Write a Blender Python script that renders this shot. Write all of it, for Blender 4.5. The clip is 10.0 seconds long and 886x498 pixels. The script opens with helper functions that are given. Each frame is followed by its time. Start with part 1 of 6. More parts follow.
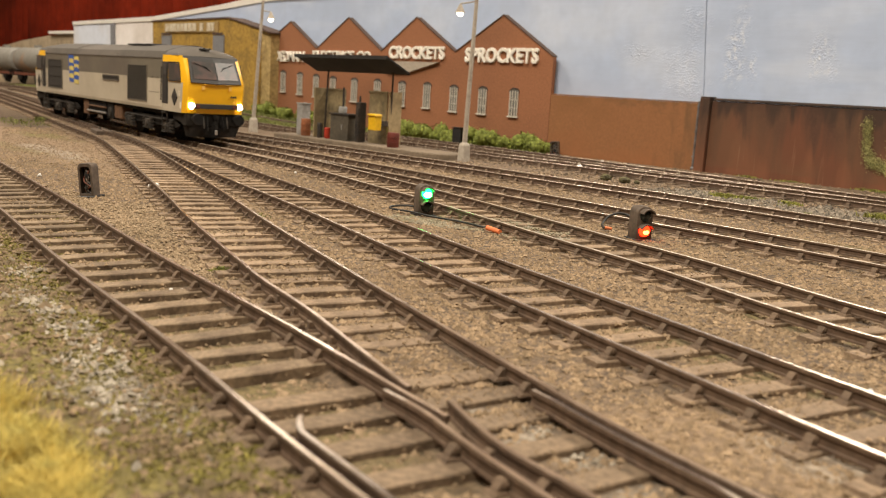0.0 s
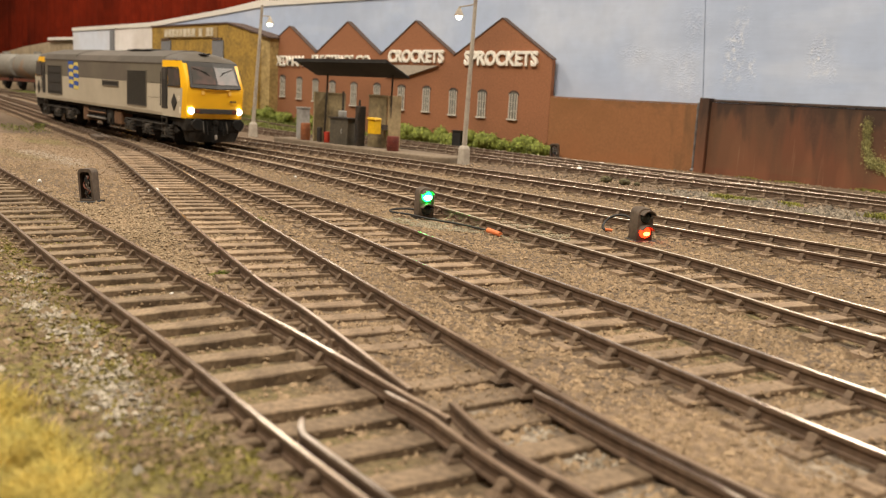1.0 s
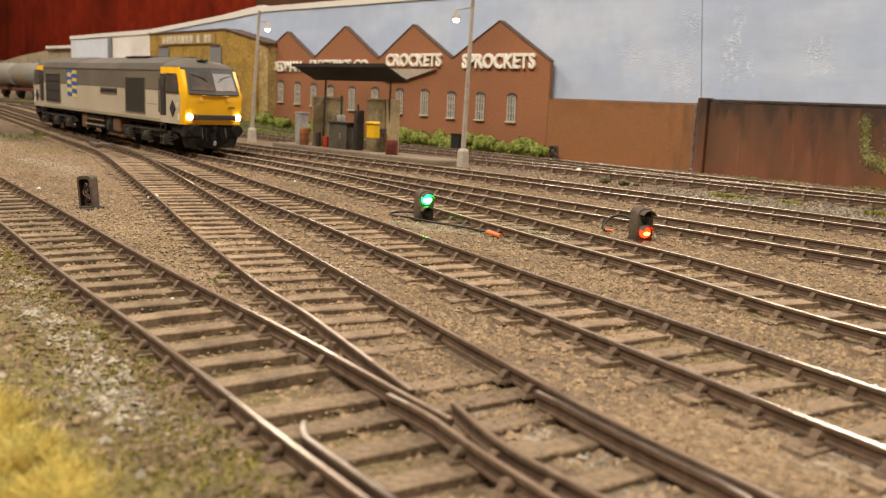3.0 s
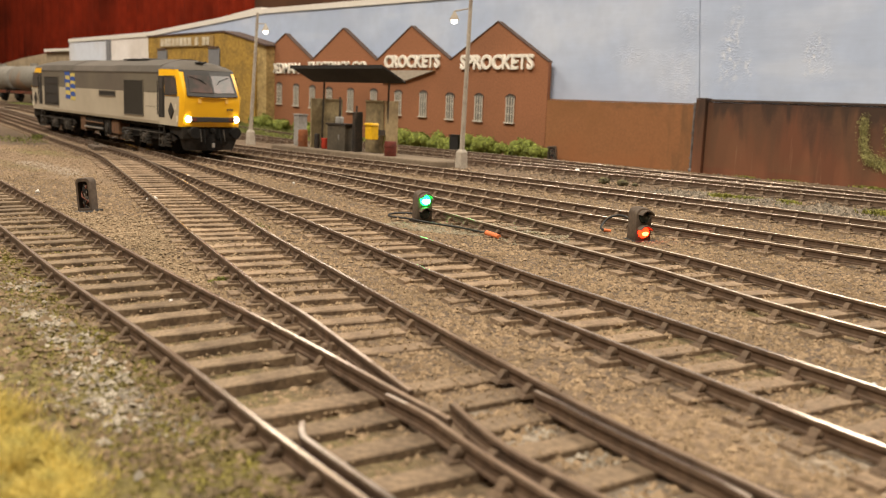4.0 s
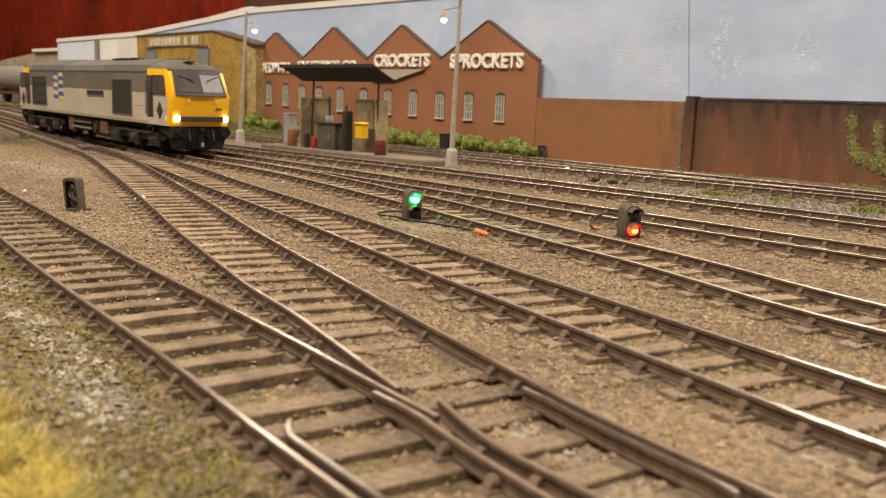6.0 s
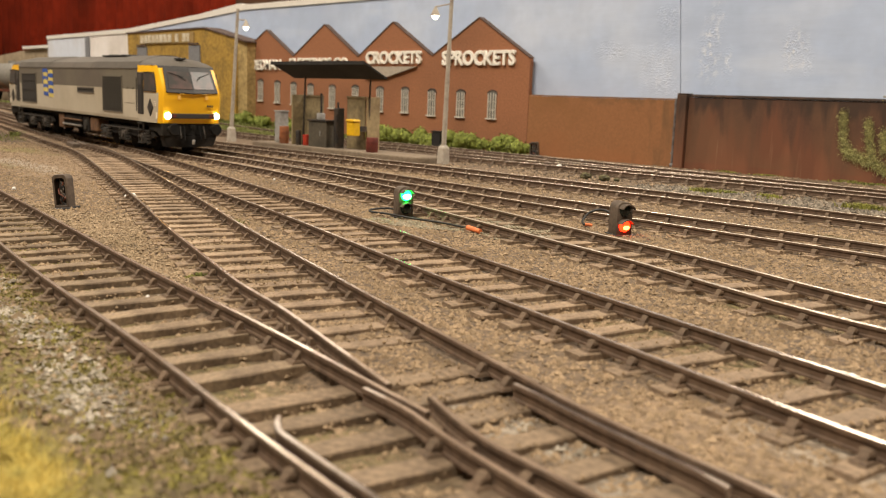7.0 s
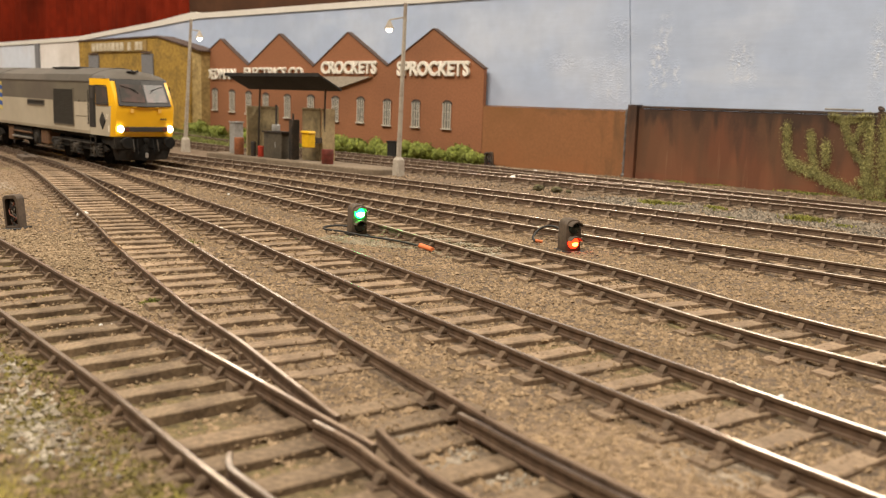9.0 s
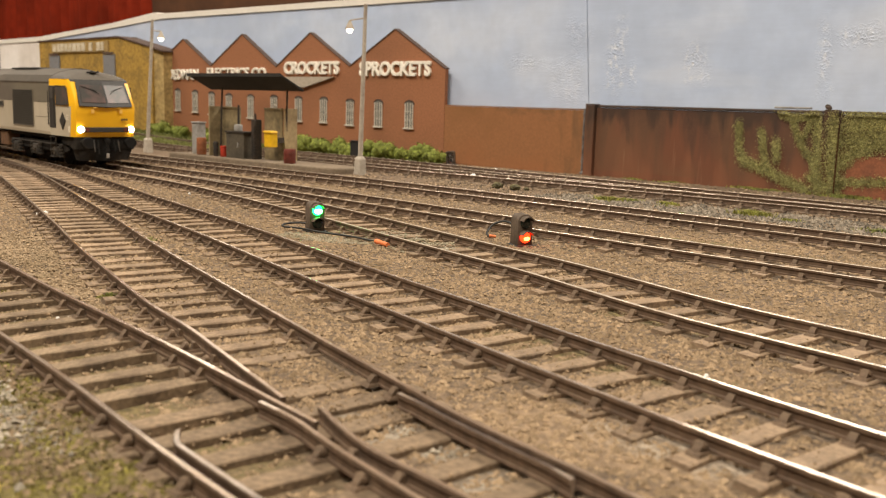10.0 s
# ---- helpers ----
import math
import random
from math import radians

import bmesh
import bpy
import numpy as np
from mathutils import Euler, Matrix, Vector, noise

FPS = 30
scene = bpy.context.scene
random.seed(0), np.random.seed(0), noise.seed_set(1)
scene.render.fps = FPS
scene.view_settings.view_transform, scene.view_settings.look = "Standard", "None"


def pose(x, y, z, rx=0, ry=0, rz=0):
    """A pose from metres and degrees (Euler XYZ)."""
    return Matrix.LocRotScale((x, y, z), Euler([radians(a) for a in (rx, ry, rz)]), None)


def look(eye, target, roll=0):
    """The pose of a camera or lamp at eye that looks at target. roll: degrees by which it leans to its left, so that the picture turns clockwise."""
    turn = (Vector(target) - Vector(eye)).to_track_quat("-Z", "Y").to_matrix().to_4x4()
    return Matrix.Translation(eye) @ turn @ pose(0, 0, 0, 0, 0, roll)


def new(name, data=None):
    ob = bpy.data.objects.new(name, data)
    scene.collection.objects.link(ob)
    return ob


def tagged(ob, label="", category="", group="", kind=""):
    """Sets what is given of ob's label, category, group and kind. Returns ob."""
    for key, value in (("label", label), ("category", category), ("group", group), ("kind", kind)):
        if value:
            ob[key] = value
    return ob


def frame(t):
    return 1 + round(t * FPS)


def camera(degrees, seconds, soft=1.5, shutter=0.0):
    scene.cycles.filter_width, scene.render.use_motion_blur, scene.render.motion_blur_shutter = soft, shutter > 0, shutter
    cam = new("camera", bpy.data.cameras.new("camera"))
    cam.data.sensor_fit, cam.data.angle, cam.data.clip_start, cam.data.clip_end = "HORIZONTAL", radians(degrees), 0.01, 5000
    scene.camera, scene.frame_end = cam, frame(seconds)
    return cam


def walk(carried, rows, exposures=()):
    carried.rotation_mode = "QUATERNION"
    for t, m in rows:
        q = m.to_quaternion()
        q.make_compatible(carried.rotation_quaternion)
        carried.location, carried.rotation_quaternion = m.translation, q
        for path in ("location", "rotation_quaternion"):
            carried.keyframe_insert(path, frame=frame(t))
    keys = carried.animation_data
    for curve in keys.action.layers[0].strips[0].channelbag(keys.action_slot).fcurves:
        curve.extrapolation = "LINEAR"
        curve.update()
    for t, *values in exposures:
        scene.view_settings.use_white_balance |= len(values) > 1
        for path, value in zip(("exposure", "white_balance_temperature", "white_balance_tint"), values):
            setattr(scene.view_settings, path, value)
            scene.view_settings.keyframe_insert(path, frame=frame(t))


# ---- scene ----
# A 4 mm scale model railway: every length below is in millimetres, and MM turns it into metres.
MM = 0.001
cam = camera(52.59, 10.0, 1.05)
cam.data.dof.use_dof, cam.data.dof.focus_distance, cam.data.dof.aperture_fstop = True, 0.23, 52.0
PATH = [
    (0.0, 0.00, 0.00, 33.46, 46.50, -10.02, -3.36),
    (0.5, 0.15, -0.02, 33.57, 46.45, -9.90, -3.16),
    (1.0, -0.03, 0.03, 33.24, 46.46, -9.79, -2.96),
    (1.5, -0.21, 0.11, 32.86, 46.48, -9.74, -2.76),
    (2.0, -0.16, 0.09, 32.77, 46.48, -9.71, -2.58),
    (2.5, -0.14, 0.09, 32.91, 46.40, -9.63, -2.41),
    (4.0, 0.09, 0.17, 32.78, 46.27, -9.46, -2.01),
    (4.5, -0.06, 0.48, 32.61, 46.17, -9.45, -1.96),
    (5.0, -0.10, 0.56, 32.60, 46.08, -9.46, -1.94),
    (5.5, 0.14, 0.65, 32.56, 45.89, -9.46, -1.90),
    (7.0, 0.01, 1.23, 32.09, 45.19, -9.60, -1.87),
    (7.5, -0.49, 1.51, 32.34, 44.83, -9.74, -1.86),
    (8.0, 0.15, 1.41, 32.68, 44.23, -9.77, -1.75),
    (8.5, 2.11, 0.19, 35.31, 43.39, -9.50, -1.77),
    (9.0, 3.42, -0.22, 36.55, 42.50, -9.28, -1.78),
    (9.5, 7.45, -1.82, 36.84, 41.53, -9.23, -1.80),
    (10.0, 10.62, -2.52, 36.26, 40.46, -9.20, -1.62),
]
walk(cam, [(t, pose(x * MM, y * MM, z * MM, 90 + pitch, roll, yaw)) for t, x, y, z, yaw, pitch, roll in PATH])

# ---- light: an exhibition hall at night, given unseen lamps for fill and reflections ----
world = bpy.data.worlds.new("hall_air")
scene.world = world
world.use_nodes = True
world.node_tree.nodes["Background"].inputs["Color"].default_value = (1.0, 0.86, 0.68, 1)
world.node_tree.nodes["Background"].inputs["Strength"].default_value = 0.25


def area_lamp(name, eye, target, sx, sy, watts, colour):
    data = bpy.data.lights.new(name, "AREA")
    data.shape, data.size, data.size_y, data.energy, data.color = "RECTANGLE", sx, sy, watts, colour
    ob = new(name, data)
    ob.matrix_world = look(eye, target)
    return ob


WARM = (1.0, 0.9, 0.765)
# all unseen and added: first and third fill, the others set reflections
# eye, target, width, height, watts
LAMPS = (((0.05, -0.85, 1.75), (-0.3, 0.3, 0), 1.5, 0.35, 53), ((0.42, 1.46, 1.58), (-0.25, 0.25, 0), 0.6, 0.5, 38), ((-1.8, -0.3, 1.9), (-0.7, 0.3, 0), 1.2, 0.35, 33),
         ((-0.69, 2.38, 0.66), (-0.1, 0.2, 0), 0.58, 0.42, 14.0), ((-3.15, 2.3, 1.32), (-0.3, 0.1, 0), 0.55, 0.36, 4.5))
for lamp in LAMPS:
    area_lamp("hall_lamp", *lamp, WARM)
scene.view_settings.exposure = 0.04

# ---- materials ----
def material(name, base, rough=0.7, metal=0.0, grain=None, amount=0.25, stain=None, stain_size=40.0, stain_at=(0.45, 0.7), bump=0.0, bump_size=0.6, spec=0.5, island=0.0, obrand=0.0):
    """A procedural surface: base colour, fine grain (grain: its size in mm), a second colour in larger stains, and relief in mm."""
    m = bpy.data.materials.new(name)
    m.use_nodes = True
    t = m.node_tree
    b = t.nodes["Principled BSDF"]
    b.inputs["Roughness"].default_value, b.inputs["Metallic"].default_value = rough, metal
    b.inputs["Specular IOR Level"].default_value = spec
    where = t.nodes.new("ShaderNodeTexCoord")
    col = t.nodes.new("ShaderNodeRGB")
    col.outputs[0].default_value = (*base, 1)
    out = col.outputs[0]

    def noise_node(size, detail=3.0):
        n = t.nodes.new("ShaderNodeTexNoise")
        n.inputs["Scale"].default_value, n.inputs["Detail"].default_value = 1000.0 / size, detail
        t.links.new(where.outputs["Object"], n.inputs["Vector"])
        return n.outputs["Fac"]

    def mix(a, bb, fac, kind="MIX"):
        n = t.nodes.new("ShaderNodeMix")
        n.data_type, n.blend_type = "RGBA", kind
        for sock, val in ((n.inputs[6], a), (n.inputs[7], bb), (n.inputs[0], fac)):
            if hasattr(val, "is_linked"):
                t.links.new(val, sock)
            else:
                sock.default_value = val
        return n.outputs[2]

    def ramp(src, lo, hi, a=0.0, bb=1.0):
        n = t.nodes.new("ShaderNodeMapRange")
        n.inputs[1].default_value, n.inputs[2].default_value, n.inputs[3].default_value, n.inputs[4].default_value = lo, hi, a, bb
        t.links.new(src, n.inputs[0])
        return n.outputs[0]

    if stain:
        out = mix(out, (*stain, 1), ramp(noise_node(stain_size, 4.0), *stain_at))
    if grain:
        g = ramp(noise_node(grain, 4.0), 0.3, 0.7, 1 - amount, 1 + amount)
        n = t.nodes.new("ShaderNodeVectorMath")
        n.operation = "SCALE"
        t.links.new(out, n.inputs[0])
        t.links.new(g, n.inputs["Scale"])
        out = n.outputs[0]
    if island or obrand:
        src = t.nodes.new("ShaderNodeNewGeometry").outputs["Random Per Island"] if island else t.nodes.new("ShaderNodeObjectInfo").outputs["Random"]
        k = island or obrand
        n = t.nodes.new("ShaderNodeVectorMath")
        n.operation = "SCALE"
        t.links.new(out, n.inputs[0])
        t.links.new(ramp(src, 0, 1, 1 - k, 1 + k), n.inputs["Scale"])
        out = n.outputs[0]
    t.links.new(out, b.inputs["Base Color"])
    if bump:
        n = t.nodes.new("ShaderNodeBump")
        n.inputs["Strength"].default_value, n.inputs["Distance"].default_value = 0.8, bump * MM
        t.links.new(noise_node(bump_size, 4.0), n.inputs["Height"])
        t.links.new(n.outputs[0], b.inputs["Normal"])
    return m


def glow(name, colour, strength):
    m = bpy.data.materials.new(name)
    m.use_nodes = True
    b = m.node_tree.nodes["Principled BSDF"]
    b.inputs["Base Color"].default_value = (*colour, 1)
    b.inputs["Emission Color"].default_value, b.inputs["Emission Strength"].default_value = (*colour, 1), strength
    return m


rail_rust = material("rail_rust", (0.1, 0.063, 0.04), 0.7, 0.0, 1.5, 0.3, (0.125, 0.082, 0.052), 9, bump=0.05, bump_size=0.5, spec=0.3)
rail_pale = material("rail_head_pale", (0.72, 0.61, 0.48), 0.27, 0.45, 5, 0.15, (0.55, 0.43, 0.31), 20, (0.55, 0.72))
rail_worn = material("rail_head_worn", (0.70, 0.58, 0.47), 0.23, 0.72, 6, 0.2, (0.42, 0.31, 0.22), 24, (0.54, 0.68))
rail_dull = material("rail_head_dull", (0.5, 0.42, 0.35), 0.28, 0.9, 3, 0.25, (0.3, 0.21, 0.14), 18, (0.45, 0.62))
siding_sleeper = material("sleeper_grimy_brown", (0.225, 0.162, 0.1), 0.88, 0, 0.7, 0.3, (0.12, 0.082, 0.05), 7, bump=0.12, bump_size=0.5, obrand=0.15)
sleeper_mat = material("sleeper_dusty_brown", (0.29, 0.205, 0.129), 0.85, 0, 0.7, 0.3, (0.18, 0.123, 0.076), 7, bump=0.12, bump_size=0.5, obrand=0.18)
sleeper_dark = material("sleeper_dark_brown", (0.15, 0.102, 0.063), 0.9, 0, 0.8, 0.28, (0.095, 0.063, 0.039), 6, bump=0.1, bump_size=0.5, obrand=0.2)
chair_mat = material("chair_rusty", (0.14, 0.093, 0.057), 0.8, 0, 0.6, 0.3, bump=0.05, bump_size=0.3, obrand=0.2)
stone_mat = material("ballast_stone", (0.305, 0.22, 0.135), 0.95, 0, 0.5, 0.2, (0.235, 0.169, 0.102), 12, island=0.24, spec=0.2)
grey_stone_mat = material("grey_stone", (0.38, 0.335, 0.265), 0.9, 0, 0.5, 0.25, (0.24, 0.2, 0.145), 4, (0.45, 0.65), island=0.32)
brick_paint = material("brick_red_card", (0.30, 0.122, 0.054), 0.8, 0, 1.2, 0.16, (0.24, 0.10, 0.045), 60, bump=0.06, bump_size=0.9)
letter_mat = material("letter_cream", (0.84, 0.79, 0.69), 0.6, 0, 2, 0.1)
white_board = material("board_white", (0.75, 0.71, 0.64), 0.6, 0, 4, 0.04, (0.68, 0.63, 0.56), 80)
mustard = material("mustard_stone_paper", (0.37, 0.225, 0.04), 0.85, 0, 3.0, 0.3, (0.26, 0.16, 0.033), 14, (0.45, 0.65), bump=0.2, bump_size=2)

# ---- building helpers ----
def box(bm, cx, cy, cz, sx, sy, sz, rz=0.0, taper=1.0):
    """A box of that size with its middle there; taper narrows its top."""
    vs = []
    c, s = math.cos(radians(rz)), math.sin(radians(rz))
    for dz, k in ((-0.5, 1.0), (0.5, taper)):
        for dx, dy in ((-0.5, -0.5), (0.5, -0.5), (0.5, 0.5), (-0.5, 0.5)):
            x, y = dx * sx * k, dy * sy * k
            vs.append(bm.verts.new((cx + x * c - y * s, cy + x * s + y * c, cz + dz * sz)))
    for f in ((3, 2, 1, 0), (4, 5, 6, 7), (0, 1, 5, 4), (1, 2, 6, 5), (2, 3, 7, 6), (3, 0, 4, 7)):
        bm.faces.new([vs[i] for i in f])
    return vs


def prism(bm, outline, lo, hi, axis="y"):
    """An outline of (a, b) pulled from lo to hi along an axis: y takes (x, z), x takes (y, z), z takes (x, y)."""
    put = {"y": lambda a, b, c: (a, c, b), "x": lambda a, b, c: (c, a, b), "z": lambda a, b, c: (a, b, c)}[axis]
    one = [bm.verts.new(put(a, b, lo)) for a, b in outline]
    two = [bm.verts.new(put(a, b, hi)) for a, b in outline]
    n = len(outline)
    faces = [bm.faces.new(one), bm.faces.new(two[::-1])]
    for i in range(n):
        faces.append(bm.faces.new((one[i], two[i], two[(i + 1) % n], one[(i + 1) % n])))
    return faces


def tube(bm, a, b, r1, r2=None, sides=10, caps=True):
    a, b = Vector(a), Vector(b)
    r2 = r1 if r2 is None else r2
    q = (b - a).to_track_quat("Z", "Y")
    rings = []
    for p, r in ((a, r1), (b, r2)):
        rings.append([bm.verts.new(p + q @ Vector((r * math.cos(2 * math.pi * i / sides), r * math.sin(2 * math.pi * i / sides), 0))) for i in range(sides)])
    for i in range(sides):
        bm.faces.new((rings[0][i], rings[0][(i + 1) % sides], rings[1][(i + 1) % sides], rings[1][i]))
    if caps:
        bm.faces.new(rings[0][::-1])
        bm.faces.new(rings[1])


def ball(bm, c, r, squash=1.0, seg=12):
    m = Matrix.Translation(c) @ Matrix.Diagonal((r, r, r * squash, 1))
    bmesh.ops.create_uvsphere(bm, u_segments=seg, v_segments=max(6, seg // 2), radius=1, matrix=m)


def soften(bm, width, segments=2, angle=40):
    bmesh.ops.recalc_face_normals(bm, faces=bm.faces[:])
    edges = [e for e in bm.edges if len(e.link_faces) == 2 and e.calc_face_angle(0) > radians(angle)]
    bmesh.ops.bevel(bm, geom=edges, offset=width, segments=segments, affect="EDGES", profile=0.5, clamp_overlap=True)


def mesh_of(name, bm, mats, smooth=False):
    bmesh.ops.scale(bm, vec=(MM, MM, MM), verts=bm.verts[:])
    if bm.faces:
        bmesh.ops.recalc_face_normals(bm, faces=bm.faces[:])
    me = bpy.data.meshes.new(name)
    bm.to_mesh(me)
    bm.free()
    for m in mats if isinstance(mats, (list, tuple)) else [mats]:
        me.materials.append(m)
    if smooth:
        me.polygons.foreach_set("use_smooth", [True] * len(me.polygons))
        me.set_sharp_from_angle(angle=radians(35))
    return me


def part(name, bm, mats, parent=None, label="", smooth=False, at=None):
    """One mesh object, made in millimetres, under a thing or a part."""
    ob = new(name, mesh_of(name, bm, mats, smooth))
    ob.parent = parent
    if at is not None:
        ob.matrix_basis = at
    if label:
        ob["label"] = label
    return ob


def thing(name, x, y, z, rz=0.0, label="", category="", group="", kind=""):
    ob = new(name)
    ob.empty_display_size = 0.01
    ob.matrix_basis = pose(x * MM, y * MM, z * MM, 0, 0, rz)
    return tagged(ob, label, category, group, kind)


def smooth_step(v):
    v = min(1.0, max(0.0, v))
    return v * v * (3 - 2 * v)


def rise(x):
    """The yard climbs gently towards its far end."""
    return 10.0 * smooth_step((-520 - x) / 450.0)


# ---- tracks: centre lines from right to left, x and y ----
LINES = {
    "T1": ((150, 30), (60, 38), (0, 46), (-40, 51.5), (-69, 55.5), (-103, 61), (-158, 68.5), (-226, 79.5), (-331, 96), (-430, 112), (-520, 127)),
    "T2": ((150, 31), (60, 41), (0, 55), (-28, 62.6), (-54, 68.2), (-75, 74.5), (-118, 88), (-186, 110), (-234, 127), (-291, 146.5), (-340, 163), (-400, 183), (-450, 198), (-500, 209), (-560, 221), (-650, 236), (-760, 251), (-1000, 278)),
    "T3": ((150, 66), (60, 82), (-19, 98.8), (-50, 106.5), (-85, 116), (-117, 124.5), (-150, 134), (-200, 148.5), (-254, 162.5), (-287, 171), (-333, 184), (-384, 197), (-430, 209), (-480, 219), (-560, 234), (-650, 247), (-760, 260), (-1000, 290)),
    "T4": ((150, 116), (60, 131), (-22, 146), (-60, 154), (-100, 168), (-130, 176), (-160, 184.5), (-200, 196), (-240, 206), (-284, 216.5), (-320, 223.8), (-380, 231.5), (-440, 237.5), (-500, 242.5), (-570, 248.5), (-700, 262), (-1000, 300)),
    "T5": ((150, 206), (50, 213), (-40, 220), (-120, 226), (-165, 229.5), (-220, 235), (-265, 239.5), (-313, 244), (-360, 247), (-400, 249.5), (-480, 255), (-560, 262), (-700, 277), (-1000, 315)),
    "T6": ((150, 266), (50, 273), (-60, 281), (-140, 287.5), (-200, 290), (-294, 293), (-400, 293), (-500, 295), (-650, 305), (-800, 322), (-1000, 348)),
    "B": ((150, 368), (-80, 369), (-250, 371), (-340, 369), (-440, 371), (-560, 372), (-720, 372), (-1000, 372), (-1250, 372)),
    "C": ((150, 367.5), (20, 372), (-100, 383), (-180, 391), (-250, 397), (-340, 406), (-410, 411), (-488, 413), (-700, 416), (-800, 422), (-900, 436), (-1000, 440), (-1300, 440)),
}


def line_points(ctrl, step=4.0, first=0.0):
    """A smooth line through the control points, cut in even steps, with its direction at each."""
    p = [Vector(c) for c in ctrl]
    p = [p[0] * 2 - p[1]] + p + [p[-1] * 2 - p[-2]]
    fine = []
    for i in range(1, len(p) - 2):
        for k in range(24):
            t = k / 24
            a, b, c, d = p[i - 1:i + 3]
            m1, m2 = (c - a) * 0.5, (d - b) * 0.5
            fine.append(b * (2 * t ** 3 - 3 * t * t + 1) + m1 * (t ** 3 - 2 * t * t + t) + c * (-2 * t ** 3 + 3 * t * t) + m2 * (t ** 3 - t * t))
    fine.append(p[-2])
    out, want, run = [], first, 0.0
    for a, b in zip(fine, fine[1:]):
        d = (b - a).length
        while d > 0 and want <= run + d:
            out.append((a.lerp(b, (want - run) / d), (b - a).normalized()))
            want += step
        run += d
    return out


RAIL = ((-0.38, -0.36), (-0.37, -0.17), (-0.36, -0.08), (-0.29, 0.0), (0.29, 0.0), (0.36, -0.08), (0.37, -0.17), (0.38, -0.36), (0.36, -0.58), (0.17, -0.7), (0.17, -1.6), (0.3, -1.75), (0.32, -2.05), (-0.32, -2.05), (-0.3, -1.75), (-0.17, -1.6), (-0.17, -0.7), (-0.36, -0.58))


def rail_part(name, pts, offset, parent, lift=0.0, label="", head=None):
    bm = bmesh.new()
    rings = []
    for p, d in pts:
        n = Vector((-d.y, d.x))
        rings.append([bm.verts.new((*(p + n * (offset + a)), b + rise(p.x) + lift)) for a, b in RAIL])
    k = len(RAIL)
    for r, q in zip(rings, rings[1:]):
        for i in range(k):
            f = bm.faces.new((r[i], r[(i + 1) % k], q[(i + 1) % k], q[i]))
            f.material_index = 1 if i in ((2, 3, 4) if head is rail_pale else (3,)) else 0
    for end in (rings[0], rings[-1][::-1]):
        bm.faces.new(end).material_index = 1 if name == "rail_tip" else 0
    return part(name, bm, [rail_rust, head], parent, label, True)


def worn_plank(bm, length, width, seed, steps=6):
    """A sleeper whose arrises are uneven and whose top dips a little along its length."""
    r = random.Random(seed)
    rings = []
    for j in range(steps + 1):
        y = (j / steps - 0.5) * length
        a, b = -width / 2 + r.uniform(-0.13, 0.13), width / 2 + r.uniform(-0.13, 0.13)
        top = -2.1 + r.uniform(-0.14, 0.03)
        c = r.uniform(0.1, 0.24)
        rings.append([bm.verts.new(p) for p in ((a, y, -4.3), (a, y, top - c), (a + c, y, top), (b - c, y, top), (b, y, top - c), (b, y, -4.3))])
    for p, q in zip(rings, rings[1:]):
        for i in range(6):
            bm.faces.new((p[i], p[(i + 1) % 6], q[(i + 1) % 6], q[i]))
    bm.faces.new(rings[0][::-1])
    bm.faces.new(rings[-1])
    bmesh.ops.recalc_face_normals(bm, faces=bm.faces)


def sleeper_mesh(length, mat):
    bm = bmesh.new()
    worn_plank(bm, length, 3.3, length)
    return mesh_of("sleeper", bm, mat)


def chair_mesh():
    bm = bmesh.new()
    box(bm, 0, 0, -1.95, 2.0, 4.2, 0.36, 0, 0.88)
    for s in (-1, 1):
        prism(bm, [(s * 0.3, -1.8), (s * 1.5, -1.8), (s * 1.35, -1.45), (s * 0.75, -0.7), (s * 0.3, -0.7)], -0.55, 0.55, "x")
    box(bm, 0, 0.6, -1.1, 1.7, 0.5, 0.5)
    return mesh_of("chair", bm, chair_mat)


SLEEPERS = [sleeper_mesh(v, sleeper_mat) for v in (25.5, 25.8, 26.0, 26.2, 26.4, 26.7)]
SIDING_SLEEPERS = [sleeper_mesh(v, siding_sleeper) for v in (25.5, 25.8, 26.0, 26.2, 26.4, 26.7)]
DARK_SLEEPERS = [sleeper_mesh(v, sleeper_dark) for v in (25.5, 25.8, 26.0, 26.2, 26.4, 26.7)]
CHAIR = chair_mesh()
GAUGE = 8.65
TRACK = {}


# along each line, from its first point: a sleeper's place and the spacing
SPACING = {"T1": (262.4, 8.8), "T2": (249.4, 8.45), "T3": (256.8, 8.45), "T4": (245.0, 8.75), "T5": (245.4, 9.05)}
NOSE_X, VEE_X = -64.4, -81.5


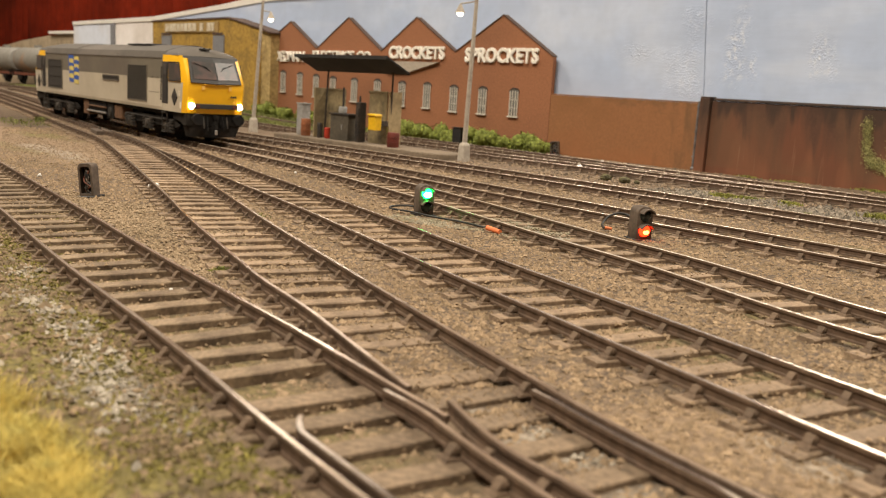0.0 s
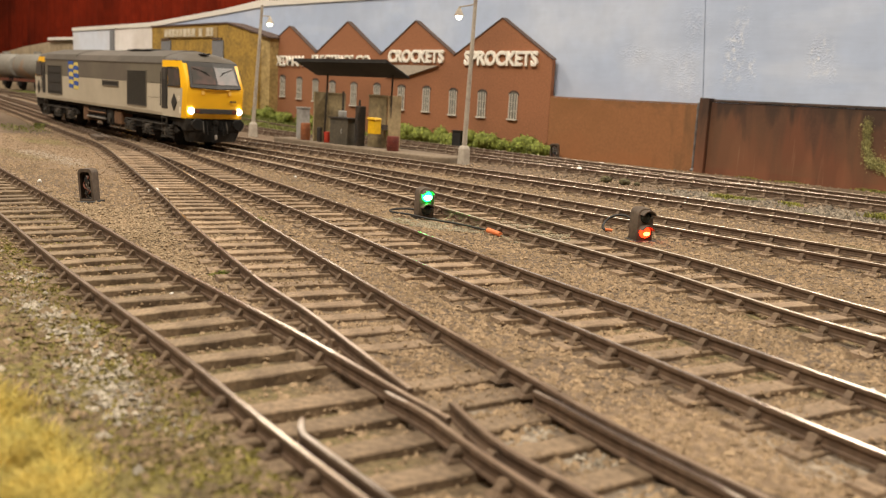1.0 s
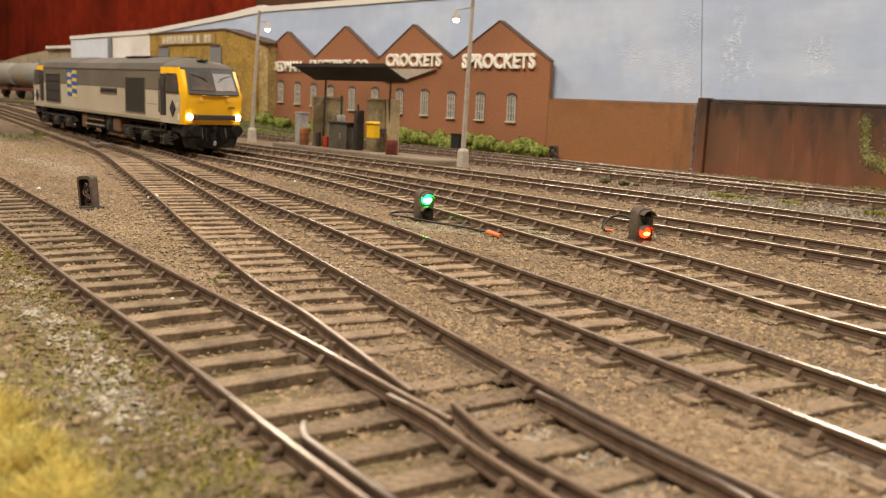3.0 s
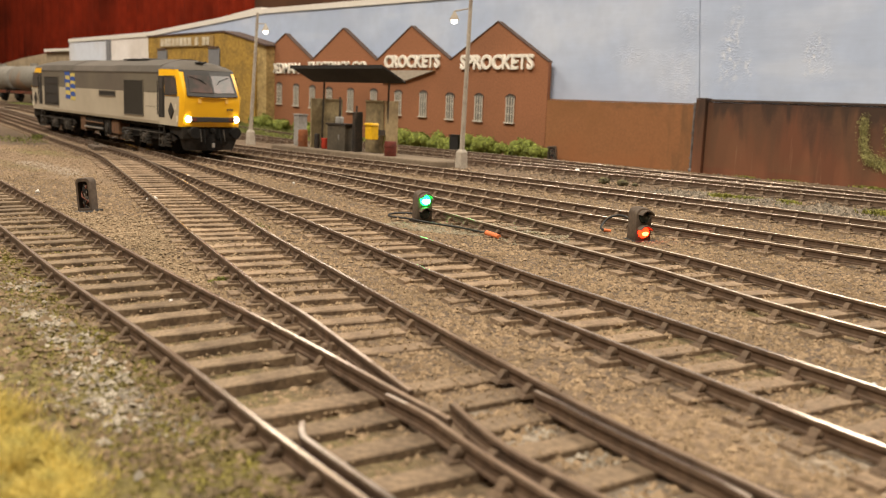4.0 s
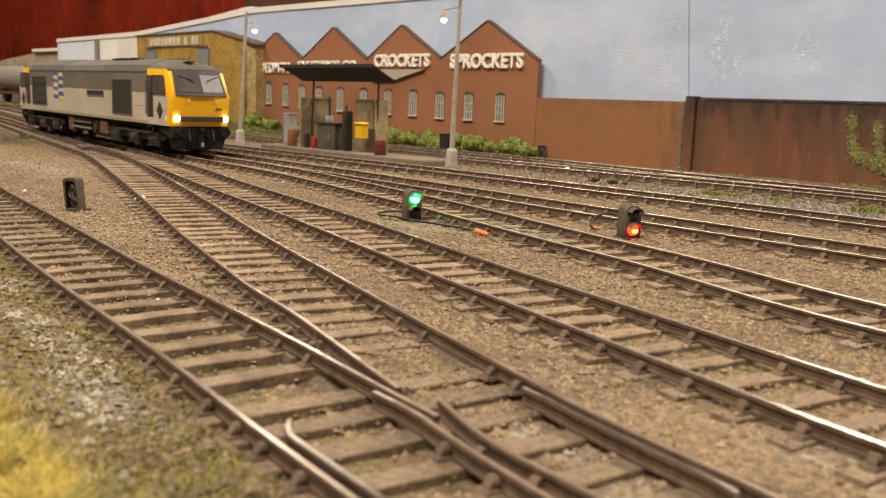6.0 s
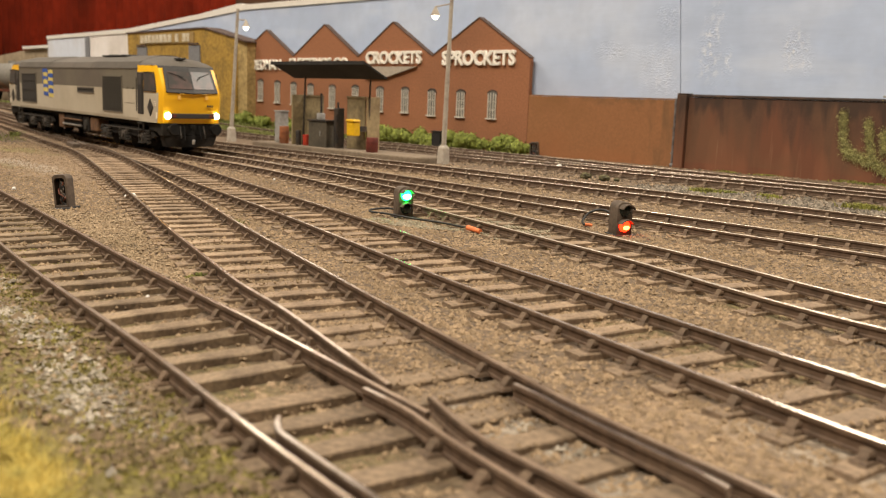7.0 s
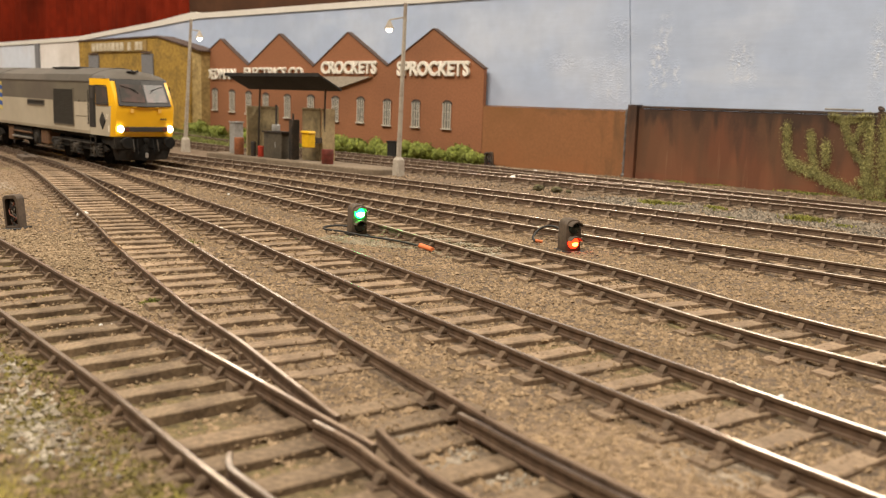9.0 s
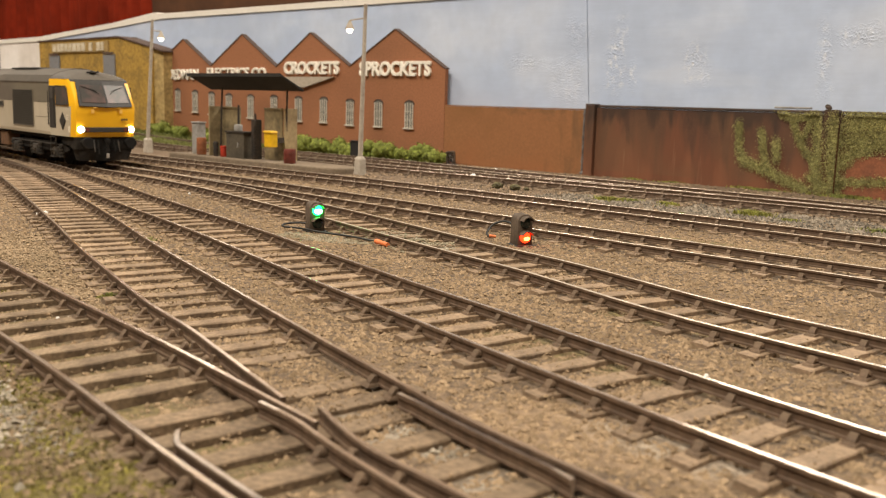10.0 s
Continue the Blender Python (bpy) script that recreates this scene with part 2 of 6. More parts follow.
def railway_track(name, label, timber=None):
    ob = thing("railway_track", 0, 0, 0, 0, label, "railway track", "tracks of the yard")
    pts = line_points(LINES[name], 1.0 if name in ("T1", "T2") else 4.0)
    TRACK[name] = ob
    for side in (-1, 1):
        run = pts
        if name in ("T1", "T2"):
            cut = {("T1", -1): -90.0, ("T2", 1): -133.0, ("T2", -1): -122.0}.get((name, side), 200.0)
            run = [q for q in pts if q[0].x <= cut]
        rail_part("rail", run, side * GAUGE, ob, 0.0 if name not in ("T2", "T5", "C") else 0.015, "", rail_worn if name in ("T1", "T2", "T3") else rail_pale)
    rnd = random.Random(name)
    anchor, step = SPACING.get(name, (0.0, 8.9))
    for p, d in line_points(LINES[name], step, anchor % step):
        if p.x > 60 or (timber and timber(p.x)):
            continue
        rz = math.degrees(math.atan2(d.y, d.x)) + rnd.uniform(-1.2, 1.2)
        s = new("sleeper", rnd.choice(DARK_SLEEPERS if name in ("B", "C") else SIDING_SLEEPERS if name == "T1" else SLEEPERS))
        s.parent = ob
        s.matrix_basis = pose((p.x + rnd.uniform(-0.3, 0.3)) * MM, (p.y + rnd.uniform(-0.4, 0.4)) * MM, (rise(p.x) + rnd.uniform(-0.26, 0.08)) * MM, rnd.uniform(-0.4, 0.4), 0, rz)
        if p.x < -640:
            continue
        for side in (-1, 1):
            c = new("chair", CHAIR)
            c.parent = s
            c.matrix_basis = pose(0, side * GAUGE * MM, 0, 0, 0, 0 if side > 0 else 180)
    return ob


for key, words in (("T1", "siding track with dusty brown sleepers sunk in moss and ash"), ("T2", "yard track with worn bright rail tops on brown sleepers"),
                   ("T3", "yard track with polished rails on brown weathered sleepers"), ("T4", "running track with weathered rails under the locomotive"),
                   ("T5", "yard track with shiny rails and brown sleepers in ballast"), ("T6", "yard track with shiny rails beside the fuelling platform"),
                   ("B", "rusty back track along the foot of the wall"), ("C", "rusty siding track close to the wall")):
    railway_track(key, words, {"T1": lambda x: x > -86, "T2": lambda x: x > -87, "C": lambda x: x > -150}.get(key))


# ---- ground ----
def near_line(name, x):
    """The y of a centre line at x, straight from its control points."""
    c = LINES[name]
    for (x1, y1), (x0, y0) in zip(c, c[1:]):
        if x0 <= x <= x1:
            return y0 + (y1 - y0) * (x - x0) / (x1 - x0)
    return c[0][1] if x > c[0][0] else c[-1][1]


def ground_height(x, y):
    z = -3.0 + rise(x)
    z += 0.35 * noise.noise((x * 0.05, y * 0.05, 0.3)) + 0.22 * noise.noise((x * 0.3, y * 0.3, 4.0))
    if x > -84 and 0 < y - near_line("T1", x) + 9 < 34:
        z += 0.1 * smooth_step((x + 84) / 12)
    if y < 120:
        off = y - near_line("T1", x)
        if abs(off) < 9:
            z -= 0.1 + 0.65 * smooth_step((x + 160) / 60) * (1 - 0.7 * smooth_step((x + 84) / 10))
        elif off < -10:
            z += 0.85 * smooth_step((-9.4 - off) / 3)
    return z


def patch(x, y, cx, cy, rx, ry, seed):
    d = 1 - math.hypot((x - cx) / rx, (y - cy) / ry) + 0.55 * noise.noise((x * 0.045 + seed, y * 0.06, seed)) + 0.25 * noise.noise((x * 0.25, y * 0.25, seed))
    return smooth_step(d * 2.2)


def zones(x, y):
    """Shares of sandy dirt, moss and grey ash at a place."""
    sand = max(0.8 * patch(x, y, -470, 158, 180, 40, 3), patch(x, y, -330, 140, 70, 16, 4) * 0.6, patch(x, y, -40, 88, 22, 12, 6) * 0.7)
    off = y - near_line("T1", x)
    moss = 0.0
    if off < 10 and x > -330:
        edge = smooth_step((9 - off) / 10)
        moss = edge * smooth_step(0.68 + 1.3 * noise.noise((x * 0.05, y * 0.09, 8.0)) + 0.5 * noise.noise((x * 0.3, y * 0.3, 9.0)))
        if off > -8:
            moss *= 0.55
    moss = max(moss, 0.7 * patch(x, y, -60, 150, 30, 6, 9), 0.6 * patch(x, y, -110, 252, 60, 8, 10), 0.9 * patch(x, y, -500, 180, 46, 12, 18), 0.5 * patch(x, y, -430, 140, 40, 8, 24), 0.7 * patch(x, y, -234, 84, 22, 7, 19), 0.5 * patch(x, y, -60, 118, 40, 7, 20), patch(x, y, -800, 396, 420, 16, 11), patch(x, y, -800, 440, 420, 18, 12))
    ash = max(0.8 * patch(x, y, -108, 41, 26, 6, 13), patch(x, y, -150, 49, 22, 4, 14) * 0.6, 0.5 * patch(x, y, -62, 72, 14, 4, 21), 0.6 * patch(x, y, -36, 68, 14, 5, 22), 0.45 * patch(x, y, -30, 92, 16, 7, 23), patch(x, y, -165, 184, 26, 9, 15), 0.5 * patch(x, y, -410, 150, 50, 10, 16), 0.8 * patch(x, y, -152, 182, 14, 5, 17))
    dark = smooth_step((y - 296 - 8 * noise.noise((x * 0.03, y * 0.05, 2.0))) / 18) * (0.85 if x > -560 else 0.4)
    return sand, moss, ash, dark


def ground_material():
    # base darker than the stones, so shade in their gaps is painted in
    m = material("ballast_ground", (0.13, 0.089, 0.054), 0.95, 0, 0.9, 0.5, (0.095, 0.064, 0.038), 22, bump=0.6, bump_size=0.8)
    t = m.node_tree
    b = t.nodes["Principled BSDF"]
    old = b.inputs["Base Color"].links[0].from_socket
    at = t.nodes.new("ShaderNodeAttribute")
    at.attribute_name = "zones"
    sep = t.nodes.new("ShaderNodeSeparateColor")
    t.links.new(at.outputs["Color"], sep.inputs[0])
    where = [n for n in t.nodes if n.type == "TEX_COORD"][0]
    nz = t.nodes.new("ShaderNodeTexNoise")
    nz.inputs["Scale"].default_value, nz.inputs["Detail"].default_value = 900, 4
    t.links.new(where.outputs["Object"], nz.inputs["Vector"])
    for slot, dark, light in ((3, (0.085, 0.058, 0.036), (0.2, 0.138, 0.085)), (0, (0.15, 0.10, 0.058), (0.33, 0.228, 0.135)), (2, (0.16, 0.13, 0.095), (0.46, 0.41, 0.33)), (1, (0.085, 0.068, 0.022), (0.22, 0.175, 0.055))):
        c = t.nodes.new("ShaderNodeMix")
        c.data_type = "RGBA"
        c.inputs[6].default_value, c.inputs[7].default_value = (*dark, 1), (*light, 1)
        rg = t.nodes.new("ShaderNodeMapRange")
        rg.inputs[1].default_value, rg.inputs[2].default_value = 0.36, 0.64
        t.links.new(nz.outputs["Fac"], rg.inputs[0])
        t.links.new(rg.outputs[0], c.inputs[0])
        mx = t.nodes.new("ShaderNodeMix")
        mx.data_type = "RGBA"
        t.links.new(sep.outputs[slot] if slot < 3 else at.outputs["Alpha"], mx.inputs[0])
        t.links.new(old, mx.inputs[6])
        t.links.new(c.outputs[2], mx.inputs[7])
        old = mx.outputs[2]
    t.links.new(old, b.inputs["Base Color"])
    return m


ground_mat = ground_material()


def ground_sheet():
    xs = np.concatenate([np.arange(-1900, -420, 10), np.arange(-420, 62, 2.0), np.arange(62, 400, 12)])
    ys = np.concatenate([np.arange(-220, 14, 8), np.arange(14, 130, 1.6), np.arange(130, 330, 2.5), np.arange(330, 480, 4)])
    places = [(float(x), float(y)) for y in ys for x in xs]
    w = len(xs)
    faces = [(j * w + i, j * w + i + 1, (j + 1) * w + i + 1, (j + 1) * w + i) for j in range(len(ys) - 1) for i in range(w - 1)]
    me = bpy.data.meshes.new("ground")
    me.from_pydata([(x * MM, y * MM, ground_height(x, y) * MM) for x, y in places], [], faces)
    me.polygons.foreach_set("use_smooth", [True] * len(faces))
    me.materials.append(ground_mat)
    at = me.color_attributes.new("zones", "FLOAT_COLOR", "POINT")
    at.data.foreach_set("color", np.array([zones(x, y) for x, y in places], dtype=np.float32).ravel())
    return tagged(new("ground", me), "brown ballast, dirt and moss of the model yard", "ground", kind="structure")


ground = ground_sheet()

# ---- back of the layout: painted boards, walls, factory, warehouse ----
WALL_Y = 457


# rough places of the boards: x, z, half width, half height, and how much white flecks them
ROUGH_PLACES = ((-287, 54, 15, 28, 0.25), (-283, 78, 10, 14, 0.2), (-257, 66, 9, 26, 0.75), (-246, 56, 5, 12, 0.7), (-209, 62, 8, 20, 0.85), (-203, 58, 5, 10, 0.6), (-140, 64, 6, 26, 0.5), (-125, 74, 16, 7, 0.5), (-96, 80, 12, 12, 0.5), (-318, 62, 30, 7, 0.1))


def plastered(name):
    """Blue-grey emulsion brushed in cloudy bands, with places where rough filler stands out in small ridges, flecked
    with white.
    """
    m = material(name, (0.445, 0.53, 0.695), 0.6, 0, 9, 0.05, (0.555, 0.62, 0.745), 70, (0.44, 0.66))
    t = m.node_tree
    b = t.nodes["Principled BSDF"]
    where = [n for n in t.nodes if n.type == "TEX_COORD"][0]

    def noise_at(scale, detail, stretch=(1, 1, 1)):
        mp, n = t.nodes.new("ShaderNodeMapping"), t.nodes.new("ShaderNodeTexNoise")
        mp.inputs["Scale"].default_value = stretch
        n.inputs["Scale"].default_value, n.inputs["Detail"].default_value = scale, detail
        t.links.new(where.outputs["Object"], mp.inputs[0])
        t.links.new(mp.outputs[0], n.inputs["Vector"])
        return n.outputs["Fac"]

    def ranged(src, lo, hi, a=0.0, c=1.0):
        n = t.nodes.new("ShaderNodeMapRange")
        for i, v in enumerate((lo, hi, a, c)):
            n.inputs[i + 1].default_value = v
        t.links.new(src, n.inputs[0])
        return n.outputs[0]

    def calc(kind, a, c):
        n = t.nodes.new("ShaderNodeMath")
        n.operation = kind
        for sock, v in zip(n.inputs, (a, c)):
            if hasattr(v, "is_linked"):
                t.links.new(v, sock)
            else:
                sock.default_value = v
        return n.outputs[0]

    def mixed(a, colour, fac):
        n = t.nodes.new("ShaderNodeMix")
        n.data_type = "RGBA"
        t.links.new(fac, n.inputs[0])
        t.links.new(a, n.inputs[6])
        n.inputs[7].default_value = (*colour, 1)
        return n.outputs[2]

    ridges = ranged(noise_at(950, 5), 0.46, 0.7)
    ragged = calc("MULTIPLY", noise_at(75, 5), 2.2)
    rough, white = None, None
    for x, z, rx, rz, w in ROUGH_PLACES:
        mp, ln = t.nodes.new("ShaderNodeMapping"), t.nodes.new("ShaderNodeVectorMath")
        mp.vector_type = "TEXTURE"
        mp.inputs["Location"].default_value = (x * MM, 0.46, z * MM)
        mp.inputs["Scale"].default_value = (rx * MM, 100.0, rz * MM)
        ln.operation = "LENGTH"
        t.links.new(where.outputs["Object"], mp.inputs[0])
        t.links.new(mp.outputs[0], ln.inputs[0])
        inside = ranged(calc("ADD", ln.outputs["Value"], ragged), 2.15, 1.1)
        rough = inside if rough is None else calc("MAXIMUM", rough, inside)
        whitened = calc("MULTIPLY", inside, w)
        white = whitened if white is None else calc("MAXIMUM", white, whitened)
    old = b.inputs["Base Color"].links[0].from_socket
    old = mixed(old, (0.40, 0.47, 0.61), ranged(noise_at(16, 5, (0.5, 1, 1.6)), 0.5, 0.68, 0.0, 0.6))
    old = mixed(old, (0.63, 0.685, 0.79), ranged(noise_at(34, 6, (0.35, 1, 1.5)), 0.56, 0.7, 0.0, 0.35))
    t.links.new(mixed(old, (0.75, 0.775, 0.83), calc("MULTIPLY", white, ranged(noise_at(330, 4, (1, 1, 0.7)), 0.5, 0.64))), b.inputs["Base Color"])
    bump = t.nodes.new("ShaderNodeBump")
    bump.inputs["Strength"].default_value, bump.inputs["Distance"].default_value = 1.0, 0.3 * MM
    brushed = calc("MULTIPLY", noise_at(140, 5, (0.25, 1, 1.6)), 0.4)
    t.links.new(calc("ADD", calc("MULTIPLY", rough, ridges), brushed), bump.inputs["Height"])
    t.links.new(bump.outputs[0], b.inputs["Normal"])
    return m


sky_paint = plastered("sky_paint")

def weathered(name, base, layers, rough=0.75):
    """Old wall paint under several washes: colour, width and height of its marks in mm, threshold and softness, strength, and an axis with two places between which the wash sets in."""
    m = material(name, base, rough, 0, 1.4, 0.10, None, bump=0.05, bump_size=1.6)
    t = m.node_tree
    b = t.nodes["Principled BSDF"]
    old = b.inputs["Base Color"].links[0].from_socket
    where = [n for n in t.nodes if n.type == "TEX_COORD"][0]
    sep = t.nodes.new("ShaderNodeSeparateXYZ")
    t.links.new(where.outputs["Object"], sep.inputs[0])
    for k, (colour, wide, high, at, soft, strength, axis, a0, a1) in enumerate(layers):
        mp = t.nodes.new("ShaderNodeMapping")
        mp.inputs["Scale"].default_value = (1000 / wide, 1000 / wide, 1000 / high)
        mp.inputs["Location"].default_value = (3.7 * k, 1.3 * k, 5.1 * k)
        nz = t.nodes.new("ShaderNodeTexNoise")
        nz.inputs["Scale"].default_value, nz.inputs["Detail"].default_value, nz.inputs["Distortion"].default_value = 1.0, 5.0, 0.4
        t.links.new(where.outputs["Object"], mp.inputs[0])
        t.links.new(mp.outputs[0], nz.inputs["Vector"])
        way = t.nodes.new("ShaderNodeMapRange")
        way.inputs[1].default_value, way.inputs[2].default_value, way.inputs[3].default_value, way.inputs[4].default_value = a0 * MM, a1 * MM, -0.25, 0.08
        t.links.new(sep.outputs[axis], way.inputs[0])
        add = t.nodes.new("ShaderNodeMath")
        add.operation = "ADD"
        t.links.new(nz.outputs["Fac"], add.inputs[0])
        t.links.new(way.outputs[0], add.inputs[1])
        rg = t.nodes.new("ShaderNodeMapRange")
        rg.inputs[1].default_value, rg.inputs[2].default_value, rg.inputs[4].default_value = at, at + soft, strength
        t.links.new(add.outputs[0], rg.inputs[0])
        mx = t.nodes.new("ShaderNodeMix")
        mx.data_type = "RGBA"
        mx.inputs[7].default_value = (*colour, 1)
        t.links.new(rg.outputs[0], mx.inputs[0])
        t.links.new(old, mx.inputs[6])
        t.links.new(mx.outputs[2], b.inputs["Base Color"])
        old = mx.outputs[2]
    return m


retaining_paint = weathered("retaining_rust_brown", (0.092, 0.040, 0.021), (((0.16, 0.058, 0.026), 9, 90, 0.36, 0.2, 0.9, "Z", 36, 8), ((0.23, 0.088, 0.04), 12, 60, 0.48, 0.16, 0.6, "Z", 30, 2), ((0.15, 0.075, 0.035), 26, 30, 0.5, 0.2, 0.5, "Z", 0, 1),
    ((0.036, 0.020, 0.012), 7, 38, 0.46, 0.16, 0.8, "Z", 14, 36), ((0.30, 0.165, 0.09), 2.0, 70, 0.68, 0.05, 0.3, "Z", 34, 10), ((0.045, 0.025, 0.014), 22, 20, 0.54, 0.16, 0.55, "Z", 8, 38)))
low_wall_paint = weathered("low_wall_terracotta", (0.275, 0.118, 0.044), (((0.22, 0.098, 0.032), 26, 40, 0.45, 0.25, 0.8, "Z", -10, 40), ((0.30, 0.118, 0.042), 30, 20, 0.48, 0.2, 0.7, "Z", 30, 0),
    ((0.10, 0.062, 0.026), 8, 40, 0.44, 0.25, 0.75, "X", -312, -276), ((0.14, 0.075, 0.03), 14, 9, 0.46, 0.2, 0.6, "Z", 24, 36)))
brick_plain = material("brick_exposed", (0.25, 0.09, 0.042), 0.85, 0, 1.0, 0.2, (0.19, 0.07, 0.035), 6, bump=0.1, bump_size=0.8)
coping_dark = material("coping_dark", (0.045, 0.032, 0.026), 0.8, 0, 1.0, 0.3, (0.1, 0.06, 0.04), 8)
pipe_grey = material("pipe_grey", (0.2, 0.192, 0.185), 0.5, 0.2, 2, 0.3, (0.08, 0.06, 0.05), 6)
window_white = material("window_white", (0.56, 0.51, 0.43), 0.6, 0, 1, 0.1)
window_dark = material("window_dark_glass", (0.19, 0.18, 0.155), 0.25, 0, 4, 0.3, (0.2, 0.2, 0.18), 5)
pale_blue_board = material("board_pale_blue", (0.66, 0.70, 0.78), 0.6, 0, 8, 0.05, (0.62, 0.62, 0.64), 60)
cream_board = material("board_cream_white", (0.84, 0.79, 0.75), 0.6, 0, 8, 0.05, (0.66, 0.6, 0.54), 60)
beige_rock = material("beige_hillside", (0.36, 0.28, 0.18), 0.9, 0, 8, 0.25, (0.26, 0.2, 0.12), 40, bump=2.0, bump_size=18)
grey_shutter = material("grey_shutter", (0.20, 0.20, 0.21), 0.6, 0, 2, 0.12)
roof_edge = material("roof_edge_dark", (0.095, 0.06, 0.045), 0.8, 0, 1.5, 0.25)


def slab(name, x0, x1, y0, y1, z0, z1, mat, label, category, kind="structure", edge=0.3):
    bm = bmesh.new()
    box(bm, (x0 + x1) / 2, (y0 + y1) / 2, (z0 + z1) / 2, x1 - x0, y1 - y0, z1 - z0)
    soften(bm, edge, 1)
    return tagged(part(name, bm, mat), label, category, kind=kind)


bm = bmesh.new()
prism(bm, [(-269.5, -12), (-279.2, 104.5), (-724.4, 104.5), (-804.7, 99.1), (-955.4, 89.8), (-955.4, -12)], 464, 472)
tagged(part("backdrop_sky_left", bm, sky_paint), "pale blue painted sky board behind the factory", "backscene", kind="structure")
bm = bmesh.new()
prism(bm, [(-269.0, -12), (420, -12), (420, 116.3), (-279.2, 110.3)], 464, 472)
tagged(part("backdrop_sky_right", bm, sky_paint), "pale blue sky board with rough plaster clouds", "backscene", kind="structure")
bm = bmesh.new()
prism(bm, [(-272.7, 104.6), (-272.7, 108.9), (-728.3, 109.2), (-728.3, 110.4), (-736.1, 110.4), (-804.7, 104), (-955.4, 94.7), (-1178.6, 92.2), (-1178.6, 88), (-955.4, 90), (-804.7, 99.3), (-724.4, 104.6)], 463, 478)
tagged(part("trim_board_top", bm, white_board), "cream top edge of the sky board", "trim", kind="structure")
slab("backdrop_panel_cream", -1054.3, -955.7, 464, 472, -12, 89.8, cream_board, "cream white end board of the backscene", "backscene")
slab("backdrop_panel_blue", -1178.6, -1064.1, 464, 472, -12, 87.8, pale_blue_board, "pale blue end board of the backscene", "backscene")
slab("trim_board_joint", -1063.9, -1054.5, 462, 474, -12, 88.6, grey_shutter, "grey joint strip between two boards", "trim")
bm = bmesh.new()
prism(bm, [(-1204.3, -12), (-1204.3, 78), (-1290, 77), (-1400, 70), (-1700, 40), (-2100, 20), (-2100, -12)], 478, 486)
tagged(part("backdrop_hillside", bm, beige_rock), "beige painted hillside board at the far end", "backscene", kind="structure")
slab("trim_hillside_top", -1292, -1204.4, 474, 490, 78.1, 82, white_board, "cream strip on top of the hillside board", "trim")

slab("wall_low", -379.9, -269.6, WALL_Y, WALL_Y + 5, -6, 35, low_wall_paint, "terracotta painted low brick wall", "wall")
slab("trim_low_wall_top", -379.8, -270, WALL_Y - 0.15, WALL_Y + 5.5, 35.1, 35.7, low_wall_paint, "thin weathered coping on the low wall", "trim")
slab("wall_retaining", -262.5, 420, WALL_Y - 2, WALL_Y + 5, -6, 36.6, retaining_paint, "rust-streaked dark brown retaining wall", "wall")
slab("trim_wall_coping", -261, 420, WALL_Y - 2.5, WALL_Y + 6, 36.7, 38.2, coping_dark, "dark coping along the retaining wall", "trim")


def wall_post(x, label):
    ob = thing("wall_pier", x, WALL_Y - 1, -6, 0, label, "wall pier", kind="")
    bm = bmesh.new()
    box(bm, 0, 0, 22, 6.0, 7, 44)
    soften(bm, 0.4, 2)
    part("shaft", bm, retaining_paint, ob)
    bm = bmesh.new()
    box(bm, 0, 0, 44.4, 6.1, 7.1, 0.7)
    soften(bm, 0.3, 1)
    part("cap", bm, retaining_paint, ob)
    return ob


wall_post(-265.6, "dark rusty brick pier at the end of the retaining wall")
wall_post(-131, "ivy-clad pale pier on the retaining wall")


def downpipe():
    ob = thing("downpipe", -270.4, WALL_Y - 2.2, -3, 0, "thin grey downpipe with flaking paint in the wall corner", "pipe")
    bm = bmesh.new()
    tube(bm, (0, 0, 0), (0, 0, 39), 0.6, sides=8)
    part("pipe", bm, pipe_grey, ob, smooth=True)
    for z in (8, 22, 36):
        bm = bmesh.new()
        box(bm, 0, 0.4, z, 1.8, 2.2, 0.7)
        part("bracket", bm, pipe_grey, ob)
    bm = bmesh.new()
    tube(bm, (0, 0, 1.5), (3.5, -1, 0.6), 0.8, sides=8)
    ball(bm, (0, 0, 1.2), 1.3, seg=8)
    part("shoe", bm, pipe_grey, ob, smooth=True)


downpipe()


def letters(ob, text, cx, cz, width, height, y0, mat, label):
    """Raised cut-out capitals, sized to a width and height, on a wall that faces the yard."""
    cu = bpy.data.curves.new("lettering", "FONT")
    cu.body, cu.align_x, cu.align_y, cu.size, cu.extrude, cu.bevel_depth, cu.offset, cu.resolution_u = text, "CENTER", "CENTER", 1.0, 0.10, 0.012, 0.024 if height > 9.5 else 0.008, 3
    tmp = bpy.data.objects.new("lettering_tmp", cu)
    scene.collection.objects.link(tmp)
    dg = bpy.context.evaluated_depsgraph_get()
    me = bpy.data.meshes.new_from_object(tmp.evaluated_get(dg))
    bpy.data.objects.remove(tmp)
    xs = [v.co.x for v in me.vertices]
    ys = [v.co.y for v in me.vertices]
    sx, sy = width / (max(xs) - min(xs)), height / (max(ys) - min(ys))
    mx, my = (max(xs) + min(xs)) / 2, (max(ys) + min(ys)) / 2
    for v in me.vertices:
        v.co = Vector(((cx + (v.co.x - mx) * sx) * MM, (y0 - v.co.z * 13.0) * MM, (cz + (v.co.y - my) * sy) * MM))
    me.materials.clear()
    me.materials.append(mat)
    o = new("lettering", me)
    o.parent = ob
    o["label"] = label
    return o


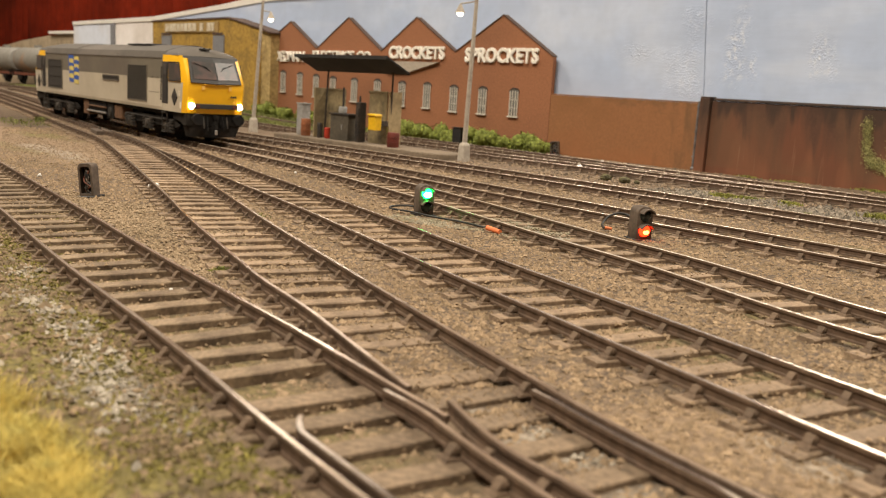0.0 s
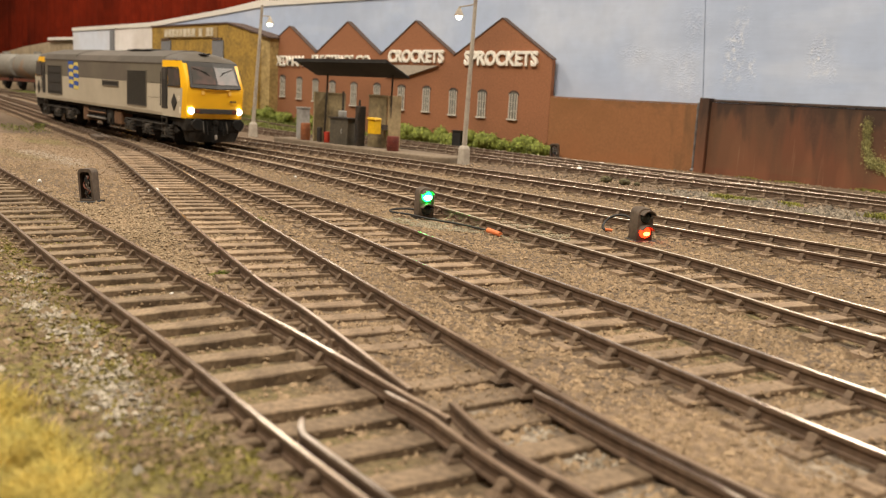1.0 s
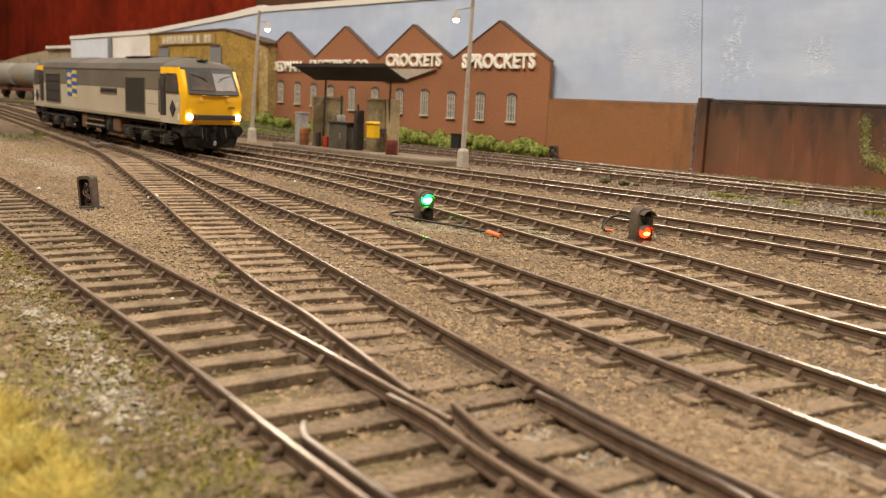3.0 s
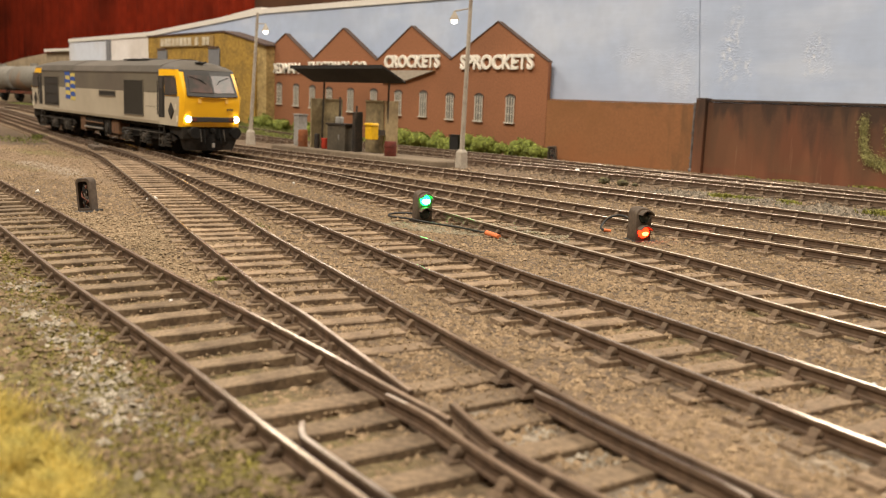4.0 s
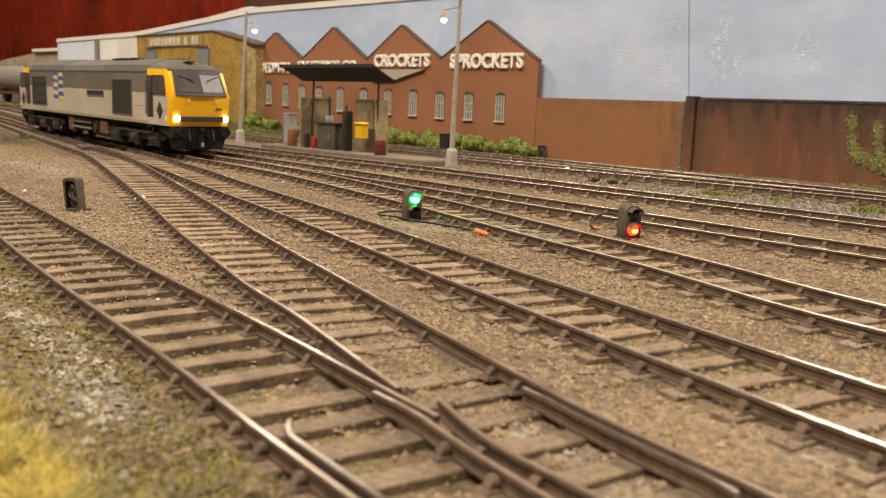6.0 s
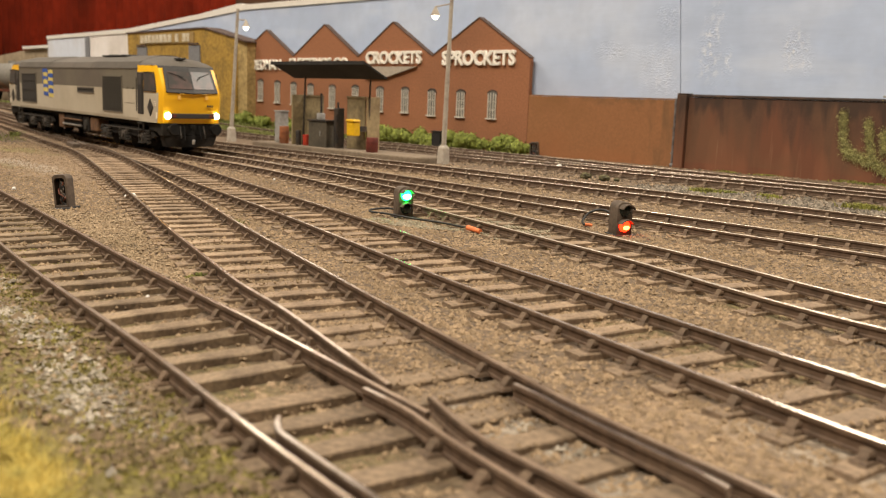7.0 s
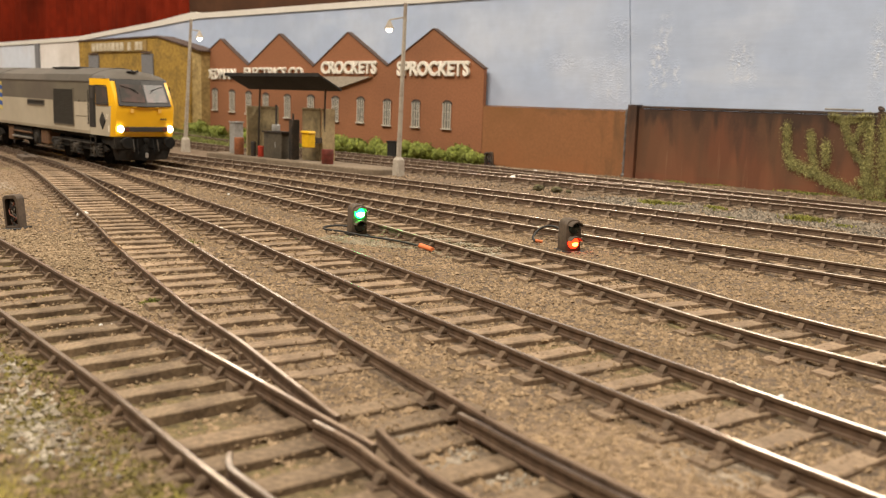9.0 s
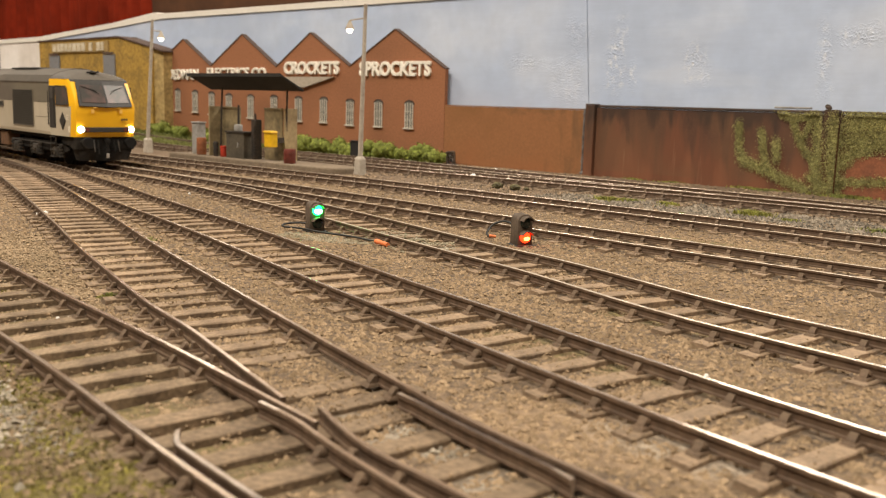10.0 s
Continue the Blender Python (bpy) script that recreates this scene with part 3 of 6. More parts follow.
def arch_window(ob, cx, z0, w, h):
    """A round-headed iron window: dark glass, white bars and frame, a brick arch and a sill."""
    rise_ = w * 0.32
    top = z0 + h
    arc = [(cx + w / 2 * math.cos(a), top - rise_ + rise_ * math.sin(a)) for a in [math.pi * i / 8 for i in range(9)]]
    bm = bmesh.new()
    prism(bm, [(cx + w / 2, z0)] + arc + [(cx - w / 2, z0)], -0.25, 0.3)
    win = part("window", bm, window_dark, ob)
    bm = bmesh.new()
    out = [(cx + (w / 2 + 0.9) * math.cos(a), top - rise_ + (rise_ + 0.9) * math.sin(a)) for a in [math.pi * i / 8 for i in range(9)]]
    for i in range(8):
        prism(bm, [arc[i], out[i], out[i + 1], arc[i + 1]], -0.6, 0.2)
    part("arch", bm, coping_dark, win, "dark brick arch")
    bm = bmesh.new()
    for x in (-w / 2 + 0.25, -w / 6, w / 6, w / 2 - 0.25):
        box(bm, cx + x, -0.45, z0 + (h - rise_ * 0.6) / 2, 0.42 if abs(x) < w / 3 else 0.6, 0.4, h - rise_ * 0.6)
    for k in (0.3, 0.6):
        box(bm, cx, -0.43, z0 + h * k, w, 0.36, 0.42)
    part("frame", bm, window_white, win, "off-white window bars")
    bm = bmesh.new()
    box(bm, cx, -0.7, z0 - 0.4, w + 1.6, 1.4, 0.9)
    part("sill", bm, window_white, win, "pale sill")


def factory():
    ob = thing("factory", 0, WALL_Y, -4, 0, "low-relief red brick factory with four saw-tooth gables and arched windows", "factory")
    base = 4.0
    line = [(-380, 63), (-426, 90), (-471, 65), (-514, 90), (-554, 65), (-597, 91), (-640, 66), (-680, 89), (-719, 69)]
    bm = bmesh.new()
    prism(bm, [(-380, 0)] + line + [(-719, 0)], 0, 3)
    part("wall", bm, brick_paint, ob)
    for a, b in zip(line, line[1:]):
        d = Vector((b[0] - a[0], b[1] - a[1])).normalized()
        n = Vector((d.y, -d.x))
        n = n if n.y > 0 else -n
        bm = bmesh.new()
        prism(bm, [(a[0], a[1] + 0.05), (b[0], b[1] + 0.05), (b[0] + n.x * 0.5, b[1] + n.y * 0.5), (a[0] + n.x * 0.5, a[1] + n.y * 0.5)], -0.6, 4)
        part("verge", bm, roof_edge, ob, "dark roof edge on the gable")
    for cx, z0 in ((-411.5, 18), (-441, 18), (-470, 18), (-498.5, 19), (-527, 19), (-556.5, 19.5), (-586, 19.5), (-615, 20), (-639, 21), (-663, 22), (-689, 23)):
        arch_window(ob, cx, z0 + base + 1.2, 7.6, 18.2)
    letters(ob, "SPROCKETS", -425.8, 59.3 + base, 68, 10.2, -0.2, letter_mat, "raised cream capitals SPROCKETS")
    letters(ob, "CROCKETS", -512.2, 60.2 + base, 62, 9.6, -0.2, letter_mat, "raised cream capitals CROCKETS")
    letters(ob, "DEDMAN", -679.3, 55.2 + base, 44, 9, -0.2, letter_mat, "raised cream capitals DEDMAN")
    letters(ob, "ELECTRICS CO", -604.8, 56.2 + base, 78, 9, -0.2, letter_mat, "raised cream capitals ELECTRICS CO")
    bm = bmesh.new()
    prism(bm, [(-486, 57.5), (-518, 49.8), (-545, 49), (-545, 57.5)], -2.2, -0.2)
    part("lean_to_roof", bm, material("lean_to_grey", (0.40, 0.34, 0.27), 0.8, 0, 2, 0.15), ob, "grey sloping lean-to roof")


factory()


sign_pale = material("sign_lettering_faded", (0.62, 0.56, 0.44), 0.8, 0, 2, 0.15, (0.48, 0.40, 0.27), 6)


def warehouse():
    ob = thing("warehouse", 0, 446, 2, 0, "mustard yellow stone warehouse with grey shutters and a worn sign", "warehouse")
    bm = bmesh.new()
    prism(bm, [(-920, 0), (-921, 85), (-766, 86), (-712, 75.5), (-712, 0)], 0, 6)
    part("wall", bm, mustard, ob)
    bm = bmesh.new()
    prism(bm, [(-711.8, 0), (-711.8, 75), (-697, 72), (-697, 0)], 2, 17)
    part("side_wall", bm, material("mustard_side", (0.42, 0.30, 0.12), 0.85, 0, 3, 0.3, (0.28, 0.19, 0.07), 14), ob, "paler mustard end wall")
    bm = bmesh.new()
    prism(bm, [(-923, 85.1), (-766, 86.1), (-710, 75.6), (-695, 72.2), (-695, 73.2), (-710, 76.8), (-766, 87.4), (-923, 86.4)], -1, 17)
    part("roof", bm, roof_edge, ob, "dark roof edge")
    for x in (-887.5, -782.5):
        bm = bmesh.new()
        box(bm, x, -0.8, 60.5, 20, 1.6, 21)
        soften(bm, 0.3, 1)
        sh = part("shutter", bm, grey_shutter, ob, "grey louvred shutter")
        bm = bmesh.new()
        box(bm, x, -1.8, 72.2, 18, 1.2, 1.6)
        part("hood", bm, roof_edge, sh)
        bm = bmesh.new()
        box(bm, x, -1.6, 50.2, 21, 1.6, 1.2)
        part("sill", bm, roof_edge, sh)
    bm = bmesh.new()
    box(bm, -838.5, -0.6, 78.5, 110, 1.2, 10)
    sign = part("sign_board", bm, material("sign_ochre", (0.33, 0.22, 0.08), 0.8, 0, 2, 0.2), ob, "ochre sign board with worn pale lettering")
    rnd = random.Random(5)
    x = -889.0
    for k in range(13):
        w = rnd.choice((4.5, 5.5, 6.5))
        if k not in (8, 10):
            bm = bmesh.new()
            box(bm, x + w / 2, -1.5, 78.5, w, 0.7, 7.6)
            part("bar", bm, sign_pale, sign)
        x += w + 1.9
    bm = bmesh.new()
    prism(bm, [(-815, 27), (-806, 24), (-796, 29), (-790, 34), (-799, 33), (-813, 31)], -0.3, 0.1)
    part("paint_patch", bm, letter_mat, ob, "faded pale patch of paint")


warehouse()

# curtain and hall beyond the boards
curtain_mat = material("curtain_red", (0.15, 0.016, 0.006), 1.0, 0, 20, 0.2, (0.065, 0.009, 0.004), 160, bump=0.5, bump_size=3, spec=0.05)
wood_brown = material("wood_partition_brown", (0.10, 0.042, 0.018), 0.6, 0, 18, 0.2, (0.06, 0.026, 0.012), 120)
slab("wall_partition", -1448, 700, 905, 925, -1000, 225, wood_brown, "brown wooden partition behind the layout", "partition", edge=2)
bm = bmesh.new()
n = 520
lo, hi = [], []
for i in range(n + 1):
    x = -4200 + i * (2750 / n)
    y = 900 + 9 * math.sin(i * 1.15) + 7 * math.sin(i * 0.23 + 1)
    lo.append(bm.verts.new((x, y, -700)))
    hi.append(bm.verts.new((x, y, 450)))
for i in range(n):
    bm.faces.new((lo[i], lo[i + 1], hi[i + 1], hi[i]))
curtain = part("curtain", bm, curtain_mat, smooth=True)
tagged(curtain, "dark red pleated curtain hanging behind the layout", "curtain")
solid = curtain.modifiers.new("thick", "SOLIDIFY")
solid.thickness = 0.003

# ---- turnout in the foreground ----
rail_bare = material("rail_end_bare", (0.70, 0.60, 0.49), 0.33, 0.7, 2, 0.2, (0.40, 0.30, 0.22), 5, (0.45, 0.65))
# step between worn and brown heads: the glint's fading is painted in
rail_mid = material("rail_head_glint_fade", (0.56, 0.44, 0.34), 0.29, 0.8, 4, 0.25, (0.36, 0.26, 0.18), 14, (0.48, 0.66))
rail_brown = material("rail_head_brown", (0.40, 0.295, 0.21), 0.36, 0.5, 3, 0.25, (0.25, 0.175, 0.12), 12, (0.45, 0.65))


def at_x(name, x):
    pts = line_points(LINES[name], 2.0)
    return min(pts, key=lambda q: abs(q[0].x - x))


def bent(name, x0, x1, offset, left, right, reach):
    """A stretch of a line from x0 (far left) to x1, whose ends swing sideways by left and right over a reach."""
    out = []
    for p, d in line_points(LINES[name], 1.0):
        if p.x <= x1:
            k = min(1.0, max(0.0, 1 - (p.x - x0) / reach)) ** 1.4 * left + max(0.0, 1 - (x1 - p.x) / 4.0) ** 1.3 * right
            if name == "T2" and offset == GAUGE and x1 < NOSE_X:
                k -= 1.5 * smooth_step((p.x + 132) / 30)
            out.append((p + Vector((-d.y, d.x)) * (offset + k), d))
        if p.x < x0:
            break
    return out


def laid_rail(name, label, pts, parent, tip, end=0, head=None):
    """A short rail whose first and last few steps are filed bright."""
    n = len(pts)
    rail_part(name, pts[end:n - tip + 1] if tip else pts[end:], 0.0, parent, -0.015, label, head or rail_dull)
    if tip:
        rail_part("rail_tip", pts[n - tip:], 0.0, parent, -0.04, "bare bright rail end", rail_bare)
    if end:
        rail_part("rail_tip", pts[:end + 1], 0.0, parent, -0.04, "bare bright rail end", rail_bare)


# line points run from right to left, so a positive offset lies on the near side
turnout = TRACK["T2"]
laid_rail("wing_rail", "wing rail that runs on as the far closure rail", bent("T1", -68.0, 150, -GAUGE, -3.1, 0, 15.0), turnout, 0, 0, rail_brown)
laid_rail("wing_rail", "short wing rail with a bright tip", bent("T2", -70.2, 150, GAUGE, 1.5, 0, 9.0), turnout, 5, 0, rail_brown)
laid_rail("stock_rail", "rail before the points, its fading glint put into the colour", bent("T2", -122.0, -100.0, -GAUGE, 0, 0, 1.0), turnout, 0, 0, rail_mid)
laid_rail("stock_rail", "brown stock rail through the points", bent("T2", -100.0, 150, -GAUGE, 0, 0, 1.0), turnout, 0, 0, rail_brown)
laid_rail("closure_rail", "rail before the crossing, its fading glint put into the colour", bent("T1", -90.0, VEE_X, -GAUGE, 0, 0, 1.0), TRACK["T1"], 0, 0, rail_mid)
laid_rail("closure_rail", "rail before the crossing, its fading glint put into the colour", bent("T2", -133.0, VEE_X, GAUGE, 0, 0, 1.0), turnout, 0, 0, rail_mid)
for nm, off, nose in (("T1", -GAUGE, NOSE_X), ("T2", GAUGE, NOSE_X - 5.6)):
    laid_rail("crossing_vee", "brown rail that tapers into the crossing nose", bent(nm, VEE_X, nose, off, 0, 0, 1.0), turnout, 0, 0, rail_brown)
laid_rail("check_rail", "check rail with a bright bent end", bent("T1", -71.4, -38, 6.7, -1.8, -0.8, 4.0), TRACK["T1"], 3, 3)
laid_rail("check_rail", "check rail with bright bent ends", bent("T2", -65.0, -34.6, -6.85, 0.4, 0.45, 4.0), turnout, 4, 3)

rnd = random.Random(41)
TIMBERS = []
timber_mat = material("timber_dirty_brown", (0.185, 0.13, 0.08), 0.88, 0, 0.8, 0.35, (0.12, 0.082, 0.05), 8, bump=0.12, bump_size=0.6, obrand=0.15)
LEAN = 0.19
for i in range(12):
    front = (-77.4, -70.0, -62.4, -54.2)[i] if i < 4 else -45.5 + 8.5 * (i - 4)
    mid = front - 1.7
    a, b = at_x("T1", mid - 2.0)[0], at_x("T2", mid + 2.0)[0]
    lo, hi = a.y - 13.4, b.y + 13.2
    bm = bmesh.new()
    worn_plank(bm, (hi - lo) * math.hypot(1, LEAN), 3.4, i, 9)
    s = part("sleeper", bm, timber_mat, turnout)
    cy = (lo + hi) / 2
    cx = mid + (cy - 66) * LEAN
    turn = -math.degrees(math.atan(LEAN)) + rnd.uniform(-0.6, 0.6)
    s.matrix_basis = pose(cx * MM, cy * MM, rnd.uniform(-0.08, 0.08) * MM, 0, 0, turn)
    TIMBERS.append((cx, cy, turn, hi - lo))
    for nm, side in (("T1", 1), ("T1", -1), ("T2", 1), ("T2", -1)):
        if -80 < mid < -58 and (nm, side) in (("T1", -1), ("T2", 1)):
            continue
        q, d = at_x(nm, mid)
        p = q + Vector((-d.y, d.x)) * side * GAUGE
        q, d = at_x(nm, mid + (p.y - 66) * LEAN)
        p = q + Vector((-d.y, d.x)) * side * GAUGE
        c = new("chair", CHAIR)
        c.parent = s
        c.matrix_basis = s.matrix_basis.inverted() @ pose(p.x * MM, p.y * MM, 0, 0, 0, math.degrees(math.atan2(d.y, d.x)) + (0 if side > 0 else 180))

# ---- loose stones, moss and grass ----
SLOTS = [(*o.matrix_basis.translation.xy / MM, o.matrix_basis.to_euler().z, 26.4) for t in TRACK.values() for o in t.children if o.name.startswith("sleeper") and o.matrix_basis.translation.x > -0.5]
SLOTS += [(x, y, radians(r), ln) for x, y, r, ln in TIMBERS]


def in_view(x, y):
    """The wedge of the plan that the yard in front of the walls covers."""
    return (y > -0.33 * x - 6) & (x < -0.2 * y + 14)


def free_of_sleepers(xy, keep=0.02, seed=3):
    ok = np.ones(len(xy), bool)
    for x, y, r, ln in SLOTS:
        dx, dy = xy[:, 0] - x, xy[:, 1] - y
        u, v = dx * math.cos(r) + dy * math.sin(r), -dx * math.sin(r) + dy * math.cos(r)
        ok &= ~((np.abs(u) < 1.9) & (np.abs(v) < ln / 2 + 0.25))
    return ok | (np.random.RandomState(seed).rand(len(xy)) < keep)


def free_of_rails(xy, reach=1.0):
    ok = np.ones(len(xy), bool)
    for key, ctrl in LINES.items():
        pts = line_points(ctrl, 3.0)
        xs = np.array([p.x for p, d in pts][::-1])
        ys = np.array([p.y for p, d in pts][::-1])
        sl = np.array([d.y / d.x for p, d in pts][::-1])
        cy, s = np.interp(xy[:, 0], xs, ys), np.interp(xy[:, 0], xs, sl)
        off = (xy[:, 1] - cy) / np.sqrt(1 + s * s)
        ok &= np.abs(np.abs(off) - GAUGE) > reach
    return ok


def stones(name, xy, size, seed, mat, label, category, sink=0.2, heap=0.0, skew=1.0, lift=0.0):
    r = np.random.RandomState(seed)
    n = len(xy)
    base = np.array([(1, 0, 0), (0, 1, 0), (-1, 0, 0), (0, -1, 0), (0, 0, 0.8), (0, 0, -0.8)], float)
    tri = np.array([(0, 1, 4), (1, 2, 4), (2, 3, 4), (3, 0, 4), (1, 0, 5), (2, 1, 5), (3, 2, 5), (0, 3, 5)])
    rad = (size[0] + (size[1] - size[0]) * r.uniform(0, 1, n) ** skew) * r.uniform(0.75, 1.25, n)
    v = base[None] * rad[:, None, None] * r.uniform(0.65, 1.3, (n, 6, 3)) + r.uniform(-0.25, 0.25, (n, 6, 3)) * rad[:, None, None]
    a = r.uniform(0, 6.28, n)
    c, s = np.cos(a)[:, None], np.sin(a)[:, None]
    v = np.stack([v[:, :, 0] * c - v[:, :, 1] * s, v[:, :, 0] * s + v[:, :, 1] * c, v[:, :, 2]], 2)
    z = np.array([ground_height(x, y) for x, y in xy]) + rad * sink + lift
    if heap:
        z += heap * np.array([noise.noise((x * 0.55, y * 0.55, 7.0)) + 0.6 * noise.noise((x * 1.3, y * 1.3, 3.0)) for x, y in xy])
    v += np.stack([xy[:, 0], xy[:, 1], z], 1)[:, None, :]
    f = (tri[None] + (np.arange(n) * 6)[:, None, None]).reshape(-1, 3)
    me = bpy.data.meshes.new(name)
    me.from_pydata((v.reshape(-1, 3) * MM).tolist(), [], f.tolist())
    me.materials.append(mat)
    return tagged(new(name, me), label, category, kind="stuff")


def scatter(n, x0, x1, y0, y1, seed):
    r = np.random.RandomState(seed)
    xy = np.stack([r.uniform(x0, x1, n), r.uniform(y0, y1, n)], 1)
    return xy[in_view(xy[:, 0], xy[:, 1])]


def dist_of(xy):
    return np.hypot(xy[:, 0], xy[:, 1])


def blob(xy, cx, cy, rx, ry, rough=0.5, seed=1):
    """How far inside an uneven patch the places lie, 1 at its middle and under 0 outside."""
    wob = np.array([noise.noise((x * 0.07 + seed, y * 0.07, seed)) for x, y in xy]) if len(xy) else np.zeros(0)
    return 1 - np.hypot((xy[:, 0] - cx) / rx, (xy[:, 1] - cy) / ry) + wob * rough


xy = scatter(480000, -560, 20, 26, 320, 11)
d = dist_of(xy)
keep = np.random.RandomState(12).rand(len(xy)) < np.where(d < 190, 1.0, np.where(d < 290, 0.72, 0.4))
xy = xy[keep]
bare = np.random.RandomState(13).rand(len(xy)) < np.clip(blob(xy, -440, 160, 135, 38) * 1.8 + 0.15, 0, 0.97)
bare |= (np.maximum(blob(xy, -168, 188, 20, 8, 0.9), blob(xy, -152, 183, 14, 5, 0.9)) > 0.2) & (np.random.RandomState(16).rand(len(xy)) < 0.75)
t1 = np.array([near_line("T1", x) for x in xy[:, 0]])
verge = (xy[:, 1] < t1 - 9) & (np.random.RandomState(14).rand(len(xy)) < 0.82)
four_foot = (np.abs(xy[:, 1] - t1) < 9) & (np.random.RandomState(15).rand(len(xy)) < np.where(xy[:, 0] > -115, 0.55, 0.35))
xy = xy[~(bare | verge | four_foot)]
xy = xy[free_of_sleepers(xy, 0.07) & free_of_rails(xy)]
stones("ballast_stones", xy, (0.18, 0.68), 5, stone_mat, "fine brown ballast chippings between the sleepers", "ballast", -0.15, 0.42, 1.6)
lump = np.array([noise.noise((x * 0.06, y * 0.06, 36.0)) for x, y in xy])
xy = xy[np.random.RandomState(17).rand(len(xy)) < np.clip(0.05 + 0.12 * lump, 0, 0.2)]
stones("ballast_stones", xy, (0.38, 0.62), 18, stone_mat, "larger brown ballast lumps among the chippings", "ballast", -0.35, 0.3)

# ballast banked up against the sleepers, here and there over their edges
r = np.random.RandomState(75)
near = np.array([q for q in SLOTS if q[0] > -340 and q[1] < 300])
pick = near[np.repeat(np.arange(len(near)), 110)]
side = np.where(r.rand(len(pick)) < 0.5, -1, 1)
away = 1.35 + np.abs(r.normal(0, 0.5, len(pick)))
u, v = side * away, r.uniform(-0.5, 0.5, len(pick)) * (pick[:, 3] + 0.6)
xy = np.stack([pick[:, 0] + u * np.cos(pick[:, 2]) - v * np.sin(pick[:, 2]), pick[:, 1] + u * np.sin(pick[:, 2]) + v * np.cos(pick[:, 2])], 1)
lump = np.array([noise.noise((x * 0.11, y * 0.11, 46.0)) + 0.5 * noise.noise((x * 0.4, y * 0.4, 47.0)) for x, y in xy])
keep = (r.rand(len(xy)) < np.clip(0.25 + 1.3 * lump, 0, 0.9)) & free_of_rails(xy, 1.3)
stones("ballast_stones", xy[keep], (0.14, 0.42), 76, stone_mat, "brown chippings banked against the sleeper edges", "ballast", 0.2, 0.1, 1.6, np.clip(1.0 - (away[keep] - 1.35) * 0.55, 0.2, 1.0) * 0.62)

PATCHES = ((-92, 40.5, 13, 6), (-97, 44, 9, 4.5), (-104, 43, 10, 5), (-112, 46.5, 13, 5), (-126, 45.5, 14, 5), (-137, 48.5, 13, 4), (-157, 54, 16, 4.5), (-146, 64.7, 3.5, 1.6), (-58, 73.5, 7, 4), (-50, 72, 6, 3.5), (-170, 189, 18, 7), (-152, 183, 13, 5), (-180, 181, 10, 4))
xy = scatter(400000, -280, 10, 26, 360, 21)
best = np.max([blob(xy, *p, rough=0.9, seed=i + 1.5) for i, p in enumerate(PATCHES)], axis=0)
xy = xy[(best > 0.15) & (np.random.RandomState(4).rand(len(xy)) < np.clip((best - 0.2) * 1.8, 0, 0.75))]
xy = xy[free_of_sleepers(xy, 0.0) & free_of_rails(xy, 1.3)]
stones("pale_stones", xy, (0.12, 0.42), 6, grey_stone_mat, "loose pale grey and white stone chippings", "stones", 0.35, 0.5)
gravel_mat = material("gravel_grey", (0.18, 0.15, 0.112), 0.9, 0, 0.6, 0.25, island=0.65)
xy = scatter(26000, -215, 30, 305, 356, 23)
inside = blob(xy, -80, 332, 150, 22, 0.5, 3.3)
xy = xy[(inside > 0.05) & (np.random.RandomState(24).rand(len(xy)) < np.clip(inside * 1.6, 0, 0.38))]
stones("grey_gravel", xy, (0.45, 0.95), 7, gravel_mat, "coarse grey gravel between the back tracks", "gravel", 0.25)
sand_crumb = material("sand_crumbs", (0.25, 0.178, 0.112), 0.95, 0, 0.5, 0.3, (0.2, 0.14, 0.086), 10, island=0.4)
xy = scatter(60000, -620, -230, 90, 240, 40)
inside = blob(xy, -420, 158, 150, 42, 0.6, 8.8)
xy = xy[(inside > 0) & (np.random.RandomState(42).rand(len(xy)) < np.clip(0.25 + inside, 0, 0.8))]
xy = xy[free_of_sleepers(xy, 0.0) & free_of_rails(xy, 1.2)]
stones("dirt_crumbs", xy, (0.12, 0.34), 43, sand_crumb, "dry sandy dirt and crumbs between the diverging tracks", "dirt", 0.1, 0.3)
xy = scatter(120000, -300, -110, 60, 150, 80)
inside = np.maximum(blob(xy, -215, 98, 60, 14, 0.8, 9.8), blob(xy, -165, 84, 34, 10, 0.8, 10.8))
xy = xy[(inside > 0) & (np.random.RandomState(81).rand(len(xy)) < np.clip(0.15 + inside, 0, 0.55))]
xy = xy[free_of_sleepers(xy, 0.1) & free_of_rails(xy, 1.2)]
pale_crumb = material("pale_yellow_crumbs", (0.33, 0.245, 0.152), 0.95, 0, 0.5, 0.25, (0.25, 0.185, 0.108), 8, island=0.25)
stones("dirt_crumbs", xy, (0.13, 0.4), 82, pale_crumb, "pale yellowish dust and crumbs between the siding and the yard track", "dirt", 0.3, 0.36, 1.5, 0.12)
soil_mat = material("soil_crumbs", (0.215, 0.152, 0.088), 0.95, 0, 0.5, 0.3, (0.14, 0.105, 0.055), 8, island=0.28)
xy = scatter(110000, -330, 20, 14, 90, 25)
t1 = np.array([near_line("T1", x) for x in xy[:, 0]])
lump = np.array([noise.noise((x * 0.09, y * 0.12, 6.0)) for x, y in xy])
best = np.max([blob(xy, *p, rough=0.9, seed=i + 1.5) for i, p in enumerate(PATCHES)], axis=0)
xy = xy[(best < 0.55) & (xy[:, 1] < t1 - 8) & (np.random.RandomState(26).rand(len(xy)) < np.clip(0.3 + lump, 0.05, 0.8))]
stones("soil_crumbs", xy, (0.18, 0.5), 8, soil_mat, "crumbs of brown soil on the verge", "soil", 0.15, 0.6)

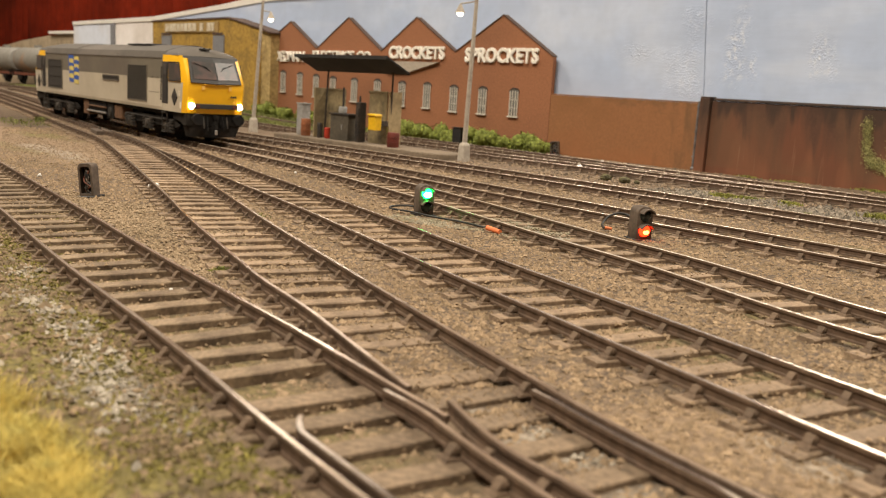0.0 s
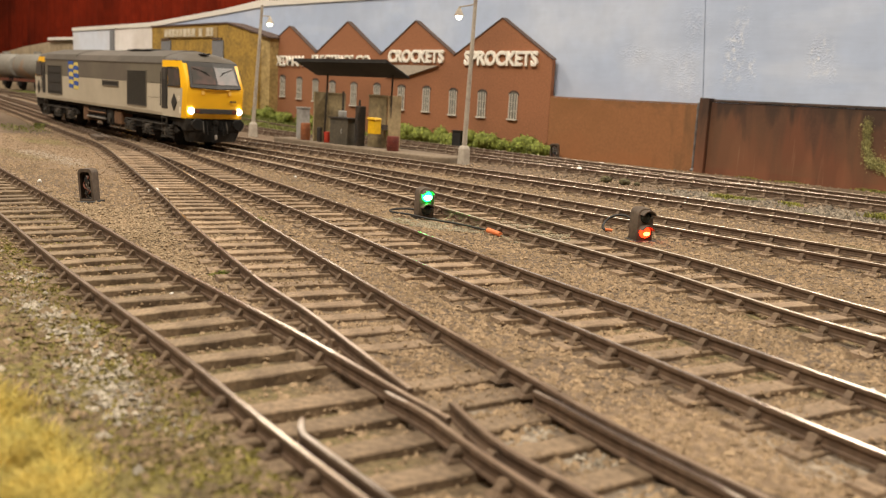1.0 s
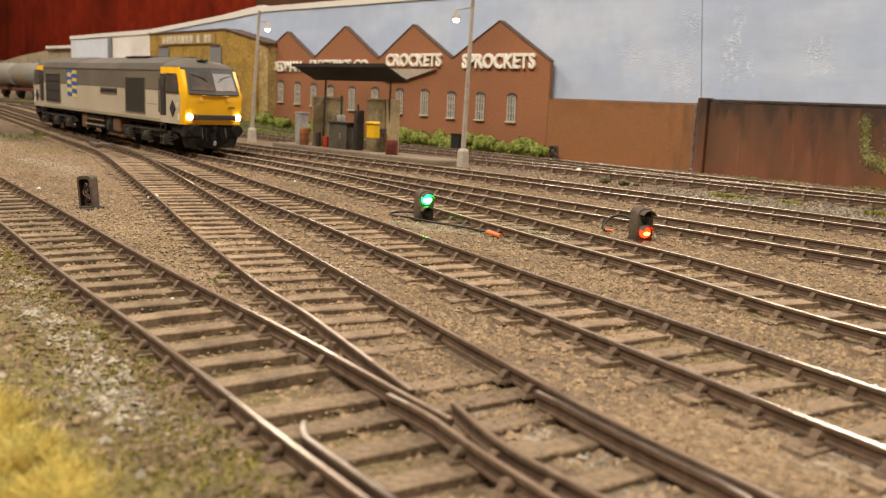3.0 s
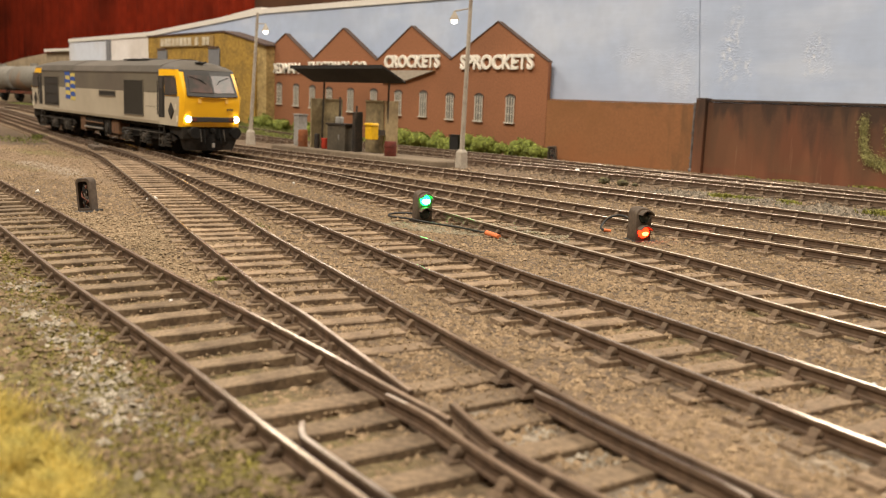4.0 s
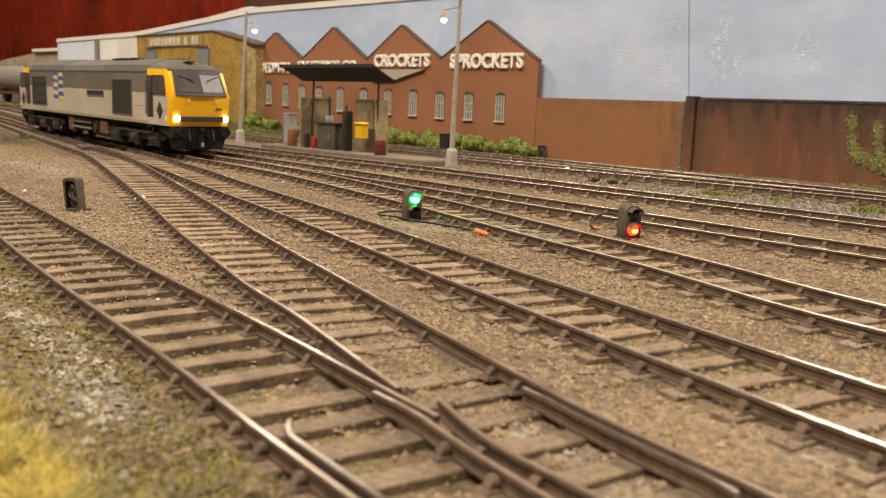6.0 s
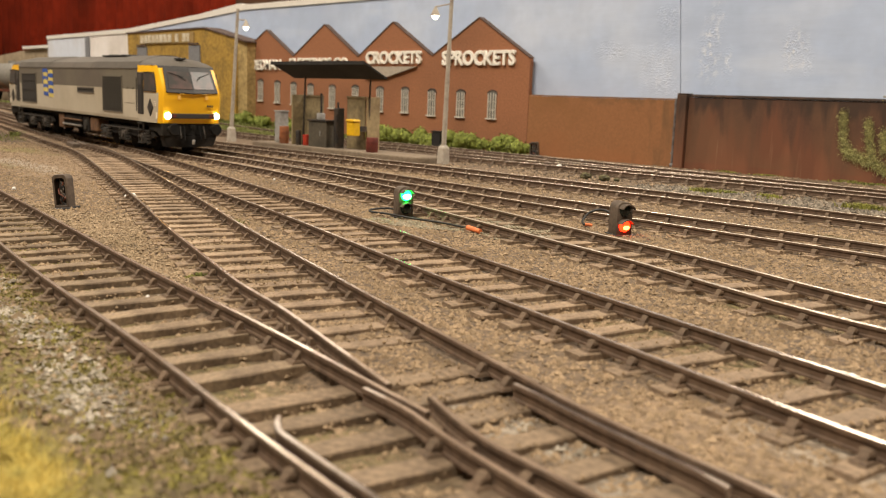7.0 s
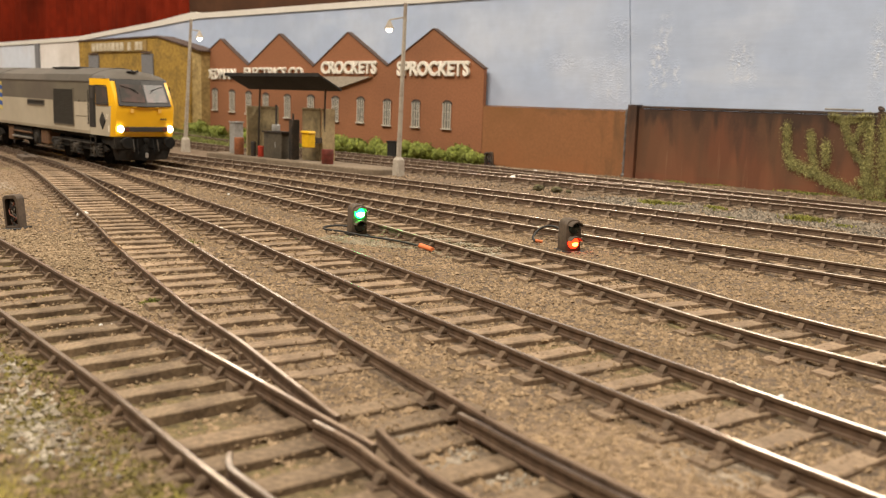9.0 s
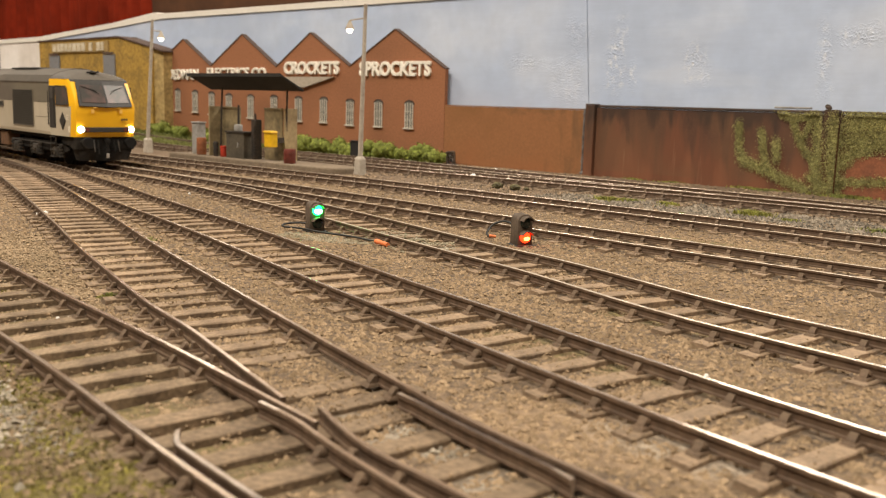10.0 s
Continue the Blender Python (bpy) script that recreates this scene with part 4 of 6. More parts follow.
# brown rubble and ash round the back tracks
xy = scatter(60000, -430, 40, 302, 454, 45)
lump = np.array([noise.noise((x * 0.035, y * 0.06, 26.0)) for x, y in xy])
xy = xy[(np.random.RandomState(46).rand(len(xy)) < np.clip(0.28 + 0.9 * lump, 0.05, 0.75)) & ~((xy[:, 0] < -338) & (np.abs(xy[:, 1] - 337) < 15))]
xy = xy[free_of_sleepers(xy, 0.0) & free_of_rails(xy, 1.2)]
rubble_mat = material("rubble_brown", (0.2, 0.143, 0.089), 0.92, 0, 0.6, 0.3, island=0.7)
stones("rubble", xy, (0.35, 0.75), 47, rubble_mat, "dark brown rubble and ash round the back tracks", "rubble", 0.2)

# larger clods and half-buried stones along the verge
xy = scatter(1500, -240, 10, 14, 75, 37)
t1 = np.array([near_line("T1", x) for x in xy[:, 0]])
xy = xy[(xy[:, 1] < t1 - 12) & (dist_of(xy) > 55)]
stones("verge_clods", xy[::3], (0.5, 1.0), 38, soil_mat, "dark clods of earth on the mossy verge", "soil", 0.05)
stones("verge_stones", xy[1::4], (0.4, 0.8), 39, grey_stone_mat, "half-buried grey stones on the mossy verge", "stones", 0.05)

# lichen and crumbs that lie over the sleepers as well
xy = scatter(160000, -215, -110, 150, 205, 27)
inside = np.maximum(blob(xy, -166, 185, 26, 9, 0.8, 4.4), np.maximum(blob(xy, -150, 176, 16, 6, 0.8, 5.4), np.maximum(blob(xy, -184, 170, 22, 7, 1.3, 6.4) - 0.25, blob(xy, -170, 172, 18, 5, 1.1, 7.4) - 0.1)))
xy = xy[(inside > 0.1) & (np.random.RandomState(28).rand(len(xy)) < np.clip(inside * 0.55, 0, 0.3))]
xy = xy[free_of_rails(xy, 1.2)]
lichen_mat = material("lichen_pale", (0.29, 0.25, 0.175), 0.95, 0, 0.5, 0.3, (0.21, 0.19, 0.11), 5, island=0.35)
stones("lichen", xy[free_of_sleepers(xy, 0.0)], (0.14, 0.36), 31, lichen_mat, "pale greenish lichen and dust round the signal cable", "lichen", 0.5)
on = xy[~free_of_sleepers(xy, 0.0)]
stones("lichen", on[::3], (0.18, 0.34), 32, lichen_mat, "pale lichen crumbs lying on the sleepers", "lichen", 2.7)
xy = scatter(110000, -330, 10, 30, 310, 29)
xy = xy[~free_of_sleepers(xy, 0.0) & free_of_rails(xy, 1.2)]
lump = np.array([noise.noise((x * 0.05, y * 0.05, 16.0)) for x, y in xy])
xy = xy[np.random.RandomState(30).rand(len(xy)) < np.clip(0.14 + 1.2 * lump, 0.02, 0.8)]
stones("sleeper_crumbs", xy, (0.12, 0.34), 33, stone_mat, "stray ballast crumbs lying on the sleepers", "ballast", 0.3, 0.0, 1.7, 0.82)

moss_mat = material("moss_green", (0.215, 0.185, 0.042), 0.95, 0, 0.8, 0.3, (0.15, 0.115, 0.034), 9, island=0.3)
straw_mat = material("grass_straw", (0.56, 0.43, 0.10), 0.8, 0, 3, 0.2, (0.38, 0.33, 0.09), 4, island=0.45)
weed_mat = material("weed_green", (0.20, 0.21, 0.05), 0.85, 0, 1.5, 0.3, (0.12, 0.14, 0.035), 5, island=0.4)


def blades(name, xy, height, lean, seed, mat, label, category, width=0.11):
    """Thin upright blades, three faces each, bent over at the tip."""
    r = np.random.RandomState(seed)
    n = len(xy)
    h = r.uniform(*height, n)
    a, b = r.uniform(0, 6.28, n), r.uniform(0, 6.28, n)
    k = r.uniform(0.1, lean, n) * h
    w = width * r.uniform(0.6, 1.4, n)
    z = np.array([ground_height(x, y) for x, y in xy]) - 0.2
    wx, wy = np.cos(a) * w, np.sin(a) * w
    kx, ky = np.cos(b) * k, np.sin(b) * k
    pts = np.zeros((n, 5, 3))
    for i, (f, s, t) in enumerate(((0, -1, 0), (0, 1, 0), (0.35, -0.8, 0.6), (0.35, 0.8, 0.6), (1, 0, 1))):
        pts[:, i] = np.stack([xy[:, 0] + kx * f + wx * s, xy[:, 1] + ky * f + wy * s, z + h * t * np.where(t == 1, 0.94, 1)], 1)
    tri = np.array([(0, 1, 3), (0, 3, 2), (2, 3, 4)])
    f = (tri[None] + (np.arange(n) * 5)[:, None, None]).reshape(-1, 3)
    me = bpy.data.meshes.new(name)
    me.from_pydata((pts.reshape(-1, 3) * MM).tolist(), [], f.tolist())
    me.materials.append(mat)
    return tagged(new(name, me), label, category, kind="stuff")


xy = scatter(220000, -300, 20, 14, 105, 31)
best = np.max([blob(xy, *p, seed=i + 20.5) for i, p in enumerate(((-185, 63, 22, 5), (-122, 54, 14, 4), (-105, 49, 8, 5), (-88, 46.5, 12, 4.5), (-112, 52.5, 14, 3.5), (-140, 57, 16, 3.5), (-76, 40, 12, 5.5), (-66, 42, 14, 5), (-200, 69, 20, 5), (-161, 60.5, 10, 4), (-219, 83, 22, 6), (-172, 73, 14, 4), (-99, 53.5, 6, 3), (-46, 40, 20, 4)))], axis=0)
xy = xy[(best > 0.15) & (np.random.RandomState(8).rand(len(xy)) < np.clip(0.55 + best, 0, 1.0))]
xy = xy[free_of_rails(xy, 1.2)]
thin = scatter(210000, -230, 0, 14, 80, 71)
best = np.max([blob(thin, *p, rough=0.9, seed=i + 60.5) for i, p in enumerate(((-120, 50, 60, 9), (-80, 40, 34, 10), (-180, 62, 50, 8)))], axis=0)
t1 = np.array([near_line("T1", x) for x in thin[:, 0]])
thin = thin[(best > 0.1) & (thin[:, 1] < t1 - 9) & (np.random.RandomState(72).rand(len(thin)) < np.clip(best * 1.5, 0, 0.9))]
xy = np.concatenate([xy, thin])
blades("moss", xy, (0.15, 0.6), 1.6, 32, moss_mat, "olive green moss and short static grass beside the siding", "moss", 0.165)

r = np.random.RandomState(33)
along = r.beta(1.4, 1.2, 17000)
xy = np.stack([-108 + 42 * along + r.normal(0, 1.5, 17000), 28.6 - 3.4 * along + r.normal(0, 1, 17000) * (1.2 + 1.3 * np.sin(3.1 * along))], 1)
tuft = np.array([noise.noise((x * 0.16, y * 0.2, 2.2)) for x, y in xy])
blades("straw_grass", xy[tuft > -0.28], (0.8, 2.9), 1.4, 34, straw_mat, "tall straw yellow static grass tuft", "grass", 0.045)
xy = r.normal(0, 1, (3000, 2)) * (3.0, 1.2) + (-70, 24.5)
blades("straw_grass", xy, (0.9, 2.8), 1.4, 36, straw_mat, "straw yellow grass at the edge of the yard", "grass", 0.045)


# mossy tufts: place, half widths, height and blades
MOUNDS = ((-184, 338, 3.0, 1.4, 2.6, 900), (-180, 339.5, 2.0, 1.2, 2.0, 400), (-158, 341, 1.8, 1.0, 2.2, 500), (-120, 336, 2.8, 1.5, 3.2, 1000), (-104, 331, 2.0, 1.2, 1.6, 300), (-236, 453, 3, 0.8, 1.6, 260), (-212, 453, 4, 0.8, 1.4, 260), (-170, 453, 4, 0.8, 2.0, 400), (-156, 453, 3, 0.8, 1.8, 300), (-122, 452, 7, 1.2, 2.2, 600), (-149, 85.6, 1.1, 0.5, 1.0, 160))


def weed(x, y, r, h, n, seed, mat, label):
    q = np.random.RandomState(seed).normal(0, 1, (n, 2)) * (r * 0.5, r * 0.35) + (x, y)
    return blades("weed", q, (h * 0.4, h), 1.0, seed + 1, mat, label, "weed", 0.22)


for i, (x, y, r, h) in enumerate(((-178, 345, 5, 1.6), (-157, 335, 3, 1.4), (-105, 330, 4, 1.6), (-70, 326, 8, 2.0), (-140, 318, 4, 1.2), (-60, 345, 8, 1.8), (-610, 218, 5, 4), (-600, 205, 30, 2.2), (-150, 87, 1.2, 1.3), (-205, 128, 3, 2), (-160, 452, 6, 1.6), (-120, 452, 8, 2.4))):
    weed(x, y, r, h, 420 if r > 4 else 120, 50 + 2 * i, weed_mat, "low olive weeds growing in the ballast")
moss_bright = material("moss_bright_green", (0.275, 0.27, 0.055), 0.9, 0, 1.5, 0.3, (0.17, 0.165, 0.035), 4, island=0.45)
for i, (x, y, rx, ry, h, n) in enumerate(MOUNDS):
    r = np.random.RandomState(300 + i)
    xy = r.normal(0, 1, (n, 2)) * (rx, ry) + (x, y)
    blades("moss_clump", xy, (0.3 * h, h), 0.9, 330 + i, moss_bright, "yellow-green moss tuft growing in the ballast", "moss", 0.24)
# grass verge under the far boards
xy = np.random.RandomState(61).uniform(0, 1, (26000, 2)) * (640, 26) + (-1180, 384)
blades("verge_grass", xy, (1.5, 5), 0.9, 62, weed_mat, "rough green and straw verge between the back tracks", "grass", 0.5)
xy = np.random.RandomState(63).uniform(0, 1, (16000, 2)) * (620, 22) + (-1150, 426)
blades("verge_grass", xy, (2, 6), 0.9, 64, weed_mat, "rough green verge at the foot of the boards", "grass", 0.5)

# ---- fuelling point on its platform ----
concrete = material("concrete_stained", (0.195, 0.148, 0.10), 0.85, 0, 1.5, 0.2, (0.145, 0.108, 0.072), 16, bump=0.15, bump_size=1)
panel_mat = material("panel_olive_weathered", (0.26, 0.20, 0.105), 0.7, 0, 2, 0.2, (0.11, 0.085, 0.045), 9, bump=0.05, bump_size=2)
panel_light = material("panel_light_weathered", (0.36, 0.27, 0.14), 0.7, 0, 2, 0.2, (0.24, 0.17, 0.09), 9)
black_felt = material("roof_black_felt", (0.016, 0.014, 0.012), 0.8, 0, 2, 0.3, (0.03, 0.026, 0.022), 20)
dark_iron = material("dark_iron", (0.035, 0.03, 0.026), 0.6, 0.2, 1, 0.3, (0.07, 0.05, 0.035), 4)
yellow_plastic = material("yellow_plastic", (0.72, 0.42, 0.01), 0.45, 0, 2, 0.1)
red_paint = material("red_paint", (0.42, 0.035, 0.015), 0.5, 0, 2, 0.15, (0.25, 0.03, 0.015), 4)
barrel_mat = material("barrel_maroon", (0.14, 0.025, 0.015), 0.55, 0, 2, 0.2, (0.08, 0.02, 0.012), 5)
grey_steel = material("grey_steel", (0.33, 0.32, 0.30), 0.5, 0.1, 2, 0.15, (0.22, 0.2, 0.17), 7)
post_grey = material("post_concrete_grey", (0.42, 0.37, 0.30), 0.8, 0, 1.5, 0.15, (0.3, 0.25, 0.2), 10)
rusty_drum = material("drum_rust_orange", (0.27, 0.09, 0.03), 0.7, 0, 1.5, 0.25, (0.17, 0.07, 0.035), 6)
cabinet_mat = material("cabinet_olive_grey", (0.085, 0.07, 0.048), 0.65, 0, 1.5, 0.2, (0.05, 0.042, 0.03), 7)

bm = bmesh.new()
prism(bm, [(-500, 325), (-356, 325), (-346, 327), (-342, 332), (-342, 346), (-350, 350), (-500, 350)], -4, 0.4, "z")
soften(bm, 0.8, 2)
tagged(part("platform", bm, concrete), "low stained concrete platform of the fuelling point", "platform", kind="structure")


def shelter():
    ob = thing("fuelling_shelter", 0, 0, 0.4, 0, "open fuelling shelter with a black sloping roof and weathered screens", "shelter")
    bm = bmesh.new()
    prism(bm, [(326.5, 48.9), (344, 40.6), (344, 41.7), (326.5, 50.1)], -480, -390.5, "x")
    soften(bm, 0.15, 1)
    roof = part("roof", bm, black_felt, ob, "black felted mono-pitch roof")
    bm = bmesh.new()
    box(bm, -435.2, 326.4, 49.2, 90, 0.6, 2.0)
    part("fascia", bm, black_felt, roof)
    for x in (-461, -404.5):
        bm = bmesh.new()
        tube(bm, (x, 337 if x < -430 else 342.5, 0), (x + 2.4, 337 if x < -430 else 341.5, 41.8), 0.55, sides=8)
        part("post", bm, dark_iron, ob)
    for x0, x1, tall, m in ((-462.4, -444.6, 30.4, panel_mat), (-420.5, -404.4, 30.6, panel_mat)):
        bm = bmesh.new()
        box(bm, (x0 + x1) / 2, 340, tall / 2, x1 - x0, 1.2, tall)
        soften(bm, 0.1, 1)
        p = part("screen", bm, m, ob, "weathered olive metal screen")
        bm = bmesh.new()
        box(bm, (x0 + x1) / 2, 339.2, tall - 0.6, x1 - x0, 0.5, 1.0)
        part("rail", bm, panel_mat, p)
    for x, m in ((-463.2, panel_mat), (-403.6, panel_light)):
        bm = bmesh.new()
        box(bm, x, 335 if x < -430 else 345.2, 15.2, 1.2, 9.4, 30.4)
        soften(bm, 0.1, 1)
        part("screen", bm, m, ob, "pale weathered end screen" if x > -420 else "")
    for x in (-444.4,):
        bm = bmesh.new()
        box(bm, x, 338.5, 15.8, 0.9, 0.9, 31.6)
        part("upright", bm, dark_iron, ob)


shelter()


def simple_box(name, x, y, z, sx, sy, sz, mat, label, category, edge=0.3, rz=0, extra=None):
    ob = thing(name, x, y, z, rz, label, category)
    bm = bmesh.new()
    box(bm, 0, 0, sz / 2, sx, sy, sz)
    soften(bm, edge, 2)
    part("body", bm, mat, ob)
    if extra:
        extra(ob)
    return ob


def bin_lid(ob):
    bm = bmesh.new()
    box(bm, 0, -0.3, 8.8, 7.6, 5.6, 1.3, 0, 0.86)
    soften(bm, 0.3, 2)
    part("lid", bm, yellow_plastic, ob)
    bm = bmesh.new()
    box(bm, 0, 4.8, 4, 6, 5.4, 3)
    part("bracket", bm, dark_iron, ob)


simple_box("grit_bin", -404.2, 331, 8.6, 6.5, 4.8, 8.2, yellow_plastic, "yellow plastic bin fixed on the shelter screen", "bin", 0.4, 0, bin_lid)


def cabinet_lid(ob):
    bm = bmesh.new()
    box(bm, 0, 0, 15.6, 19.4, 9.4, 0.9)
    part("lid", bm, dark_iron, ob)
    bm = bmesh.new()
    box(bm, 3, -4.3, 8, 0.6, 0.6, 3)
    part("handle", bm, grey_steel, ob)
    bm = bmesh.new()
    box(bm, -2, 0, 18, 5, 3, 4)
    soften(bm, 0.5, 2)
    part("gauge", bm, grey_steel, ob, "pale round-cornered gauge box")


simple_box("pump_cabinet", -436, 333.5, 0.4, 17.4, 8.4, 15.2, cabinet_mat, "dark olive pump cabinet with a gauge on top", "cabinet", 0.3, 0, cabinet_lid)


def hose_top(ob):
    bm = bmesh.new()
    tube(bm, (-1, 0, 23), (-1, 0, 27), 0.7, 0.5, 8)
    part("nozzle", bm, dark_iron, ob)
    bm = bmesh.new()
    tube(bm, (1.4, -2.9, 1), (1.4, -2.9, 20), 0.5, sides=8)
    part("hose", bm, dark_iron, ob)


simple_box("fuel_pump", -422.5, 335, 0.4, 4, 5, 23.4, dark_iron, "tall black fuel pump with its hose", "fuel pump", 0.4, 0, hose_top)
simple_box("steel_cabinet", -482.5, 336, 0.4, 6.5, 6, 19.4, grey_steel, "pale grey steel cabinet at the platform end", "cabinet", 0.3, 0,
           lambda ob: part("lid", (lambda b: (box(b, 0, 0, 19.8, 7.3, 6.8, 0.8), b)[1])(bmesh.new()), grey_steel, ob))


def cylinder_thing(name, x, y, z, r, h, mat, label, category, bands=(0.33, 0.66)):
    ob = thing(name, x, y, z, 0, label, category)
    bm = bmesh.new()
    tube(bm, (0, 0, 0), (0, 0, h), r, r, 18)
    soften(bm, 0.25, 2, 60)
    part("body", bm, mat, ob, smooth=True)
    for k in bands:
        bm = bmesh.new()
        tube(bm, (0, 0, h * k - 0.25), (0, 0, h * k + 0.25), r + 0.25, sides=18)
        part("hoop", bm, mat, ob, smooth=True)
    return ob


cylinder_thing("oil_drum", -385.5, 329.5, 0.4, 3.4, 8.2, barrel_mat, "maroon oil drum standing at the platform edge", "oil drum")
cylinder_thing("red_can", -449.5, 331, 0.4, 1.9, 6.6, red_paint, "small red fuel can on the platform", "can", (0.9,))
cylinder_thing("gas_bottle", -456, 330, 0.4, 1.6, 9.0, dark_iron, "narrow black gas bottle beside the screen", "gas bottle", (0.85,))
cylinder_thing("oil_drum", -472.5, 331, 0.4, 3.0, 10.6, rusty_drum, "rusty orange oil drum beside the steel cabinet", "oil drum")


# ---- lamp posts ----
lamp_glow = glow("lamp_bulb", (1.0, 0.9, 0.7), 9.0)


def lamp_post(x, y, reach, tall, label, lean=0.0):
    ob = thing("lamp_post", x, y, -4, 0, label, "lamp post", "yard lamps")
    bm = bmesh.new()
    for z0, z1, w0, w1 in ((0, 9.8, 5.0, 4.4), (9.8, 11.2, 4.4, 3.0)):
        a = [bm.verts.new((w0 / 2 * sx, w0 / 2 * sy, z0)) for sx, sy in ((-1, -1), (1, -1), (1, 1), (-1, 1))]
        b = [bm.verts.new((w1 / 2 * sx, w1 / 2 * sy, z1)) for sx, sy in ((-1, -1), (1, -1), (1, 1), (-1, 1))]
        for i in range(4):
            bm.faces.new((a[i], a[(i + 1) % 4], b[(i + 1) % 4], b[i]))
        if z0 == 0:
            bm.faces.new(a[::-1])
        else:
            bm.faces.new(b)
    bmesh.ops.remove_doubles(bm, verts=bm.verts[:], dist=0.01)
    soften(bm, 0.4, 2)
    part("plinth", bm, post_grey, ob)
    bm = bmesh.new()
    tube(bm, (0, 0, 10), (lean, 0, tall), 1.35, 0.95, 10)
    part("pole", bm, post_grey, ob, smooth=True)
    bm = bmesh.new()
    tube(bm, (lean * 0.9, 0, tall - 7), (reach, -1, tall - 8), 0.35, sides=8)
    part("arm", bm, post_grey, ob, smooth=True)
    bm = bmesh.new()
    tube(bm, (reach, -1, tall - 12.5), (reach, -1, tall - 8), 2.6, 0.5, 14)
    head = part("shade", bm, post_grey, ob, smooth=True)
    bm = bmesh.new()
    ball(bm, (reach, -1, tall - 12.8), 1.75, 1.0, 12)
    part("bulb", bm, lamp_glow, head, "glowing warm white bulb", True)


lamp_post(-335.3, 336, -8.2, 90.3, "slim grey yard lamp with a lit bulb on its arm", 2.5)
lamp_post(-550, 341, 20.4, 90.5, "slim grey yard lamp beside the far tracks with a lit bulb", 9.0)

# ---- ground signals ----
signal_body = material("signal_brown_grey", (0.105, 0.075, 0.052), 0.65, 0, 1.2, 0.25, (0.07, 0.05, 0.034), 4)
# case colour at half strength, shade painted into the open back
case_shade = material("signal_case_shade", (0.05, 0.037, 0.026), 0.7, 0, 1, 0.4)
signal_black = material("signal_black", (0.02, 0.019, 0.018), 0.5, 0, 1, 0.2)
lens_dark = material("lens_dark", (0.02, 0.03, 0.025), 0.15)
green_glow = glow("signal_green", (0.004, 0.8, 0.05), 22.0)
red_glow = glow("signal_red", (1.0, 0.018, 0.003), 9.0)
green_core = glow("signal_green_core", (0.38, 1.0, 0.55), 9.0)
red_core = glow("signal_red_core", (1.0, 0.3, 0.05), 10.0)
orange_mat = material("orange_sleeve", (0.70, 0.19, 0.06), 0.6, 0, 1, 0.2)
wire_grey = material("wire_grey", (0.16, 0.13, 0.1), 0.5, 0, 1, 0.3)
rust_wire = material("wire_rust", (0.2, 0.07, 0.04), 0.6, 0, 1, 0.2)
cable_mat = material("cable_black", (0.02, 0.018, 0.015), 0.55, 0, 1.5, 0.2)


def half_hood(bm, x, z, r, length):
    """A thin cowl over a lens, open below, that looks along +x."""
    ring = []
    for px in (x, x + length):
        for rr in (r, r - 0.28):
            ring.append([bm.verts.new((px, rr * math.cos(a), z + rr * math.sin(a))) for a in [radians(22 + 136 * i / 10) for i in range(11)]])
    a, b, c, d = ring
    for i in range(10):
        bm.faces.new((a[i], a[i + 1], c[i + 1], c[i]))
        bm.faces.new((b[i + 1], b[i], d[i], d[i + 1]))
        bm.faces.new((c[i], c[i + 1], d[i + 1], d[i]))


def ground_signal(x, y, rz, lit, label):
    ob = thing("ground_signal", x, y, -3.2, rz, label, "ground signal", "yard ground signals")
    bm = bmesh.new()
    prism(bm, [(-2.3, 0.4), (2.3, 0.4), (2.3, 7.6), (1.9, 8.7), (1.0, 9.3), (-1.0, 9.3), (-1.9, 8.7), (-2.3, 7.6)], -3.4, 1.4, "x")
    soften(bm, 0.2, 2)
    part("case", bm, signal_body, ob, smooth=True)
    bm = bmesh.new()
    box(bm, -0.8, 0, 0.3, 6.4, 6.0, 0.6)
    soften(bm, 0.1, 1)
    part("base", bm, signal_black, ob)
    for i, z in enumerate((6.9, 2.9)):
        bm = bmesh.new()
        ball(bm, (1.3, 0, z), 1.62, 1.0, 14)
        mat = lens_dark if i != {"green": 0, "red": 1}[lit] else (green_glow if lit == "green" else red_glow)
        part("lens", bm, mat, ob, "glowing %s lens" % lit if mat is not lens_dark else "dark unlit lens")
        if mat is not lens_dark:
            bm = bmesh.new()
            ball(bm, (1.95, 0, z - 0.2), 1.35 if lit == "green" else 1.15, 0.72, 12)
            part("bulb", bm, green_core if lit == "green" else red_core, ob, "hot bright centre of the lit lens")
        bm = bmesh.new()
        half_hood(bm, 1.3, z, 2.05, 2.5)
        part("hood", bm, signal_body, ob)


ground_signal(-192, 177.5, -24, "green", "grey-brown ground signal showing a bright green light")
ground_signal(-134.8, 204.5, -28, "red", "brown ground signal showing a red light")


